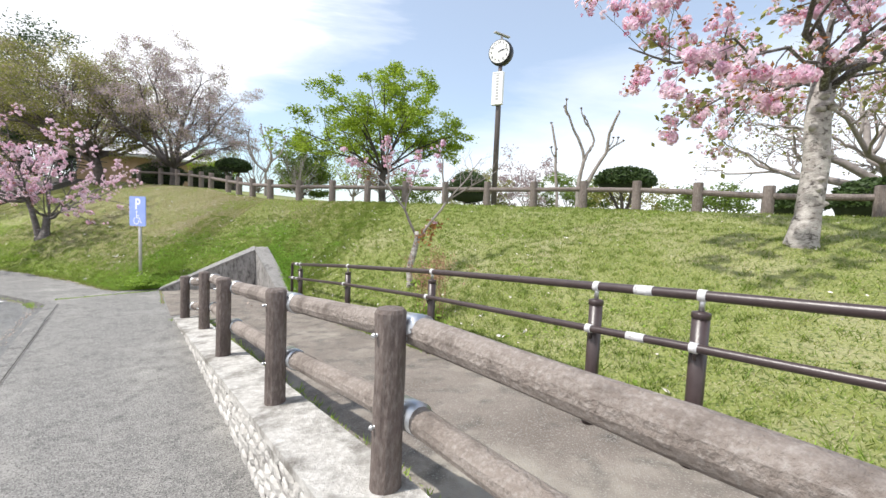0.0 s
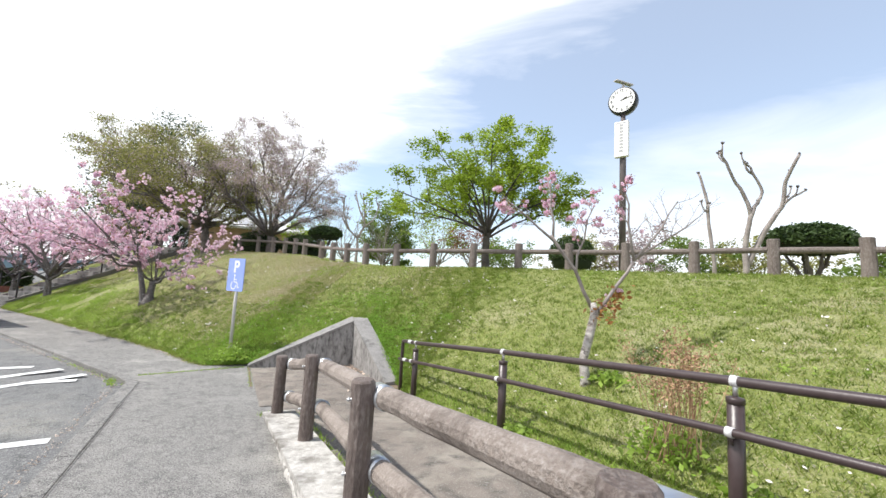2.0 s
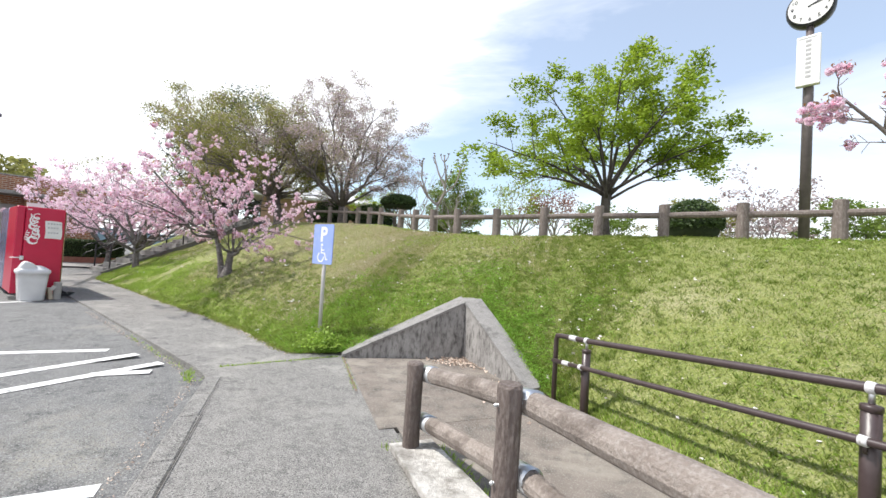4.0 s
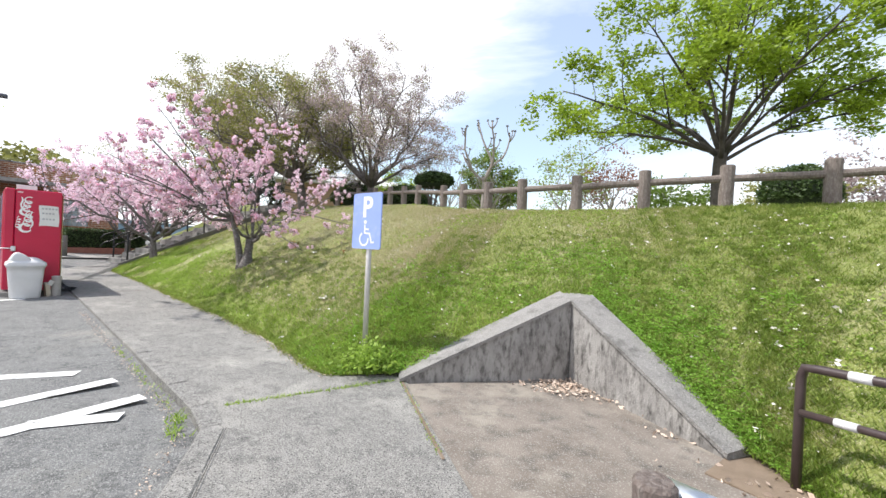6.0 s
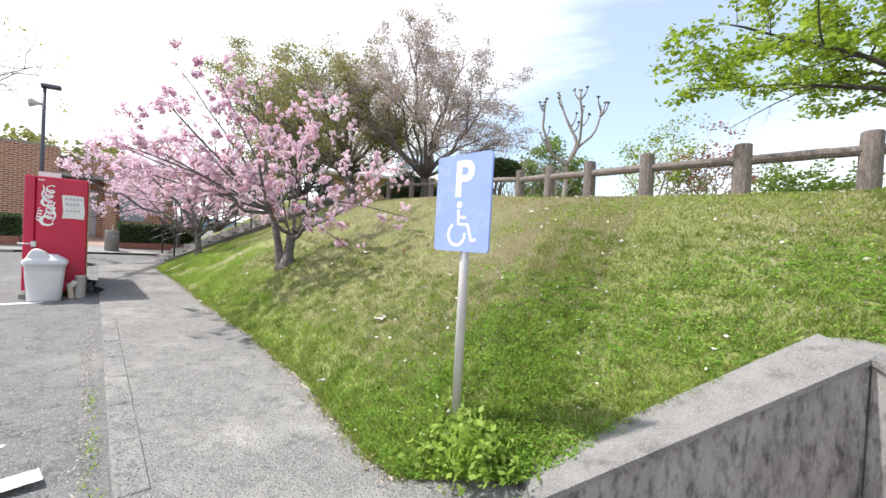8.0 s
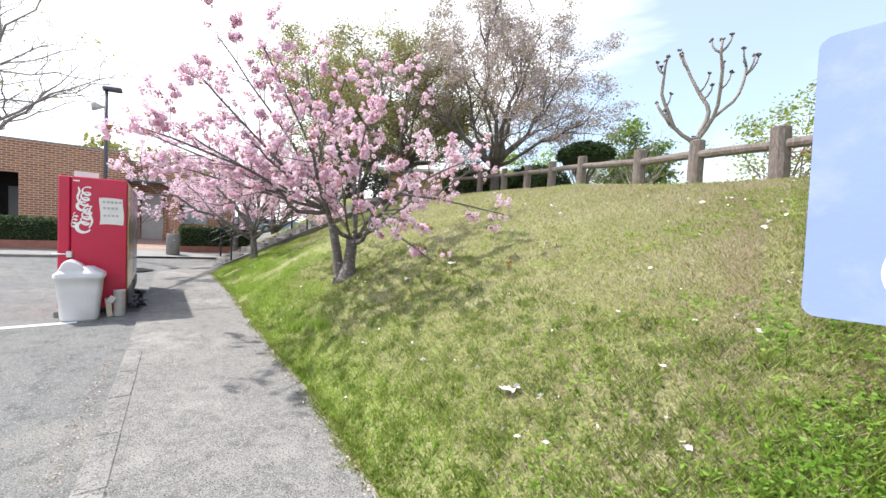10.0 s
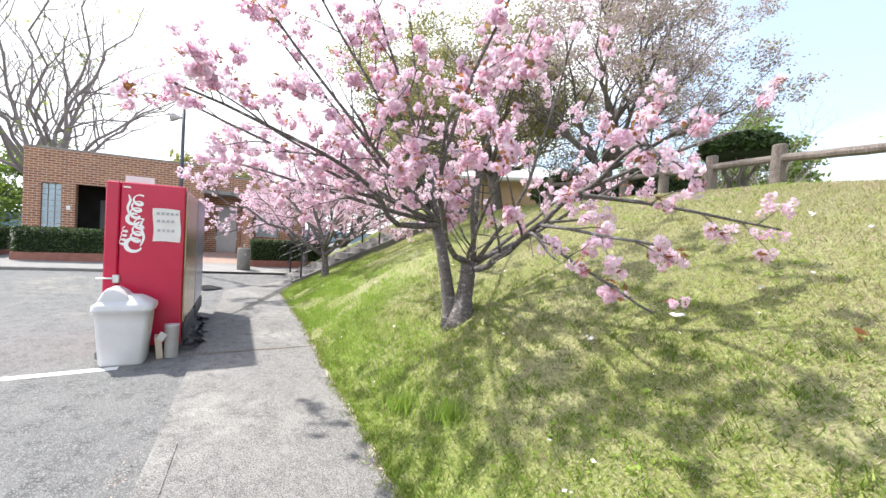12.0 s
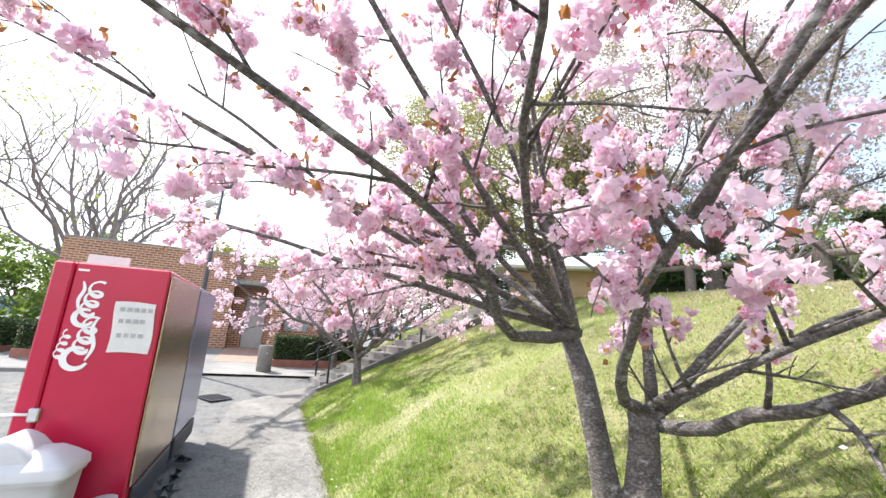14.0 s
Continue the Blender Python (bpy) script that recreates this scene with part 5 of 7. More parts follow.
def spread_tree(name, label, base, height, radius, trunk_r, fork, limbs, kids, seed, bark, crowns, top_flat=0.75, lean=(0, 0), group="", bow=0.18, up=0.25, low=0.25, bare=0.0):
    """A tree whose limbs fan out from a low fork over a rounded crown. crowns: rows of (material, leaves a tip, spread, size)."""
    rng = random.Random(seed)
    x, y = base
    z = lawn_z(x, y, rise(x))
    tree = thing(name, label, "tree", (x, y, z), group)
    wood, tips = Shape(), []
    f = Vector((x + lean[0] * 0.2, y + lean[1] * 0.2, z + fork))
    wood.tube([(x, y, z - 0.15), (x, y, z + 0.03), (x + lean[0] * 0.05, y + lean[1] * 0.05, z + fork * 0.4), f], [trunk_r * 1.5, trunk_r * 1.2, trunk_r, trunk_r * 0.95], 12, True, 0.07, rng)
    for k in range(limbs):
        a = 2.4 * k + rng.uniform(-0.3, 0.3)
        el = low + (1 - low) * ((k + 0.5) / limbs)
        rad = radius * math.sqrt(max(0.05, 1 - (el * 0.93) ** 2)) * rng.uniform(0.8, 1.08)
        end = Vector((x + lean[0] + rad * math.cos(a), y + lean[1] + rad * math.sin(a), z + fork + (height - fork) * (el ** top_flat) * rng.uniform(0.9, 1.05)))
        grow(wood, tips, rng, f - Vector((0, 0, rng.uniform(0, 0.3) * fork)), end, trunk_r * rng.uniform(0.45, 0.65), trunk_r * 0.09, kids, bow, 0.035, up)
    part("trunk", wood.mesh("trunk", bark, True), tree)
    r = np.random.default_rng(seed)
    T = np.array([tuple(t) for t in tips if t.z > z + bare + fork * 0.5])
    for i, (material, count, spread, size) in enumerate(crowns):
        if count < 1:
            pick = T[r.random(len(T)) < count]
            part("crown", quads_mesh("crown", leaf_cards(r, pick, 5, spread, size), 4, material), tree, kind="stuff")
        else:
            part("crown", quads_mesh("crown", leaf_cards(r, T, int(count), np.array((spread, spread, spread * 0.45)), size), 4, material), tree, kind="stuff")
    return tree


def pompom_quads(r, centres, radius, petals):
    """Ruffled double flowers: petals standing out from each centre."""
    c = np.repeat(np.asarray(centres, dtype=float), petals, axis=0)
    n = len(c)
    rad = np.repeat(radius * r.uniform(0.8, 1.2, len(centres)), petals)[:, None]
    d = r.normal(0, 1, (n, 3))
    d /= np.linalg.norm(d, axis=1)[:, None]
    t = r.normal(0, 1, (n, 3))
    t -= d * (d * t).sum(1)[:, None]
    t /= np.linalg.norm(t, axis=1)[:, None]
    s = np.cross(d, t)
    k = r.uniform(0.05, 0.75, (n, 1))
    m = d * (1 - k) + s * k
    p0, p1 = c + d * rad * 0.42, c + d * rad * 0.62 + m * rad * 0.42
    return np.stack([p0 - t * rad * 0.26, p0 + t * rad * 0.26, p1 + t * rad * 0.42, p1 - t * rad * 0.42], axis=1).reshape(-1, 3)


def cluster_mesh(seed, heads):
    """One hanging bunch of double blossoms with bronze leaves and a few deep buds."""
    r = np.random.default_rng(seed)
    centres = r.normal(0, 1, (heads, 3))
    centres /= np.linalg.norm(centres, axis=1)[:, None]
    centres = centres * 0.042 + np.array((0, 0, -0.045))
    a = pompom_quads(r, centres, 0.046, 30)
    b = pompom_quads(r, np.repeat(centres[:1], 2, axis=0) + r.normal(0, 0.03, (2, 3)), 0.022, 10)
    c = leaf_cards(r, [(0, 0, 0.015)] * 1, 5 + seed % 3, 0.026, 0.040)
    me = quads_mesh("blossom", np.vstack([a, b, c]), 4, M["blossom"])
    me.materials.append(M["blossom_deep"])
    me.materials.append(M["leaf_bronze"])
    idx = [0] * (len(a) // 4) + [1] * (len(b) // 4) + [2] * (len(c) // 4)
    me.polygons.foreach_set("material_index", idx)
    return me


BUNCHES = [cluster_mesh(k, (1, 3, 2, 4, 2, 3)[k]) for k in range(6)]


def joined_blossom(tree, pts, seed, radius, petals, heads, leaves):
    r = np.random.default_rng(seed)
    P = np.repeat(np.asarray(pts), heads, axis=0) + r.normal(0, radius * 0.8, (len(pts) * heads, 3))
    part("blossoms", quads_mesh("blossoms", pompom_quads(r, P, radius, petals), 4, M["blossom"]), tree, "mass of pink double blossom", "stuff")
    deep = P[r.random(len(P)) < 0.12] + np.array((0, 0, -radius * 0.5))
    part("bud_mass", quads_mesh("bud_mass", pompom_quads(r, deep, radius * 0.6, 6), 4, M["blossom_deep"]), tree, "deep pink buds", "stuff")
    part("young_leaves", quads_mesh("young_leaves", leaf_cards(r, P[r.random(len(P)) < leaves], 3, radius * 0.6, 0.042), 4, M["leaf_bronze"]), tree, "bronze young leaves", "stuff")


def blossom_objects(tree, pts, rng, scale=1.0):
    for p in pts:
        ob = local_part("blossom", BUNCHES[rng.randrange(6)], tree)
        s = scale * rng.uniform(0.75, 1.25)
        ob.matrix_basis = tree.matrix_basis.inverted() @ Matrix.LocRotScale(p, Euler((rng.uniform(-0.6, 0.6), rng.uniform(-0.6, 0.6), rng.uniform(0, 6.28))), (s, s, s))


# the cherry beside the walkway: two stems, limbs fanning out low, most of them over the walkway's side
rng = random.Random(21)
C1 = Vector((-8.36, 8.33, 0))
C1.z = lawn_z(C1.x, C1.y)
cherry = thing("cherry_tree", "double-flowered pink cherry tree with two stems on the bank", "tree", tuple(C1), "pink cherry trees")
WALKED = [Vector((-6.75, 5.88, 1.42)), Vector((-7.13, 6.11, 1.45)), Vector((-7.52, 6.29, 1.47))]


def clear_of_walk(p):
    return min((p - q).length for q in WALKED) > 0.56


wood, tips = Shape(), []
wood.tube([C1 + Vector(p) for p in ((0.02, 0.0, -0.12), (0.02, 0.01, 0.03), (0.03, 0.03, 0.2), (0.04, 0.05, 0.42), (0.03, 0.06, 0.56))], [0.19, 0.125, 0.082, 0.070, 0.062], 14, True, 0.09, rng)
wood.tube([C1 + Vector(p) for p in ((-0.08, -0.03, -0.12), (-0.09, -0.03, 0.04), (-0.14, -0.04, 0.35), (-0.20, -0.07, 0.68), (-0.28, -0.09, 0.92))], [0.11, 0.072, 0.060, 0.054, 0.048], 12, True, 0.08, rng)
LEFT_FORK, RIGHT_FORK = Vector((-8.60, 8.27, C1.z + 0.90)), Vector((-8.29, 8.42, C1.z + 0.52))
K = [8, 4]
for start_, way_, end_, r0, kids_ in (
        (LEFT_FORK, ((-8.62, 7.75, 1.50), (-8.42, 7.15, 1.83)), (-8.28, 5.98, 2.06), 0.040, [9, 4]),
        (LEFT_FORK, ((-8.75, 7.6, 1.75),), (-8.85, 6.15, 2.15), 0.030, K),
        (LEFT_FORK, ((-8.85, 7.75, 2.0),), (-9.05, 6.85, 2.85), 0.026, K),
        (LEFT_FORK, ((-9.0, 7.5, 1.9),), (-9.35, 6.45, 2.45), 0.026, K),
        (LEFT_FORK, ((-8.5, 7.55, 2.3),), (-8.55, 6.7, 3.2), 0.024, K),
        (LEFT_FORK, ((-8.55, 7.5, 2.0),), (-8.40, 6.45, 2.72), 0.030, K),
        (LEFT_FORK, ((-8.30, 7.4, 1.85),), (-7.72, 6.62, 2.02), 0.030, K),
        (LEFT_FORK, ((-8.55, 7.9, 2.2),), (-8.20, 6.98, 3.15), 0.028, K),
        (LEFT_FORK, ((-9.15, 7.5, 1.75),), (-9.95, 6.62, 2.05), 0.030, K),
        (LEFT_FORK, ((-9.35, 8.3, 2.0),), (-10.2, 8.1, 2.55), 0.028, K),
        (LEFT_FORK, ((-8.78, 8.2, 2.3),), (-8.72, 7.85, 3.45), 0.028, K),
        (LEFT_FORK, ((-9.1, 9.0, 2.1),), (-9.6, 9.7, 2.8), 0.026, [6, 4]),
        (RIGHT_FORK, ((-8.30, 8.1, 1.30), (-7.85, 7.45, 1.78)), (-7.22, 6.90, 2.12), 0.040, [9, 4]),
        (RIGHT_FORK, ((-8.18, 8.2, 1.25),), (-7.10, 7.12, 1.74), 0.030, [9, 4]),
        (RIGHT_FORK, ((-8.14, 8.36, 1.13), (-7.55, 8.02, 1.38), (-7.0, 7.85, 1.70)), (-6.25, 7.85, 1.95), 0.046, [10, 4]),
        (RIGHT_FORK, ((-8.2, 8.3, 2.0),), (-7.42, 7.85, 2.85), 0.032, K),
        (RIGHT_FORK, ((-8.28, 8.5, 2.2),), (-8.05, 8.7, 3.35), 0.030, K),
        (RIGHT_FORK, ((-7.75, 8.45, 1.9),), (-7.35, 8.4, 3.1), 0.026, K),
        (RIGHT_FORK, ((-7.7, 8.9, 1.6),), (-6.85, 9.1, 2.15), 0.030, K),
        (RIGHT_FORK, ((-7.9, 9.2, 1.8),), (-7.6, 9.9, 2.5), 0.026, [6, 4]),
        (Vector((-7.50, 8.00, 1.42)), ((-7.2, 7.6, 1.42),), (-6.88, 7.28, 1.28), 0.016, [3, 2]),
        (Vector((-7.35, 7.95, 1.50)), ((-6.95, 7.55, 1.45),), (-6.42, 7.32, 1.36), 0.016, [3, 2]),
        (Vector((-7.40, 7.96, 1.46)), ((-7.0, 7.8, 1.25),), (-6.58, 7.88, 1.00), 0.015, [3, 2]),
        (Vector((-7.05, 7.86, 1.68)), ((-6.6, 8.15, 1.62),), (-6.08, 8.42, 1.50), 0.018, [4, 2]),
        (Vector((-6.95, 7.85, 1.72)), ((-6.6, 7.5, 1.85),), (-6.40, 7.15, 1.70), 0.018, [4, 2]),
        (Vector((-7.75, 7.35, 1.82)), ((-7.45, 7.2, 2.2),), (-7.05, 7.1, 2.65), 0.018, [6, 3])):
    low = start_.z < 1.75 and end_[2] < 1.6
    grow(wood, tips, rng, start_, end_, r0, 0.006, kids_, 0.12, 0.016, 0.08 if low else 0.2, (0.13, 0.27) if len(way_) > 1 else (0.18, 0.34), 1.0, way_, clear_of_walk, 0.38)
part("trunk", wood.mesh("trunk", M["bark_cherry"], True), cherry)
good = [t for t in tips if min((t - q).length for q in WALKED) > 0.85 and (t.z > C1.z + 0.85 or (t.x > -7.1 and t.z > C1.z + 0.42))]
rng.shuffle(good)
near = [t for t in good if t.y < 8.0][:300]
taken = {tuple(t) for t in near}
rest = [tuple(t) for t in good if tuple(t) not in taken]
blossom_objects(cherry, near, rng, 0.68)
joined_blossom(cherry, rest[:850], 5, 0.031, 18, 2, 0.12)


def cherry_tree(base, height, radius, seed, label, limbs=11, kids=(6, 4), heads=2, density=0.8, size=0.05, petals=9, lean=(0, 0), fork=0.55):
    tree = spread_tree("cherry_tree", label, base, height, radius, 0.085, fork, limbs, list(kids), seed, M["bark_cherry"], (), 0.8, lean, "pink cherry trees", 0.16, 0.2, 0.36)
    me = tree.children[0].data
    rng = random.Random(seed)
    tips = []
    x, y, z = tree.location
    # flowers along the twigs: the thin ends of the branches
    vs = [v.co for v in me.vertices]
    out = [tuple(v) for v in vs if v.z > z + fork + 0.25 and (Vector((v.x - x - lean[0] * 0.5, v.y - y - lean[1] * 0.5)).length > radius * 0.3 or v.z > z + height * 0.6)]
    rng.shuffle(out)
    joined_blossom(tree, out[: int(1500 * density)], seed, size, petals, heads, 0.12)
    return tree


cherry_tree((-14.75, 10.70), 2.9, 2.7, 31, "pink cherry tree with a leaning trunk beside the steps", density=1.0, lean=(-0.1, -0.2), fork=0.7)
cherry_tree((-18.15, 11.95), 3.0, 2.2, 32, "dense pink cherry tree beyond the steps", lean=(0, 0))

# fresh green tree behind the fence: short trunk, wide level limbs
rng = random.Random(41)
F1 = Vector((-0.18, 9.52, lawn_z(-0.18, 9.52)))
fresh = thing("broadleaf_tree", "wide-crowned tree in fresh green leaf behind the fence", "tree", tuple(F1))
wood, tips = Shape(), []
wood.tube([F1 + Vector(p) for p in ((0, 0, -0.15), (0, 0, 0.04), (-0.02, 0, 0.4), (-0.01, 0, 0.75), (0.0, 0, 0.98))], [0.15, 0.105, 0.085, 0.088, 0.075], 14, True, 0.08, rng)
for k, (ex, ey, ez, mx, mz) in enumerate(((-2.42, 0.3, 1.48, 0.45, 1.28), (-2.3, -0.7, 1.8, 0.45, 1.4), (-1.7, 0.9, 2.3, 0.4, 1.6), (-1.2, -0.8, 2.7, 0.4, 1.8), (-0.5, 0.4, 3.35, 0.4, 2.2), (0.1, -0.9, 3.1, 0.4, 2.0), (0.6, 0.6, 3.45, 0.4, 2.2), (1.2, -0.6, 2.8, 0.4, 1.8),
                                          (1.7, 0.8, 2.4, 0.4, 1.6), (1.95, -0.3, 1.9, 0.45, 1.45), (2.05, 0.5, 1.6, 0.45, 1.3), (0.3, 1.8, 2.2, 0.4, 1.6), (-0.4, -1.7, 2.0, 0.45, 1.5), (0.9, -1.5, 2.2, 0.45, 1.6), (-0.9, 1.6, 1.9, 0.4, 1.5))):
    grow(wood, tips, rng, F1 + Vector((0, 0, rng.uniform(0.72, 1.0))), F1 + Vector((ex, ey, ez)), 0.046 * rng.uniform(0.75, 1.05), 0.007, [8, 4, 3], 0.12, 0.02, 0.12, (0.25, 0.42), 1.0, [F1 + Vector((ex * mx, ey * mx, mz))], None, 0.34)
part("trunk", wood.mesh("trunk", M["bark_dark"], True), fresh)
r_ = np.random.default_rng(41)
T = np.array([tuple(t) for t in tips if t.z > F1.z + 1.25])
part("crown", quads_mesh("crown", leaf_cards(r_, T, 9, np.array((0.09, 0.09, 0.04)), 0.064, 0.35), 4, M["leaf_fresh"]), fresh, kind="stuff")
spread_tree("faded_cherry", "cherry tree past flowering with pale grey-pink petals", (-9.3, 14.4), 4.7, 2.75, 0.12, 0.8, 14, [6, 5, 3], 42, M["bark_grey"],
            ((M["blossom_pale"], 15, 0.11, 0.05), (M["leaf_olive"], 3, 0.09, 0.05)), 0.85, bow=0.14, low=0.2)
spread_tree("olive_tree", "spreading tree with thin olive-yellow young leaves", (-12.4, 14.6), 4.4, 3.6, 0.16, 1.2, 16, [6, 5, 3], 43, M["bark_grey"],
            ((M["leaf_olive"], 20, 0.15, 0.062), (M["blossom_pale"], 5, 0.12, 0.055)), 0.85, (-1.0, -0.3), bow=0.14, low=0.2)
spread_tree("evergreen_tree", "tall dark green tree rising behind the cherries", (-21.5, 20.5), 9.5, 2.4, 0.25, 2.0, 15, [6, 5], 44, M["bark_grey"], ((M["leaf_dark"], 30, 0.30, 0.13),), 1.0, bow=0.1, low=0.1)
spread_tree("thin_tree", "light grey-green tree with thin spring foliage", (-20.0, 14.6), 4.6, 3.2, 0.14, 0.9, 12, [6, 4], 45, M["bark_grey"], ((M["leaf_olive"], 4, 0.14, 0.09), (M["blossom_pale"], 2, 0.14, 0.07)), 0.85)
spread_tree("green_tree", "dense mid-green tree behind the fence", (-7.6, 24.0), 3.7, 1.5, 0.09, 0.3, 12, [5, 4], 46, M["bark_grey"], ((M["leaf_mid"], 18, 0.2, 0.15),), 1.0, low=0.0)
spread_tree("red_leaf_tree", "small tree with reddish young leaves", (-1.4, 17.4), 2.6, 1.1, 0.06, 0.5, 9, [5, 4], 48, M["bark_pale"], ((M["leaf_red"], 4, 0.12, 0.09),), 1.0)
spread_tree("young_tree", "light green young tree behind the fence", (-2.9, 17.8), 3.0, 1.3, 0.06, 0.5, 9, [5, 4], 49, M["bark_pale"], ((M["leaf_fresh"], 4, 0.14, 0.09), (M["leaf_olive"], 2, 0.14, 0.09)), 1.0)
spread_tree("old_cherry", "old cherry tree with grey limbs and thin pale foliage", (11.2, 7.0), 3.4, 3.2, 0.2, 0.75, 12, [7, 5], 50, M["bark_pale"], ((M["blossom_pale"], 3, 0.10, 0.07), (M["leaf_olive"], 2, 0.10, 0.07)), 0.8, (-0.5, -0.3))
for (bx, by), h, rad, sd, mt, lb in (((3.1, 15.6), 1.7, 1.3, 51, "leaf_olive", "olive shrub behind the fence"), ((5.0, 15.4), 2.2, 1.1, 52, "blossom_pale", "thin pale twiggy shrub"), ((6.4, 14.2), 1.5, 1.4, 53, "leaf_mid", "low green shrub behind the fence"),
                                     ((8.2, 13.6), 1.3, 1.6, 54, "leaf_olive", "low olive shrub behind the fence"), ((10.0, 11.0), 1.0, 1.3, 55, "leaf_mid", "low green shrub by the fence"), ((-10.4, 19.0), 1.9, 1.3, 56, "leaf_fresh", "bright green shrub behind the fence"), ((0.3, 15.8), 1.5, 1.1, 57, "leaf_mid", "rounded green shrub behind the fence")):
    spread_tree("shrub", lb, (bx, by), h, rad, 0.035, 0.12, 10, [5, 4], sd, M["bark_grey"], ((M[mt], 9, 0.10, 0.085),), 1.0, low=0.0, group="shrubs behind the fence")


def bare_tree(name, label, base, height, radius, trunk_r, fork, limbs, kids, seed, bark, up=0.35, tufts=None):
    t = spread_tree(name, label, base, height, radius, trunk_r, fork, limbs, kids, seed, bark, () if tufts is None else ((tufts, 0.04, 0.2, 0.14),), 0.8, bow=0.1, up=up, low=0.2)
    return t


bare_tree("bare_tree", "large leafless tree with fine dark twigs behind the building", (-32.5, 6.2), 13.0, 6.5, 0.20, 2.5, 16, [7, 5, 4], 61, M["bark_twig"], 0.35, M["leaf_fresh"])
bare_tree("bare_tree", "tall leafless tree with arching twigs", (-31.0, -1.5), 13.0, 7.0, 0.20, 2.5, 16, [7, 5, 4], 62, M["bark_twig"], 0.35, M["leaf_fresh"])
bare_tree("twiggy_shrub", "pale grey leafless many-stemmed shrub", (-8.2, 19.2), 3.3, 1.7, 0.05, 0.1, 16, [5, 4], 63, M["bark_pale"], 0.5)
bare_tree("twiggy_shrub", "grey leafless shrub behind the log fence", (-6.6, 20.5), 3.0, 1.6, 0.05, 0.1, 14, [5, 4], 64, M["bark_pale"], 0.5)


# pollarded trees with knobbly ends
def pollard(label, base, stems, seed):
    """Each stem: points relative to the base, its thickness and the number of short shoots."""
    rng = random.Random(seed)
    x, y = base
    z = lawn_z(x, y)
    tree = thing("pollarded_tree", label, "tree", (x, y, z), "pollarded trees")
    for pts, r0, shoots in stems:
        wood = Shape()
        P = smooth_line([Vector((x + px, y + py, z + pz)) for px, py, pz in pts], 4)
        n = len(P)
        P = [p + Vector((rng.uniform(-1, 1), rng.uniform(-1, 1), 0)) * 0.012 for p in P]
        wood.tube(P, [r0 * (1 - 0.5 * i / (n - 1)) for i in range(n)], 8, True, 0.12, rng)
        knobs = [P[-1]]
        for k in range(shoots):
            i = rng.randrange(n // 2, n - 1)
            a = rng.uniform(0, 6.28)
            q = P[i] + Vector((math.cos(a) * 0.14, math.sin(a) * 0.14, 0.24)) * rng.uniform(0.5, 1.1)
            wood.tube(bez(P[i], (P[i] + q) / 2 + Vector((math.cos(a) * 0.06, math.sin(a) * 0.06, -0.03)), q, 4), [0.018, 0.015, 0.013, 0.012], 6, True, 0.05, rng)
            knobs.append(q)
        limb = part("limb", wood.mesh("limb", M["bark_pale"], True), tree)
        knob = Shape()
        for q in knobs:
            for k in range(4):
                d = Vector((rng.uniform(-1, 1), rng.uniform(-1, 1), rng.uniform(0, 1.2))).normalized()
                knob.tube([q, q + d * 0.025, q + d * 0.045], [0.014, 0.018, 0.005], 6)
        part("knob", knob.mesh("knob", M["bark_grey"], True), limb, "dark knobbly regrowth", "stuff")


pollard("pollarded tree with bare grey limbs and knobbly ends", (4.72, 8.08),
        ((((-0.40, 0.2, -0.1), (-0.48, 0.22, 0.8), (-0.54, 0.25, 1.6), (-0.66, 0.28, 2.05)), 0.042, 2), (((0, 0, -0.1), (0.02, 0, 0.6), (0.08, -0.04, 1.1), (0.24, -0.02, 1.45)), 0.06, 0),
         (((0.10, -0.04, 1.12), (0.0, -0.06, 1.45), (-0.22, -0.1, 1.85), (-0.48, -0.2, 2.32)), 0.040, 2), (((0.22, -0.02, 1.42), (0.30, 0, 1.6), (0.12, -0.05, 2.0), (0.02, -0.08, 2.12)), 0.032, 3),
         (((0.05, 0.02, 0.2), (0.28, 0, 0.75), (0.55, -0.12, 1.3), (0.58, -0.22, 1.75), (0.68, -0.42, 2.18)), 0.052, 3), (((0.54, -0.12, 1.28), (0.70, -0.1, 1.45), (0.98, -0.1, 1.62)), 0.028, 1)), 71)
pollard("pollarded tree with many bare upright limbs behind the fence", (-4.62, 12.15),
        ((((0, 0, -0.1), (0.02, 0, 0.5), (0, 0, 0.9)), 0.06, 0), (((0, 0, 0.82), (-0.32, -0.08, 1.12), (-0.54, -0.08, 1.5)), 0.036, 2), (((-0.28, -0.08, 1.08), (-0.46, -0.2, 1.6), (-0.40, -0.32, 2.12)), 0.032, 3),
         (((0, 0, 0.8), (0.18, 0.1, 1.3), (-0.02, 0.1, 1.75), (-0.25, 0.2, 2.35)), 0.038, 4), (((0.02, 0, 0.8), (0.30, -0.2, 1.3), (0.30, -0.5, 2.15)), 0.036, 4), (((0.2, -0.1, 1.1), (0.55, 0, 1.5), (0.62, 0.1, 2.0)), 0.03, 3)), 72)


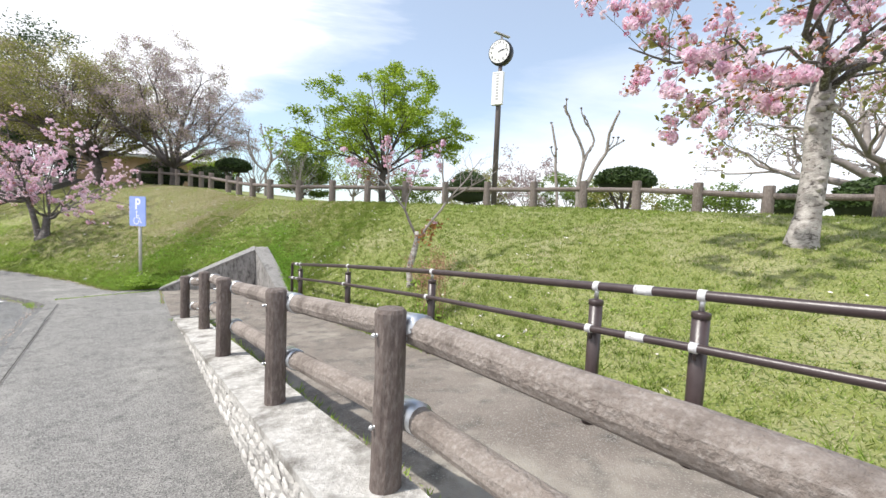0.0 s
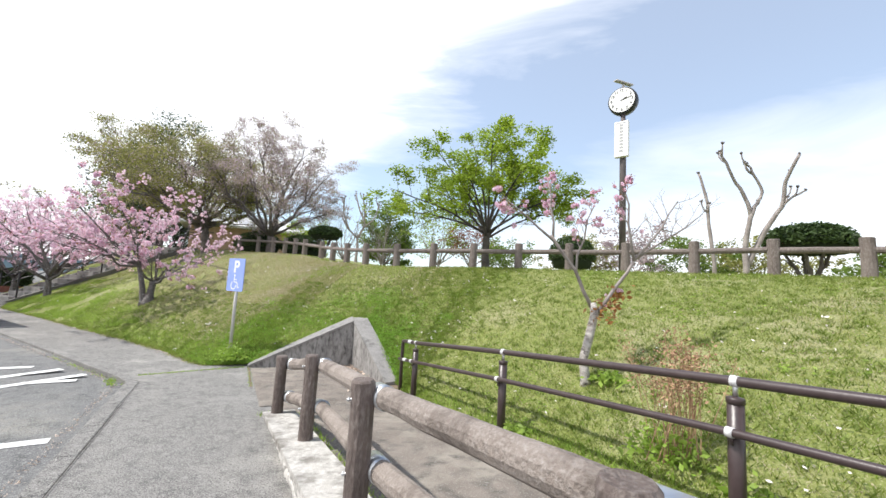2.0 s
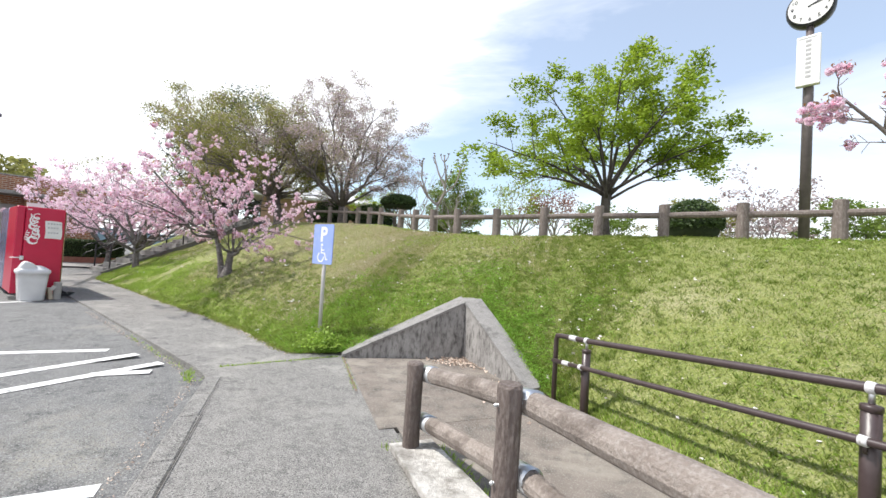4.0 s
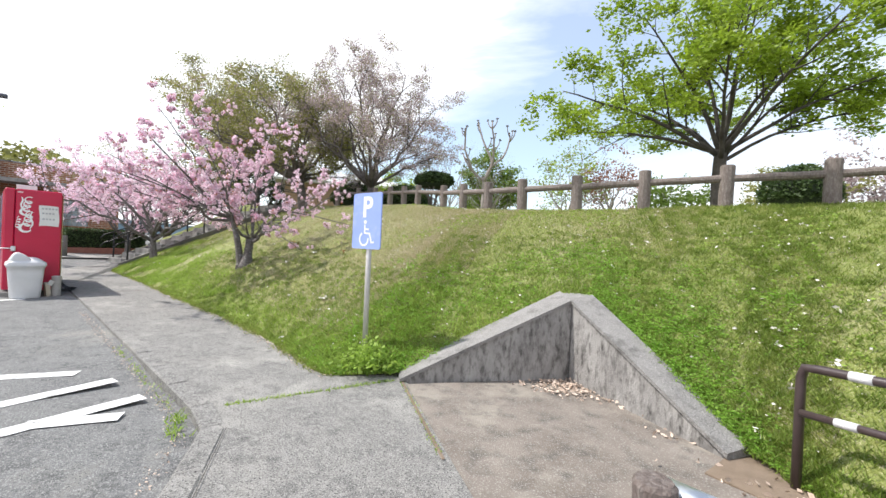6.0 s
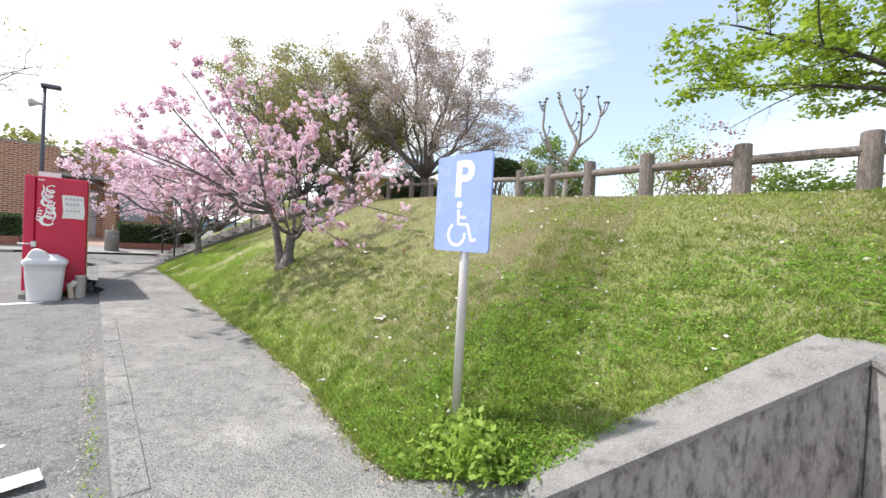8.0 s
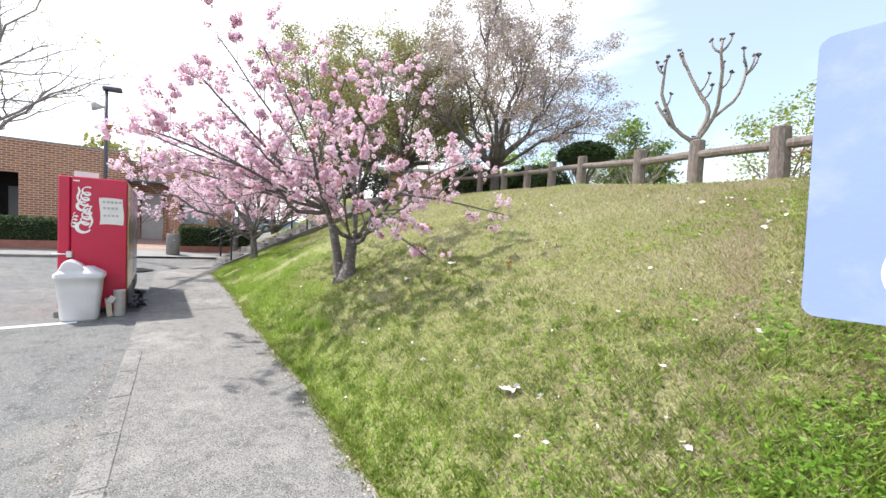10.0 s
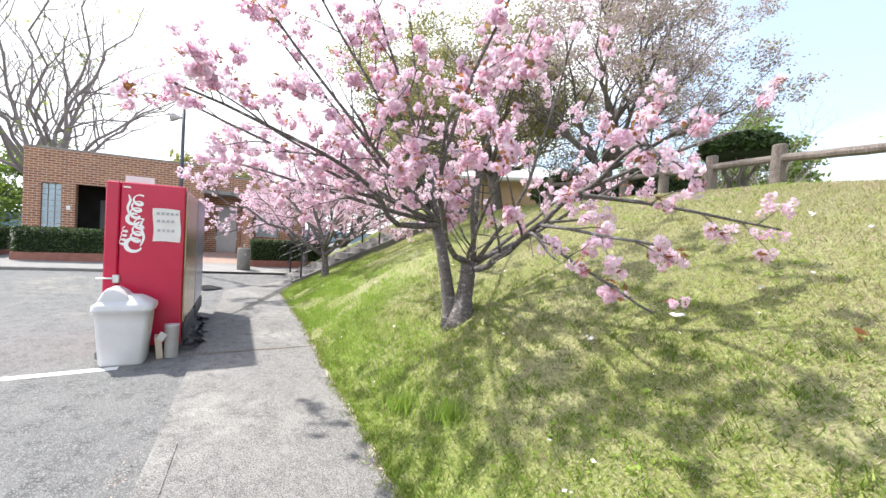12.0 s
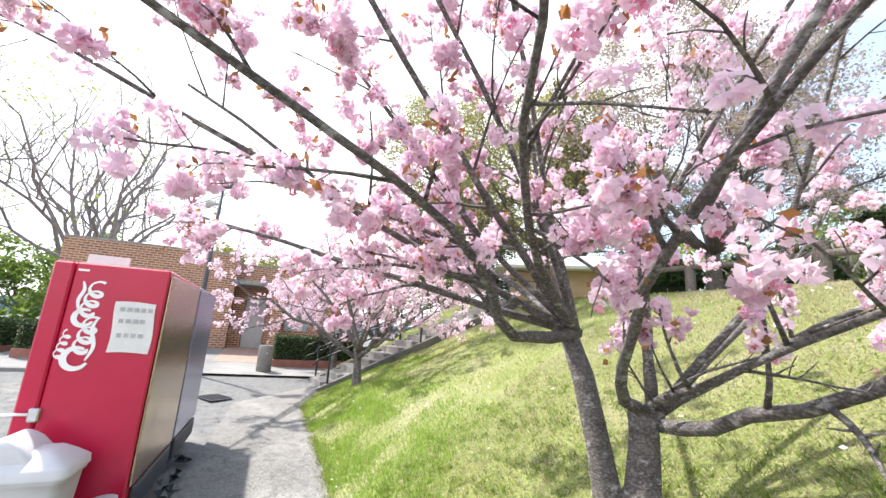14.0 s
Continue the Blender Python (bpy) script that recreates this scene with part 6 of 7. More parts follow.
def topiary(base, w, d, h, lift, seed, label):
    """A clipped dome on short crooked stems."""
    x, y = base
    z = lawn_z(x, y)
    ob = thing("clipped_shrub", label, "shrub", (x, y, z), "clipped shrubs behind the fence")
    rng = random.Random(seed)
    wood, tips = Shape(), []
    for k in range(5):
        a = 1.26 * k
        grow(wood, tips, rng, (x + 0.05 * math.cos(a), y + 0.05 * math.sin(a), z - 0.05), (x + w * 0.3 * math.cos(a), y + d * 0.3 * math.sin(a), z + lift + h * 0.35), 0.045, 0.02, [2], 0.15)
    part("stem", wood.mesh("stem", M["bark_grey"], True), ob)
    r = np.random.default_rng(seed)
    v = r.normal(0, 1, (5200, 3))
    v /= np.linalg.norm(v, axis=1)[:, None]
    v[:, 2] = np.where(v[:, 2] < -0.25, v[:, 2] * 0.3, v[:, 2])
    p = v * np.array((w / 2, d / 2, h * 0.6)) * r.uniform(0.9, 1.03, (len(v), 1)) + np.array((x, y, z + lift + h * 0.4))
    # solid filler inside the dome, coloured like the shade behind its leaves
    core = Shape().lathe([(0.05, -h * 0.1), (w * 0.40, 0), (w * 0.45, h * 0.25), (w * 0.36, h * 0.6), (w * 0.18, h * 0.82), (0.03, h * 0.9)], (0, 0, 0), 14, pose(x, y, z + lift) @ Matrix.Diagonal((1, d / w, 1, 1)))
    part("core", core.mesh("core", M["hedge_shade_core"], True), ob)
    part("foliage", quads_mesh("foliage", leaf_cards(r, p, 1, 0.02, 0.075), 4, M["hedge"]), ob, kind="stuff")


topiary((5.98, 8.4), 1.42, 1.15, 0.55, 0.50, 81, "clipped dark green umbrella-shaped shrub behind the fence")
topiary((9.4, 7.4), 0.95, 0.95, 0.65, 0.05, 82, "small clipped dark green dome shrub")
topiary((9.6, 6.0), 1.3, 1.3, 0.7, 0.05, 83, "clipped dark green dome shrub near the fence")
topiary((2.45, 13.8), 1.5, 1.2, 1.1, 0.35, 84, "dark green rounded shrub behind the fence")
topiary((-10.9, 15.9), 2.2, 1.4, 0.95, 0.0, 85, "wide dark green clipped hedge on the crest")
topiary((-8.6, 15.7), 1.9, 1.4, 0.95, 0.0, 86, "dark green clipped shrub behind the log fence")
topiary((-6.9, 14.4), 1.3, 1.1, 0.5, 0.75, 87, "cloud-pruned dark green shrub on a bare stem")

# the old pink cherry on the bank by the ramp
rng = random.Random(91)
E1 = Vector((5.2, 2.62, 0))
E1.z = lawn_z(5.2, 2.62)
old = thing("cherry_tree", "old pink cherry tree with thick lichen-grey trunk", "tree", tuple(E1), "pink cherry trees")
wood, tips = Shape(), []
wood.tube([E1 + Vector(p) for p in ((0, 0, -0.15), (-0.02, 0, 0.03), (0.02, 0, 0.3), (0.06, 0, 0.8), (0.04, 0.02, 1.3), (0.10, 0.05, 1.75))], [0.18, 0.135, 0.11, 0.105, 0.1, 0.1], 16, True, 0.09, rng)
for k in range(9):
    a, z = rng.uniform(3.2, 5.6), rng.uniform(0.35, 1.5)
    q = E1 + Vector((0.04 + 0.10 * math.cos(a), 0.10 * math.sin(a), z))
    wood.tube([q - Vector((math.cos(a), math.sin(a), 0)) * 0.05, q, q + Vector((math.cos(a), math.sin(a), 0)) * 0.035], [0.05, 0.04, 0.012], 7, True, 0.2, rng)
part("trunk", wood.mesh("trunk", M["bark_light"], True), old)
wood = Shape()
for e_, r0 in (((-2.15, -0.55, 1.62), 0.05), ((-1.85, -1.0, 1.45), 0.036), ((-1.5, -1.5, 2.0), 0.06), ((-0.7, -1.9, 2.1), 0.06), ((-0.5, 1.2, 2.2), 0.05), ((0.3, 1.8, 2.0), 0.05), ((1.6, 0.8, 2.3), 0.06), ((1.0, -1.8, 2.2), 0.06), ((-0.6, -0.5, 2.7), 0.05), ((0.3, 0.6, 3.3), 0.06), ((1.8, -0.8, 2.2), 0.06), ((0.6, 2.2, 2.0), 0.05)):
    grow(wood, tips, rng, E1 + Vector((0.08, 0.03, 1.6 + rng.uniform(-0.1, 0.12))), E1 + Vector(e_), r0 * 0.7, 0.006, [7, 5], 0.12, 0.03, 0.1, (0.25, 0.45))
part("bough", wood.mesh("bough", M["bark_cherry"], True), old)
rng.shuffle(tips)
front = [t for t in tips if t.x < E1.x - 0.1 and t.y < E1.y + 0.5][:140]
blossom_objects(old, front, rng, 1.05)
joined_blossom(old, [tuple(t) for t in tips if t not in front][:420], 92, 0.046, 12, 2, 0.4)
r_ = np.random.default_rng(93)
part("leaves", quads_mesh("leaves", leaf_cards(r_, [tuple(t) for t in tips if t.y > E1.y][:260], 6, 0.09, 0.08), 4, M["leaf_olive"]), old, "greenish young leaves", "stuff")

# the young cherry beside the metal rail
rng = random.Random(101)
Y1 = Vector((1.13, 3.75, 0))
Y1.z = lawn_z(1.13, 3.75)
young = thing("cherry_sapling", "stunted young cherry with lichen-white forked trunk and few blossoms", "tree", tuple(Y1))
wood, tips = Shape(), []
YR, YA = Vector((0.94, 0.34, 0)), Vector((-0.34, 0.94, 0))


def y1(r, a, z):
    return Y1 + YR * r + YA * a + Vector((0, 0, z))


wood.tube([y1(0, 0, -0.1), y1(0, 0, 0.02), y1(-0.02, 0, 0.22), y1(0.03, 0, 0.42), y1(0.08, 0, 0.62), y1(0.06, 0, 0.72)], [0.06, 0.046, 0.038, 0.042, 0.038, 0.028], 12, True, 0.1, rng)
part("trunk", wood.mesh("trunk", M["bark_light"], True), young)
wood = Shape()
for s_, e_, r0, k_ in (((0.06, 0, 0.66), (-0.34, 0.05, 1.32), 0.019, []), ((0.10, 0, 0.62), (0.46, -0.05, 1.16), 0.019, []), ((-0.30, 0.05, 1.26), (-0.80, 0.1, 1.65), 0.014, [7, 5]), ((-0.32, 0.05, 1.30), (-0.36, 0.1, 1.85), 0.014, [7, 5]), ((-0.1, 0.02, 0.98), (0.12, 0.1, 1.65), 0.013, [7, 5]),
                       ((0.45, -0.05, 1.14), (0.95, 0, 1.75), 0.014, [7, 5]), ((0.44, -0.05, 1.12), (0.30, -0.1, 1.78), 0.016, [6, 4]), ((0.46, -0.05, 1.15), (1.25, 0.1, 1.62), 0.014, [6, 4])):
    grow(wood, tips if k_ else [], rng, y1(*s_), y1(*e_), r0, max(0.004, r0 * 0.4) if k_ else r0 * 0.75, k_, 0.08, 0.025, 0.3, (0.3, 0.5))
part("bough", wood.mesh("bough", M["bark_pale"], True), young)
rng.shuffle(tips)
blossom_objects(young, [t for t in tips if (t - Y1).dot(YR) < 0.55][:95] + [y1(0.20, 0, 0.80), y1(0.30, -0.05, 0.86), y1(0.16, -0.04, 0.70)], rng, 0.42)
r_ = np.random.default_rng(102)
part("young_leaves", quads_mesh("young_leaves", leaf_cards(r_, [tuple(y1(0.12 + 0.05 * i, -0.03, 0.62 + 0.05 * i)) for i in range(5)], 26, 0.05, 0.05), 4, M["leaf_bronze"]), young, "bronze green young leaves", "stuff")

# ---- far things ----
for (bx, by), h, rad, sd, mt in (((-38.0, -2.0), 4.5, 3.6, 401, "leaf_mid"), ((-37.0, -9.0), 5.0, 4.0, 402, "leaf_olive"), ((-44.0, 4.0), 5.5, 4.5, 403, "leaf_mid"), ((-33.0, 14.0), 4.5, 3.5, 404, "leaf_olive")):
    spread_tree("far_tree", "distant green tree beyond the brick building", (bx, by), h, rad, 0.1, 0.3, 12, [5, 4], sd, M["bark_grey"], ((M[mt], 14, 0.35, 0.3),), 1.0, low=0.0, group="distant trees")
hut = thing("far_house", "tan house with a pale low roof beyond the trees", "house", (-17.0, 21.3, 2.5))
part("wall", Shape().chamfer_box((-3, -2, 0), (3, 2, 1.9), 0.02, pose(-16.2, 22.3, 2.4, 0, 0, 38)).mesh("wall", M["far_wall"]), hut)
part("roof", Shape().prism([(-3.5, -2.5), (3.5, -2.5), (3.5, 2.5), (-3.5, 2.5)], 0, 0.12).add([(-3.5, -2.5, 0.12), (3.5, -2.5, 0.12), (3.5, 2.5, 0.12), (-3.5, 2.5, 0.12), (-2.4, 0, 1.0), (2.4, 0, 1.0)], [(0, 1, 5, 4), (1, 2, 5), (2, 3, 4, 5), (3, 0, 4)]).mesh("roof", M["far_roof"]), hut).matrix_basis = pose(-16.2, 22.3, 4.3, 0, 0, 38)
hills = Shape()
rng = random.Random(7)
arc_pts = []
for i in range(121):
    a = radians(-60 + i * 2.2)
    h = 22 + 16 * noise.noise((i * 0.11, 3.3, 0)) + 5 * noise.noise((i * 0.5, 1.3, 0))
    arc_pts.append((900 * -math.sin(a), 900 * math.cos(a), h))
hills.add([(x, y, -20) for x, y, h in arc_pts] + [(x, y, h) for x, y, h in arc_pts] + [(x * 1.1, y * 1.1, h * 0.8) for x, y, h in arc_pts], [(i, i + 1, 122 + i, 121 + i) for i in range(120)] + [(121 + i, 122 + i, 243 + i, 242 + i) for i in range(120)])
whole("backdrop", hills.mesh("backdrop", M["hill"], True), "low blue-green hills far off", "hills", "structure")


# ---- ground cover and small pieces ----
G = np.array([[tuple(p) for p in r[:23]] for r in rows_])  # the bank as a grid: along the foot, up the slope


def on_bank(r, n, u0, u1, power=1.0, t0=0.0, t1=1.0):
    """n random points of the bank, between two stretches of its foot, denser towards the foot for power > 1."""
    u = r.uniform(u0 * NU, min(u1 * NU, len(G) - 1.001), n)
    t = (t0 + (t1 - t0) * r.random(n) ** power) * 21.99
    i, j = u.astype(int), t.astype(int)
    fu, ft_ = (u - i)[:, None], (t - j)[:, None]
    return (G[i, j] * (1 - fu) + G[i + 1, j] * fu) * (1 - ft_) + (G[i, j + 1] * (1 - fu) + G[i + 1, j + 1] * fu) * ft_


def blades(r, p, h, w, lean=0.5):
    n = len(p)
    a = r.uniform(0, 2 * np.pi, n)
    hh = h * r.uniform(0.45, 1.3, n)
    d = np.stack([np.cos(a), np.sin(a), np.zeros(n)], 1) * (w * r.uniform(0.7, 1.3, n))[:, None]
    b = r.uniform(0, 2 * np.pi, n)
    tip = np.stack([np.cos(b) * lean * hh * r.uniform(0.3, 1.4, n), np.sin(b) * lean * hh * r.uniform(0.3, 1.4, n), hh], 1)
    base = p - np.array((0, 0, 0.006))
    return np.stack([base - d, base + d, base + tip], 1).reshape(-1, 3)


r_ = np.random.default_rng(200)
pts = np.vstack([on_bank(r_, 120000, 0.8, 7.0, 1.2), on_bank(r_, 45000, 7.0, 9.0, 1.1), on_bank(r_, 50000, 9.0, 12.2, 1.3), on_bank(r_, 35000, 12.2, 15.5, 1.2)])
whole("grass", quads_mesh("grass", blades(r_, pts, 0.034, 0.0042, 0.8), 3, M["grass_blade"]), "short patchy turf with green and straw blades", "grass", "stuff")
fine_pts = np.vstack([on_bank(r_, 32000, 0.8, 6.2, 1.2, 0.08, 0.7), on_bank(r_, 24000, 6.4, 8.2, 1.0, 0.35, 1.0), on_bank(r_, 26000, 8.0, 8.8, 1.0, 0.3, 1.0), on_bank(r_, 36000, 8.6, 9.4, 1.0, 0.2, 1.0), on_bank(r_, 265000, 9.2, 12.4, 1.0, 0.08, 0.95), on_bank(r_, 20000, 12.2, 15.8, 1.0, 0.3, 1.0)])
whole("dry_grass", quads_mesh("dry_grass", blades(r_, fine_pts, 0.024, 0.0034, 1.3), 3, M["straw_blade"]), "dry straw-coloured blades among the turf", "grass", "stuff")
fringe = on_bank(r_, 9000, 9.0, 15.8, 1.0, 0.0, 0.012)
fringe[:, :2] += r_.normal(0, 0.035, (len(fringe), 2)) + np.array((0.012, -0.028))
fringe = fringe[np.array([noise.noise((x * 3.1, y * 3.1, 2)) for x, y, z in fringe]) > -0.15]
whole("edge_grass", quads_mesh("edge_grass", blades(r_, fringe, 0.04, 0.0045, 1.2), 3, M["grass_blade"]), "grass creeping over the walkway's edge", "grass", "stuff")
seeds = np.vstack([on_bank(r_, 26000, 0.8, 7.0, 1.25), on_bank(r_, 4000, 7.0, 9.0, 1.1, 0.0, 0.6), on_bank(r_, 9000, 9.0, 12.4, 1.5, 0.0, 0.35)])
seeds = seeds[np.array([noise.noise((x * 9.0, y * 9.0, 5)) for x, y, z in seeds]) > 0.0]
tuft = np.repeat(seeds, 9, axis=0) + r_.normal(0, 1, (len(seeds) * 9, 3)) * np.array((0.022, 0.022, 0.0))
whole("turf_tufts", quads_mesh("turf_tufts", blades(r_, tuft, 0.042, 0.004, 1.0), 3, M["turf_tuft"]), "darker tufts of longer grass in the turf", "grass", "stuff")
lush = np.vstack([on_bank(r_, 11000, 9.0, 12.2, 1.7, 0.0, 0.15), on_bank(r_, 18000, 12.2, 14.0, 1.5, 0.0, 0.26), on_bank(r_, 16000, 14.0, 16.0, 1.3, 0.0, 0.4), on_bank(r_, 11000, 7.1, 9.4, 1.3, 0.0, 0.3), on_bank(r_, 6000, 1.5, 5.2, 1.0, 0.0, 0.05), on_bank(r_, 9000, 11.6, 13.6, 1.0, 0.03, 0.16)])
nz = np.array([noise.noise((x * 1.7, y * 1.7, 9)) for x, y, z in lush])
lush = lush[nz + r_.normal(0, 0.12, len(nz)) > -0.15]
whole("tall_grass", quads_mesh("tall_grass", blades(r_, lush, 0.052, 0.005, 0.8), 3, M["weed"]), "lush taller grass along the bank's foot", "grass", "stuff")
nz_pts = on_bank(r_, 14000, 0.8, 15.0, 1.0)
nzv = np.array([noise.noise((x * 0.9, y * 0.9, 21)) for x, y, z in nz_pts])
nz_pts = nz_pts[nzv > 0.18]
whole("clover", quads_mesh("clover", leaf_cards(r_, nz_pts + np.array((0, 0, 0.018)), 3, np.array((0.016, 0.016, 0.006)), 0.026, 0.12), 4, M["weed"]), "patches of broad green weeds in the turf", "weeds", "stuff")
lush_pts = np.vstack([on_bank(r_, 6500, 5.3, 7.0, 2.0, 0.0, 0.4), on_bank(r_, 6500, 7.0, 9.2, 1.8, 0.0, 0.45), on_bank(r_, 1000, 9.0, 9.9, 1.8, 0.0, 0.4)])
lush_n = np.array([noise.noise((x * 1.9, y * 1.9, 33)) for x, y, z in lush_pts]) + r_.normal(0, 0.28, len(lush_pts))
lush_pts = lush_pts[lush_n > -0.05]
whole("clover_mat", quads_mesh("clover_mat", leaf_cards(r_, lush_pts + np.array((0, 0, 0.022)), 5, np.array((0.018, 0.018, 0.006)), 0.019, 0.12), 4, M["clover"]), "dense bright green clover round the low wall", "clover", "stuff")
pt = on_bank(r_, 1000, 1.0, 15.0, 1.1)
whole("fallen_petals", quads_mesh("fallen_petals", leaf_cards(r_, pt + np.array((0, 0, 0.03)), 1, 0.01, 0.026, 0.2), 4, M["petal_litter"]), "pale fallen petals scattered on the turf", "petals", "stuff")
pt = on_bank(r_, 75, 1.0, 14.0, 1.1)
whole("fallen_flowers", quads_mesh("fallen_flowers", leaf_cards(r_, pt + np.array((0, 0, 0.032)), 4, 0.015, 0.034, 0.3), 4, M["petal_litter"]), "faded fallen blossom heads on the turf", "petals", "stuff")

# pale grit along the edge of the walkway
grit = Shape()
edge = [foot_line[i] for i in range(9 * NU, N_BANK)]
edge = [edge[i].lerp(edge[i + 1], k / 8) for i in range(len(edge) - 1) for k in range(8)]
gv = []
for i, p in enumerate(edge):
    d = (edge[min(i + 1, len(edge) - 1)] - edge[max(i - 1, 0)]).normalized()
    out = Vector((d.y, -d.x, 0))
    out = out if out.dot(Vector((0.4, -0.9, 0))) > 0 else -out
    w = 0.015 + 0.05 * max(0, noise.noise((i * 0.21, 0, 0))) + 0.03 * max(0, noise.noise((i * 0.9, 7, 0)))
    gv += [(p.x - out.x * 0.06, p.y - out.y * 0.06, 0.010 + rise(p.x)), (p.x + out.x * w, p.y + out.y * w, 0.004 + rise(p.x))]
grit.add(gv, [(2 * i, 2 * i + 1, 2 * i + 3, 2 * i + 2) for i in range(len(edge) - 1)])
M["grit"] = mat("pale_grit", (0.34, 0.29, 0.25), (0.48, 0.42, 0.37), 12, 0.95, 0.8, 80, fine=(0.6, 0.55, 0.5), fine_scale=60)
whole("edge_grit", grit.mesh("edge_grit", M["grit"]), "pale sandy grit along the walkway's edge", "grit", "structure")
crumbs = np.array([(p[0] + r_.normal(0, 0.05), p[1] + r_.normal(0, 0.05) - 0.05, 0.012 + rise(p[0])) for p in on_bank(r_, 900, 9.0, 14.5, 1.0, 0.0, 0.004)])
whole("edge_litter", quads_mesh("edge_litter", leaf_cards(r_, crumbs, 1, 0.012, 0.018, 0.2), 4, M["dead_leaf"]), "dry leaf crumbs along the walkway's edge", "leaf litter", "stuff")
kp = np.array([(a.x + (b.x - a.x) * u, a.y + (b.y - a.y) * u, LOW + 0.012) for a, b in zip(kl[:-1], kl[1:]) for u in r_.random(int((b - a).length * 130))]) + np.array((-0.06, -0.09, 0)) + r_.normal(0, 0.03, 1)[0] * 0
kp[:, :2] += r_.normal(0, 0.025, (len(kp), 2))
whole("kerb_litter", quads_mesh("kerb_litter", leaf_cards(r_, kp, 1, 0.006, 0.013, 0.2), 4, M["dead_leaf"]), "dry brown leaf bits in the gutter", "leaf litter", "stuff")

# weeds: in the joints, at the sign, along the stone wall, by the rail
def moss_line(a, b, n, h=0.03, sp=0.012):
    u = r_.random((n, 1))
    q = np.array(a)[None] * (1 - u) + np.array(b)[None] * u
    q[:, :2] += r_.normal(0, sp, (n, 2))
    return blades(r_, q, h, 0.005, 0.9)


weeds = np.vstack([moss_line(tuple(curb_at(0.6, RW + 0.01, ramp_z(0.6))), tuple(curb_at(3.0, RW + 0.01, ramp_z(3.0))), 1500, 0.04, 0.03), moss_line(tuple(curb_at(3.0, RW + 0.01, ramp_z(3.0))), tuple(curb_at(7.5, RW + 0.01, ramp_z(7.5))), 2600, 0.04, 0.03),
                   moss_line((-4.30, 4.50, 0.003), (-3.50, 5.50, 0.003), 500, 0.022), moss_line((-3.42, 5.5, 0.006), (-2.70, 4.55, 0.006), 200, 0.015),
                   moss_line(tuple(curb_at(0.1, 0.31, 0.02)), tuple(curb_at(2.0, 0.33, 0.15)), 500, 0.035, 0.03), moss_line(tuple(curb_at(2.0, 0.33, 0.15)), tuple(curb_at(5.0, 0.33, 0.40)), 700, 0.035, 0.035),
                   moss_line((-4.2, 4.1, -0.03), (-4.5, 4.3, -0.03), 120, 0.04, 0.03), moss_line((-6.6, 5.12, -0.03), (-4.6, 4.34, -0.03), 160, 0.025, 0.02), moss_line(tuple(curb_at(-0.02, -0.03, 0.0)), tuple(curb_at(0.1, 0.3, 0.0)), 90, 0.04, 0.02)])
whole("joint_weeds", quads_mesh("joint_weeds", weeds, 3, M["weed"]), "small weeds growing in joints and along walls", "weeds", "stuff")


def weed_clump(name, label, base, rad, h, n, size, seed, stalks=0, blade=0):
    r = np.random.default_rng(seed)
    x, y = base
    z = lawn_z(x, y, 0.0)
    ob = thing(name, label, "weed", (x, y, z))
    p = r.normal(0, 0.45, (n, 3)) * np.array((rad, rad, 0)) + np.array((x, y, z))
    p[:, 2] = z + np.abs(r.normal(0, 0.5, n)) * h * np.clip(1.2 - np.hypot(p[:, 0] - x, p[:, 1] - y) / (rad * 1.2), 0.15, 1.2)
    part("foliage", quads_mesh("foliage", leaf_cards(r, p, 1, 0.01, size, 0.8), 4, M["weed"]), ob, kind="stuff")
    if blade:
        q = np.array((x, y, z)) + r.normal(0, 1, (blade, 3)) * np.array((rad * 0.5, rad * 0.5, 0))
        part("grass_clump", quads_mesh("grass_clump", blades(r, q, 0.12, 0.005, 0.45), 3, M["weed"]), ob, kind="stuff")
    if stalks:
        rg = random.Random(seed)
        sh, heads = Shape(), []
        for k in range(stalks):
            q = Vector((x + rg.gauss(0, rad * 0.35), y + rg.gauss(0, rad * 0.35), z))
            top = q + Vector((rg.gauss(0, 0.10), rg.gauss(0, 0.10), rg.uniform(0.45, 0.75)))
            pts_ = bez(q, (q + top) / 2 + Vector((0.03, 0, 0.05)), top, 5)
            sh.tube(pts_, [0.003, 0.0027, 0.0024, 0.002, 0.0015], 4)
            heads += [tuple(pts_[3].lerp(pts_[4], u / 4)) for u in range(5)] + [tuple(pts_[2].lerp(pts_[3], 0.5))]
        part("dry_stem", sh.mesh("dry_stem", M["dry_stalk"]), ob, "thin reddish stalks", "stuff")
        part("seed_head", quads_mesh("seed_head", leaf_cards(r, heads, 9, 0.03, 0.018), 4, M["dry_stalk"]), ob, "rusty seed heads", "stuff")


weed_clump("weed_tuft", "bushy green weeds round the sign post", (-3.80, 5.60), 0.27, 0.16, 1300, 0.04, 301)
def scrap(x, y, size, seed, label):
    """A crumpled thin piece lying on the turf."""
    rg = random.Random(seed)
    z = lawn_z(x, y) + 0.03
    n = 4
    vs = [(x + size * (i / n - 0.5) * rg.uniform(0.85, 1.1), y + size * 0.75 * (j / n - 0.5) * rg.uniform(0.85, 1.1), z + rg.uniform(0, 0.3) * size) for i in range(n + 1) for j in range(n + 1)]
    fs = [(i * (n + 1) + j, (i + 1) * (n + 1) + j, (i + 1) * (n + 1) + j + 1, i * (n + 1) + j + 1) for i in range(n) for j in range(n)]
    ob = whole("paper_scrap", Shape().add(vs, fs).mesh("paper_scrap", M["paper"], True), label, "litter", group="scraps on the turf")
    ob.modifiers.new("thickness", "SOLIDIFY").thickness = 0.004


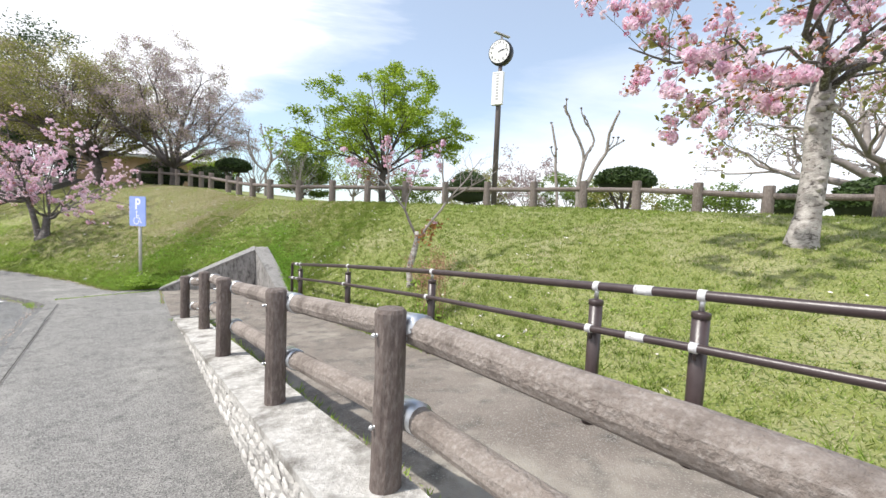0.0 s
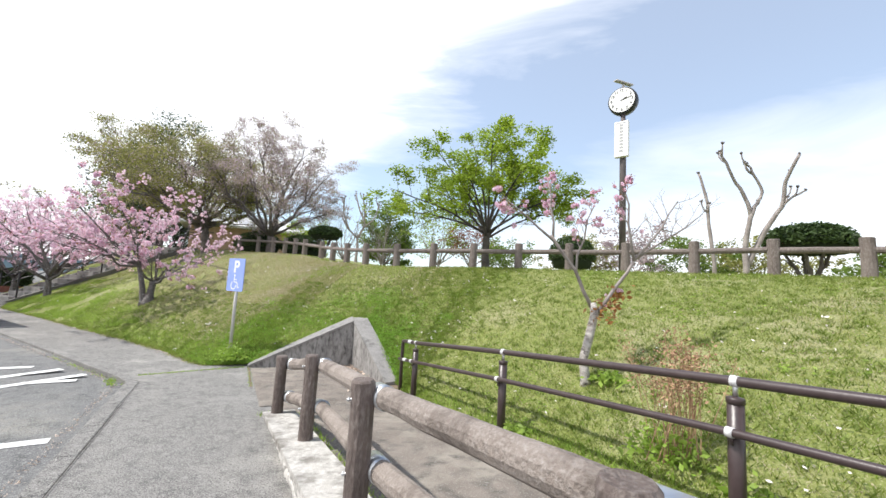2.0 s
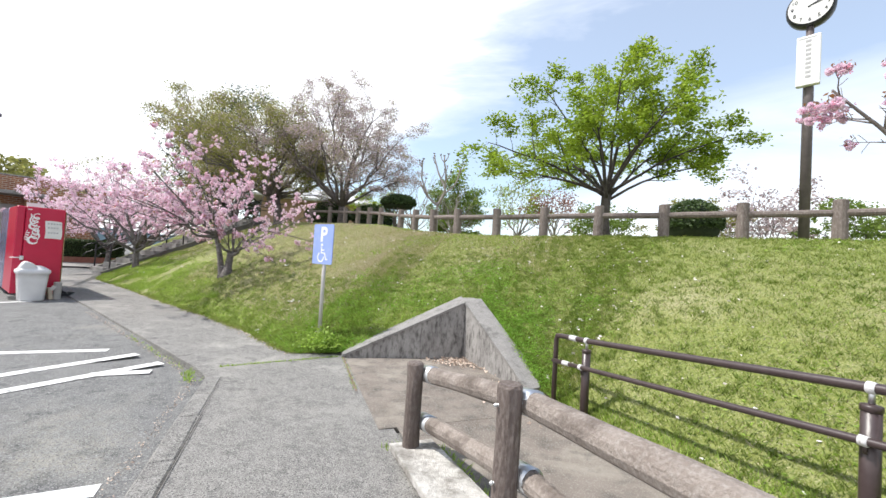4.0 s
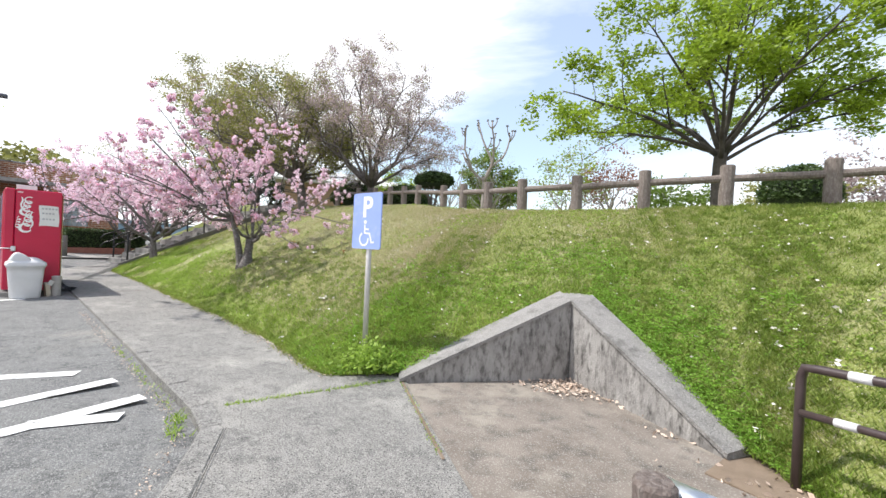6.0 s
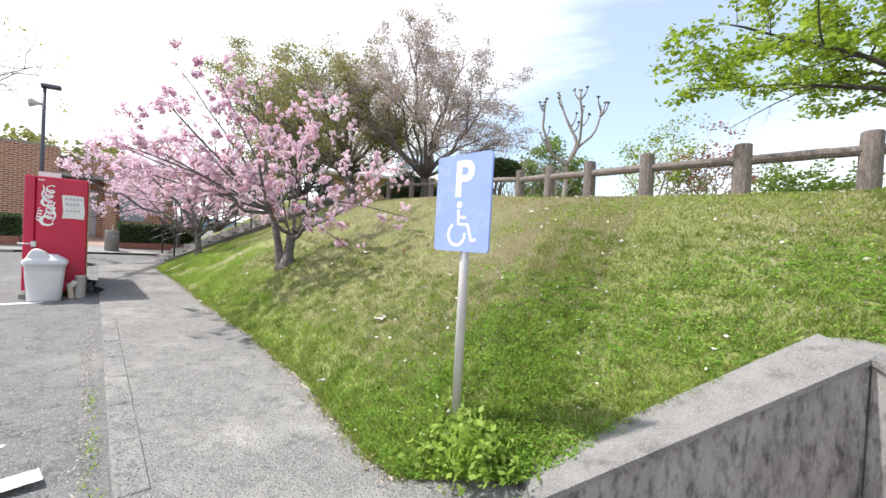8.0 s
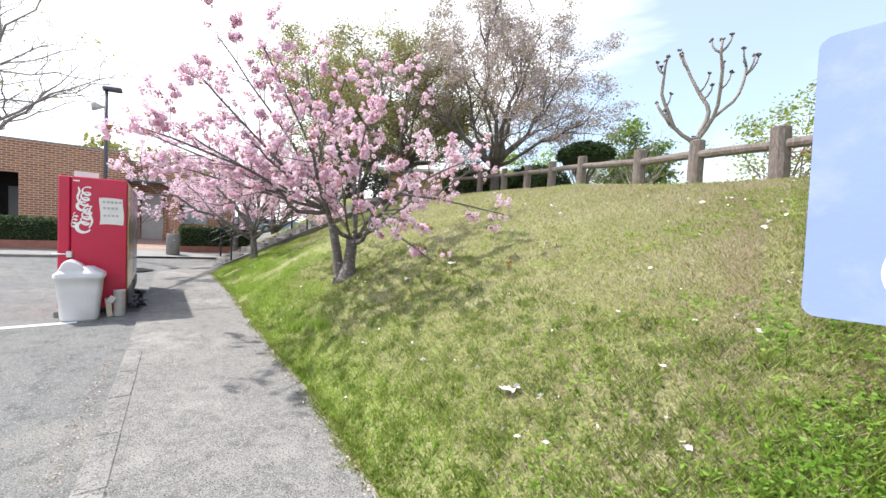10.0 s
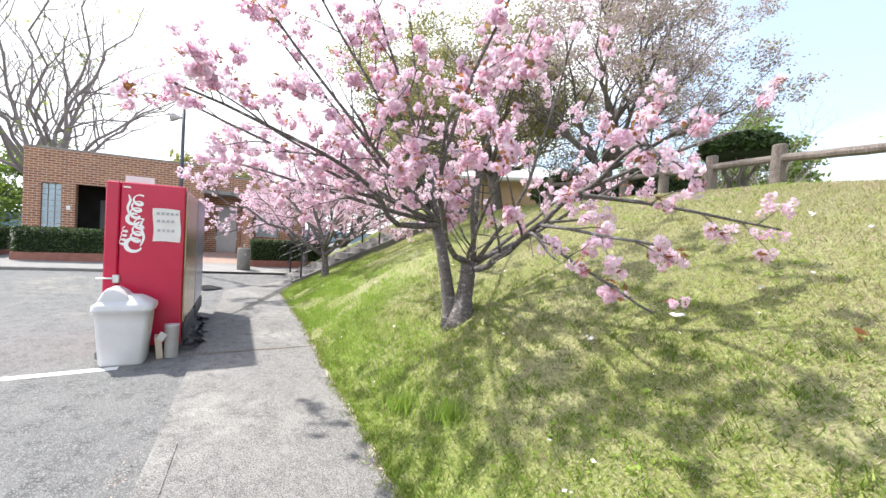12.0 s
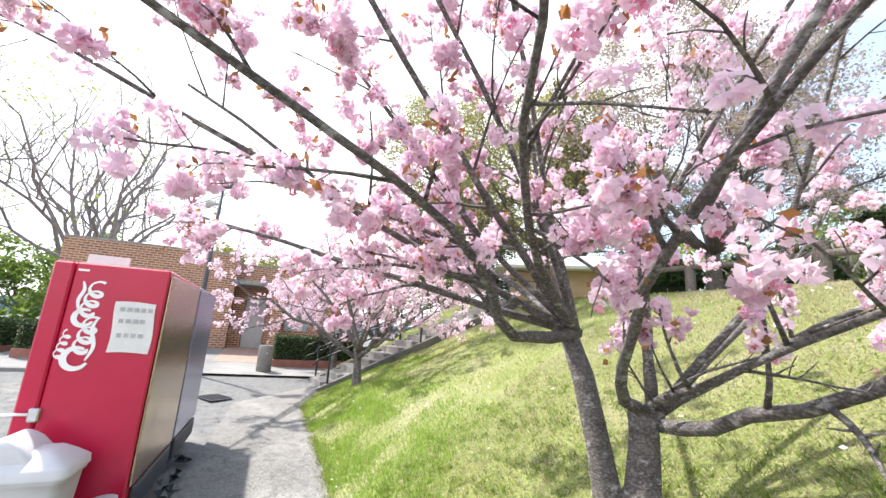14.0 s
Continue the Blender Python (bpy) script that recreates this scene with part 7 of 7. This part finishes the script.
scrap(-6.51, 8.12, 0.075, 61, "small crumpled white scrap lying on the turf")
scrap(-5.15, 6.62, 0.07, 62, "larger crumpled white scrap lying on the turf")
weed_clump("grass_tuft", "tall bright green grass tuft below the cherry", (-7.55, 7.32), 0.14, 0.0, 10, 0.03, 306, blade=260)
weed_clump("grass_tuft", "bright green grass tuft at the walkway's edge", (-8.0, 7.35), 0.12, 0.0, 10, 0.03, 307, blade=160)
weed_clump("sorrel_plant", "tall rusty sorrel with green base leaves by the rail", (1.42, 2.66), 0.26, 0.20, 520, 0.04, 302, 34)
weed_clump("weed_tuft", "broad-leaved green weeds at the handrail's foot", (1.62, 2.2), 0.16, 0.10, 150, 0.045, 303)
weed_clump("weed_tuft", "broad-leaved green weeds at the young cherry's foot", (1.33, 3.72), 0.18, 0.10, 160, 0.06, 304)
weed_clump("weed_tuft", "low green weeds beside the handrail's end", (0.55, 3.3), 0.25, 0.10, 300, 0.045, 305)

# dead leaves in the corner of the wall and by the handrail's end
q = np.vstack([np.array((-2.05, 6.08, 0.016)) + r_.normal(0, 1, (800, 3)) * np.array((0.30, 0.13, 0.006)), np.array((-1.42, 5.45, 0.014)) + r_.normal(0, 1, (26, 3)) * np.array((0.07, 0.09, 0.004)), np.array((-0.9, 4.85, 0.02)) + r_.normal(0, 1, (130, 3)) * np.array((0.22, 0.2, 0.008))])
q[:, 2] = np.maximum(q[:, 2], 0.012)
keep = (q[:, 1] < 6.24 - np.abs(q[:, 0] + 2.1) * 0.62) | (q[:, 1] < 5.2)
whole("dead_leaves", quads_mesh("dead_leaves", leaf_cards(r_, q[keep], 1, 0.008, 0.036, 0.25), 4, M["dead_leaf"]), "dry brown leaves drifted into the corner", "leaves", "stuff")
whole("orange_leaf", quads_mesh("orange_leaf", leaf_cards(r_, [(-5.78, 7.93, lawn_z(-5.78, 7.93) + 0.03)], 3, 0.01, 0.06, 0.3), 4, M["leaf_bronze"]), "single orange brown leaf on the turf", "leaf")
def ground_line(rows, z):
    """Thin flat strips between pairs of points."""
    sh = Shape()
    for a, b, w in rows:
        d = Vector((b[0] - a[0], b[1] - a[1], 0)).normalized()
        s_ = Vector((-d.y, d.x, 0)) * w
        A, B = Vector((*a, z)), Vector((*b, z))
        sh.add([A + s_, A - s_, B - s_, B + s_], [(0, 1, 2, 3)])
    return sh


joint = ground_line((((-10.91, 6.72), (-10.40, 8.10), 0.012), ((-3.42, 5.5), (-2.66, 4.5), 0.010)), 0.0075)
whole("slab_joint", joint.mesh("slab_joint", M["soil"]), "earthy joint across the walkway", "joint", "structure")
kerb_gap = ground_line((((-3.99, 4.25), (-3.40, 3.52), 0.002), ((-3.40, 3.52), (-2.545, 2.45), 0.0035), ((-2.545, 2.45), (-1.095, 0.64), 0.003)), 0.0115)
whole("kerb_gap", kerb_gap.mesh("kerb_gap", M["crack"]), "dark open gap between kerb and walkway", "gap", "structure")

# rubble stones of the whitewashed wall
rng = random.Random(400)


def stone_mesh(w, h, d, seed):
    rg = random.Random(seed)
    n = 9
    ring = []
    for i in range(n):
        a = 2 * math.pi * i / n + rg.uniform(-0.2, 0.2)
        k = 1 / max(abs(math.cos(a)), abs(math.sin(a))) ** 0.6
        ring.append((w / 2 * k * math.cos(a) * rg.uniform(0.88, 1.0), h / 2 * k * math.sin(a) * rg.uniform(0.88, 1.0)))
    vs = [(x, -0.01, z) for x, z in ring] + [(x * 0.93, -d * rg.uniform(0.55, 0.8), z * 0.93) for x, z in ring] + [(x * 0.62, -d * rg.uniform(0.85, 1.15), z * 0.62) for x, z in ring] + [(rg.uniform(-0.01, 0.01), -d * 1.05, 0)]
    sh = Shape().add([(x, y + 0.012, z) for x, y, z in vs], [(i, (i + 1) % n, n + (i + 1) % n, n + i) for i in range(n)] + [(n + i, n + (i + 1) % n, 2 * n + (i + 1) % n, 2 * n + i) for i in range(n)] + [(2 * n + i, 2 * n + (i + 1) % n, 3 * n) for i in range(n)])
    return sh.mesh("stone", M["white_stone"])


STONES = [(w, h, stone_mesh(w, h, rng.uniform(0.014, 0.026), 500 + k)) for k, (w, h) in enumerate([(0.07, 0.06), (0.09, 0.07), (0.11, 0.075), (0.13, 0.08), (0.10, 0.09), (0.08, 0.085), (0.15, 0.075), (0.06, 0.075)])]
turn_z = math.degrees(math.atan2(CURB_DIR.y, CURB_DIR.x)) + 180
count = 0
for row in range(7):
    z = 0.015 + row * 0.074
    s = 0.05 + rng.uniform(0, 0.06)
    while s < 5.6:
        w, h, me = STONES[rng.randrange(8)]
        if z + 0.03 < curb_top(s) - 0.02:
            ob = local_part("stone", me, curb)
            p = curb_at(s + w / 2, 0.028, min(z, curb_top(s) - 0.07) + rng.uniform(-0.008, 0.008))
            ob.matrix_basis = curb.matrix_basis.inverted() @ pose(p.x, p.y, p.z, rng.uniform(-8, 8), rng.uniform(-14, 14), turn_z + rng.uniform(-5, 5))
            count += 1
        s += w * 0.93
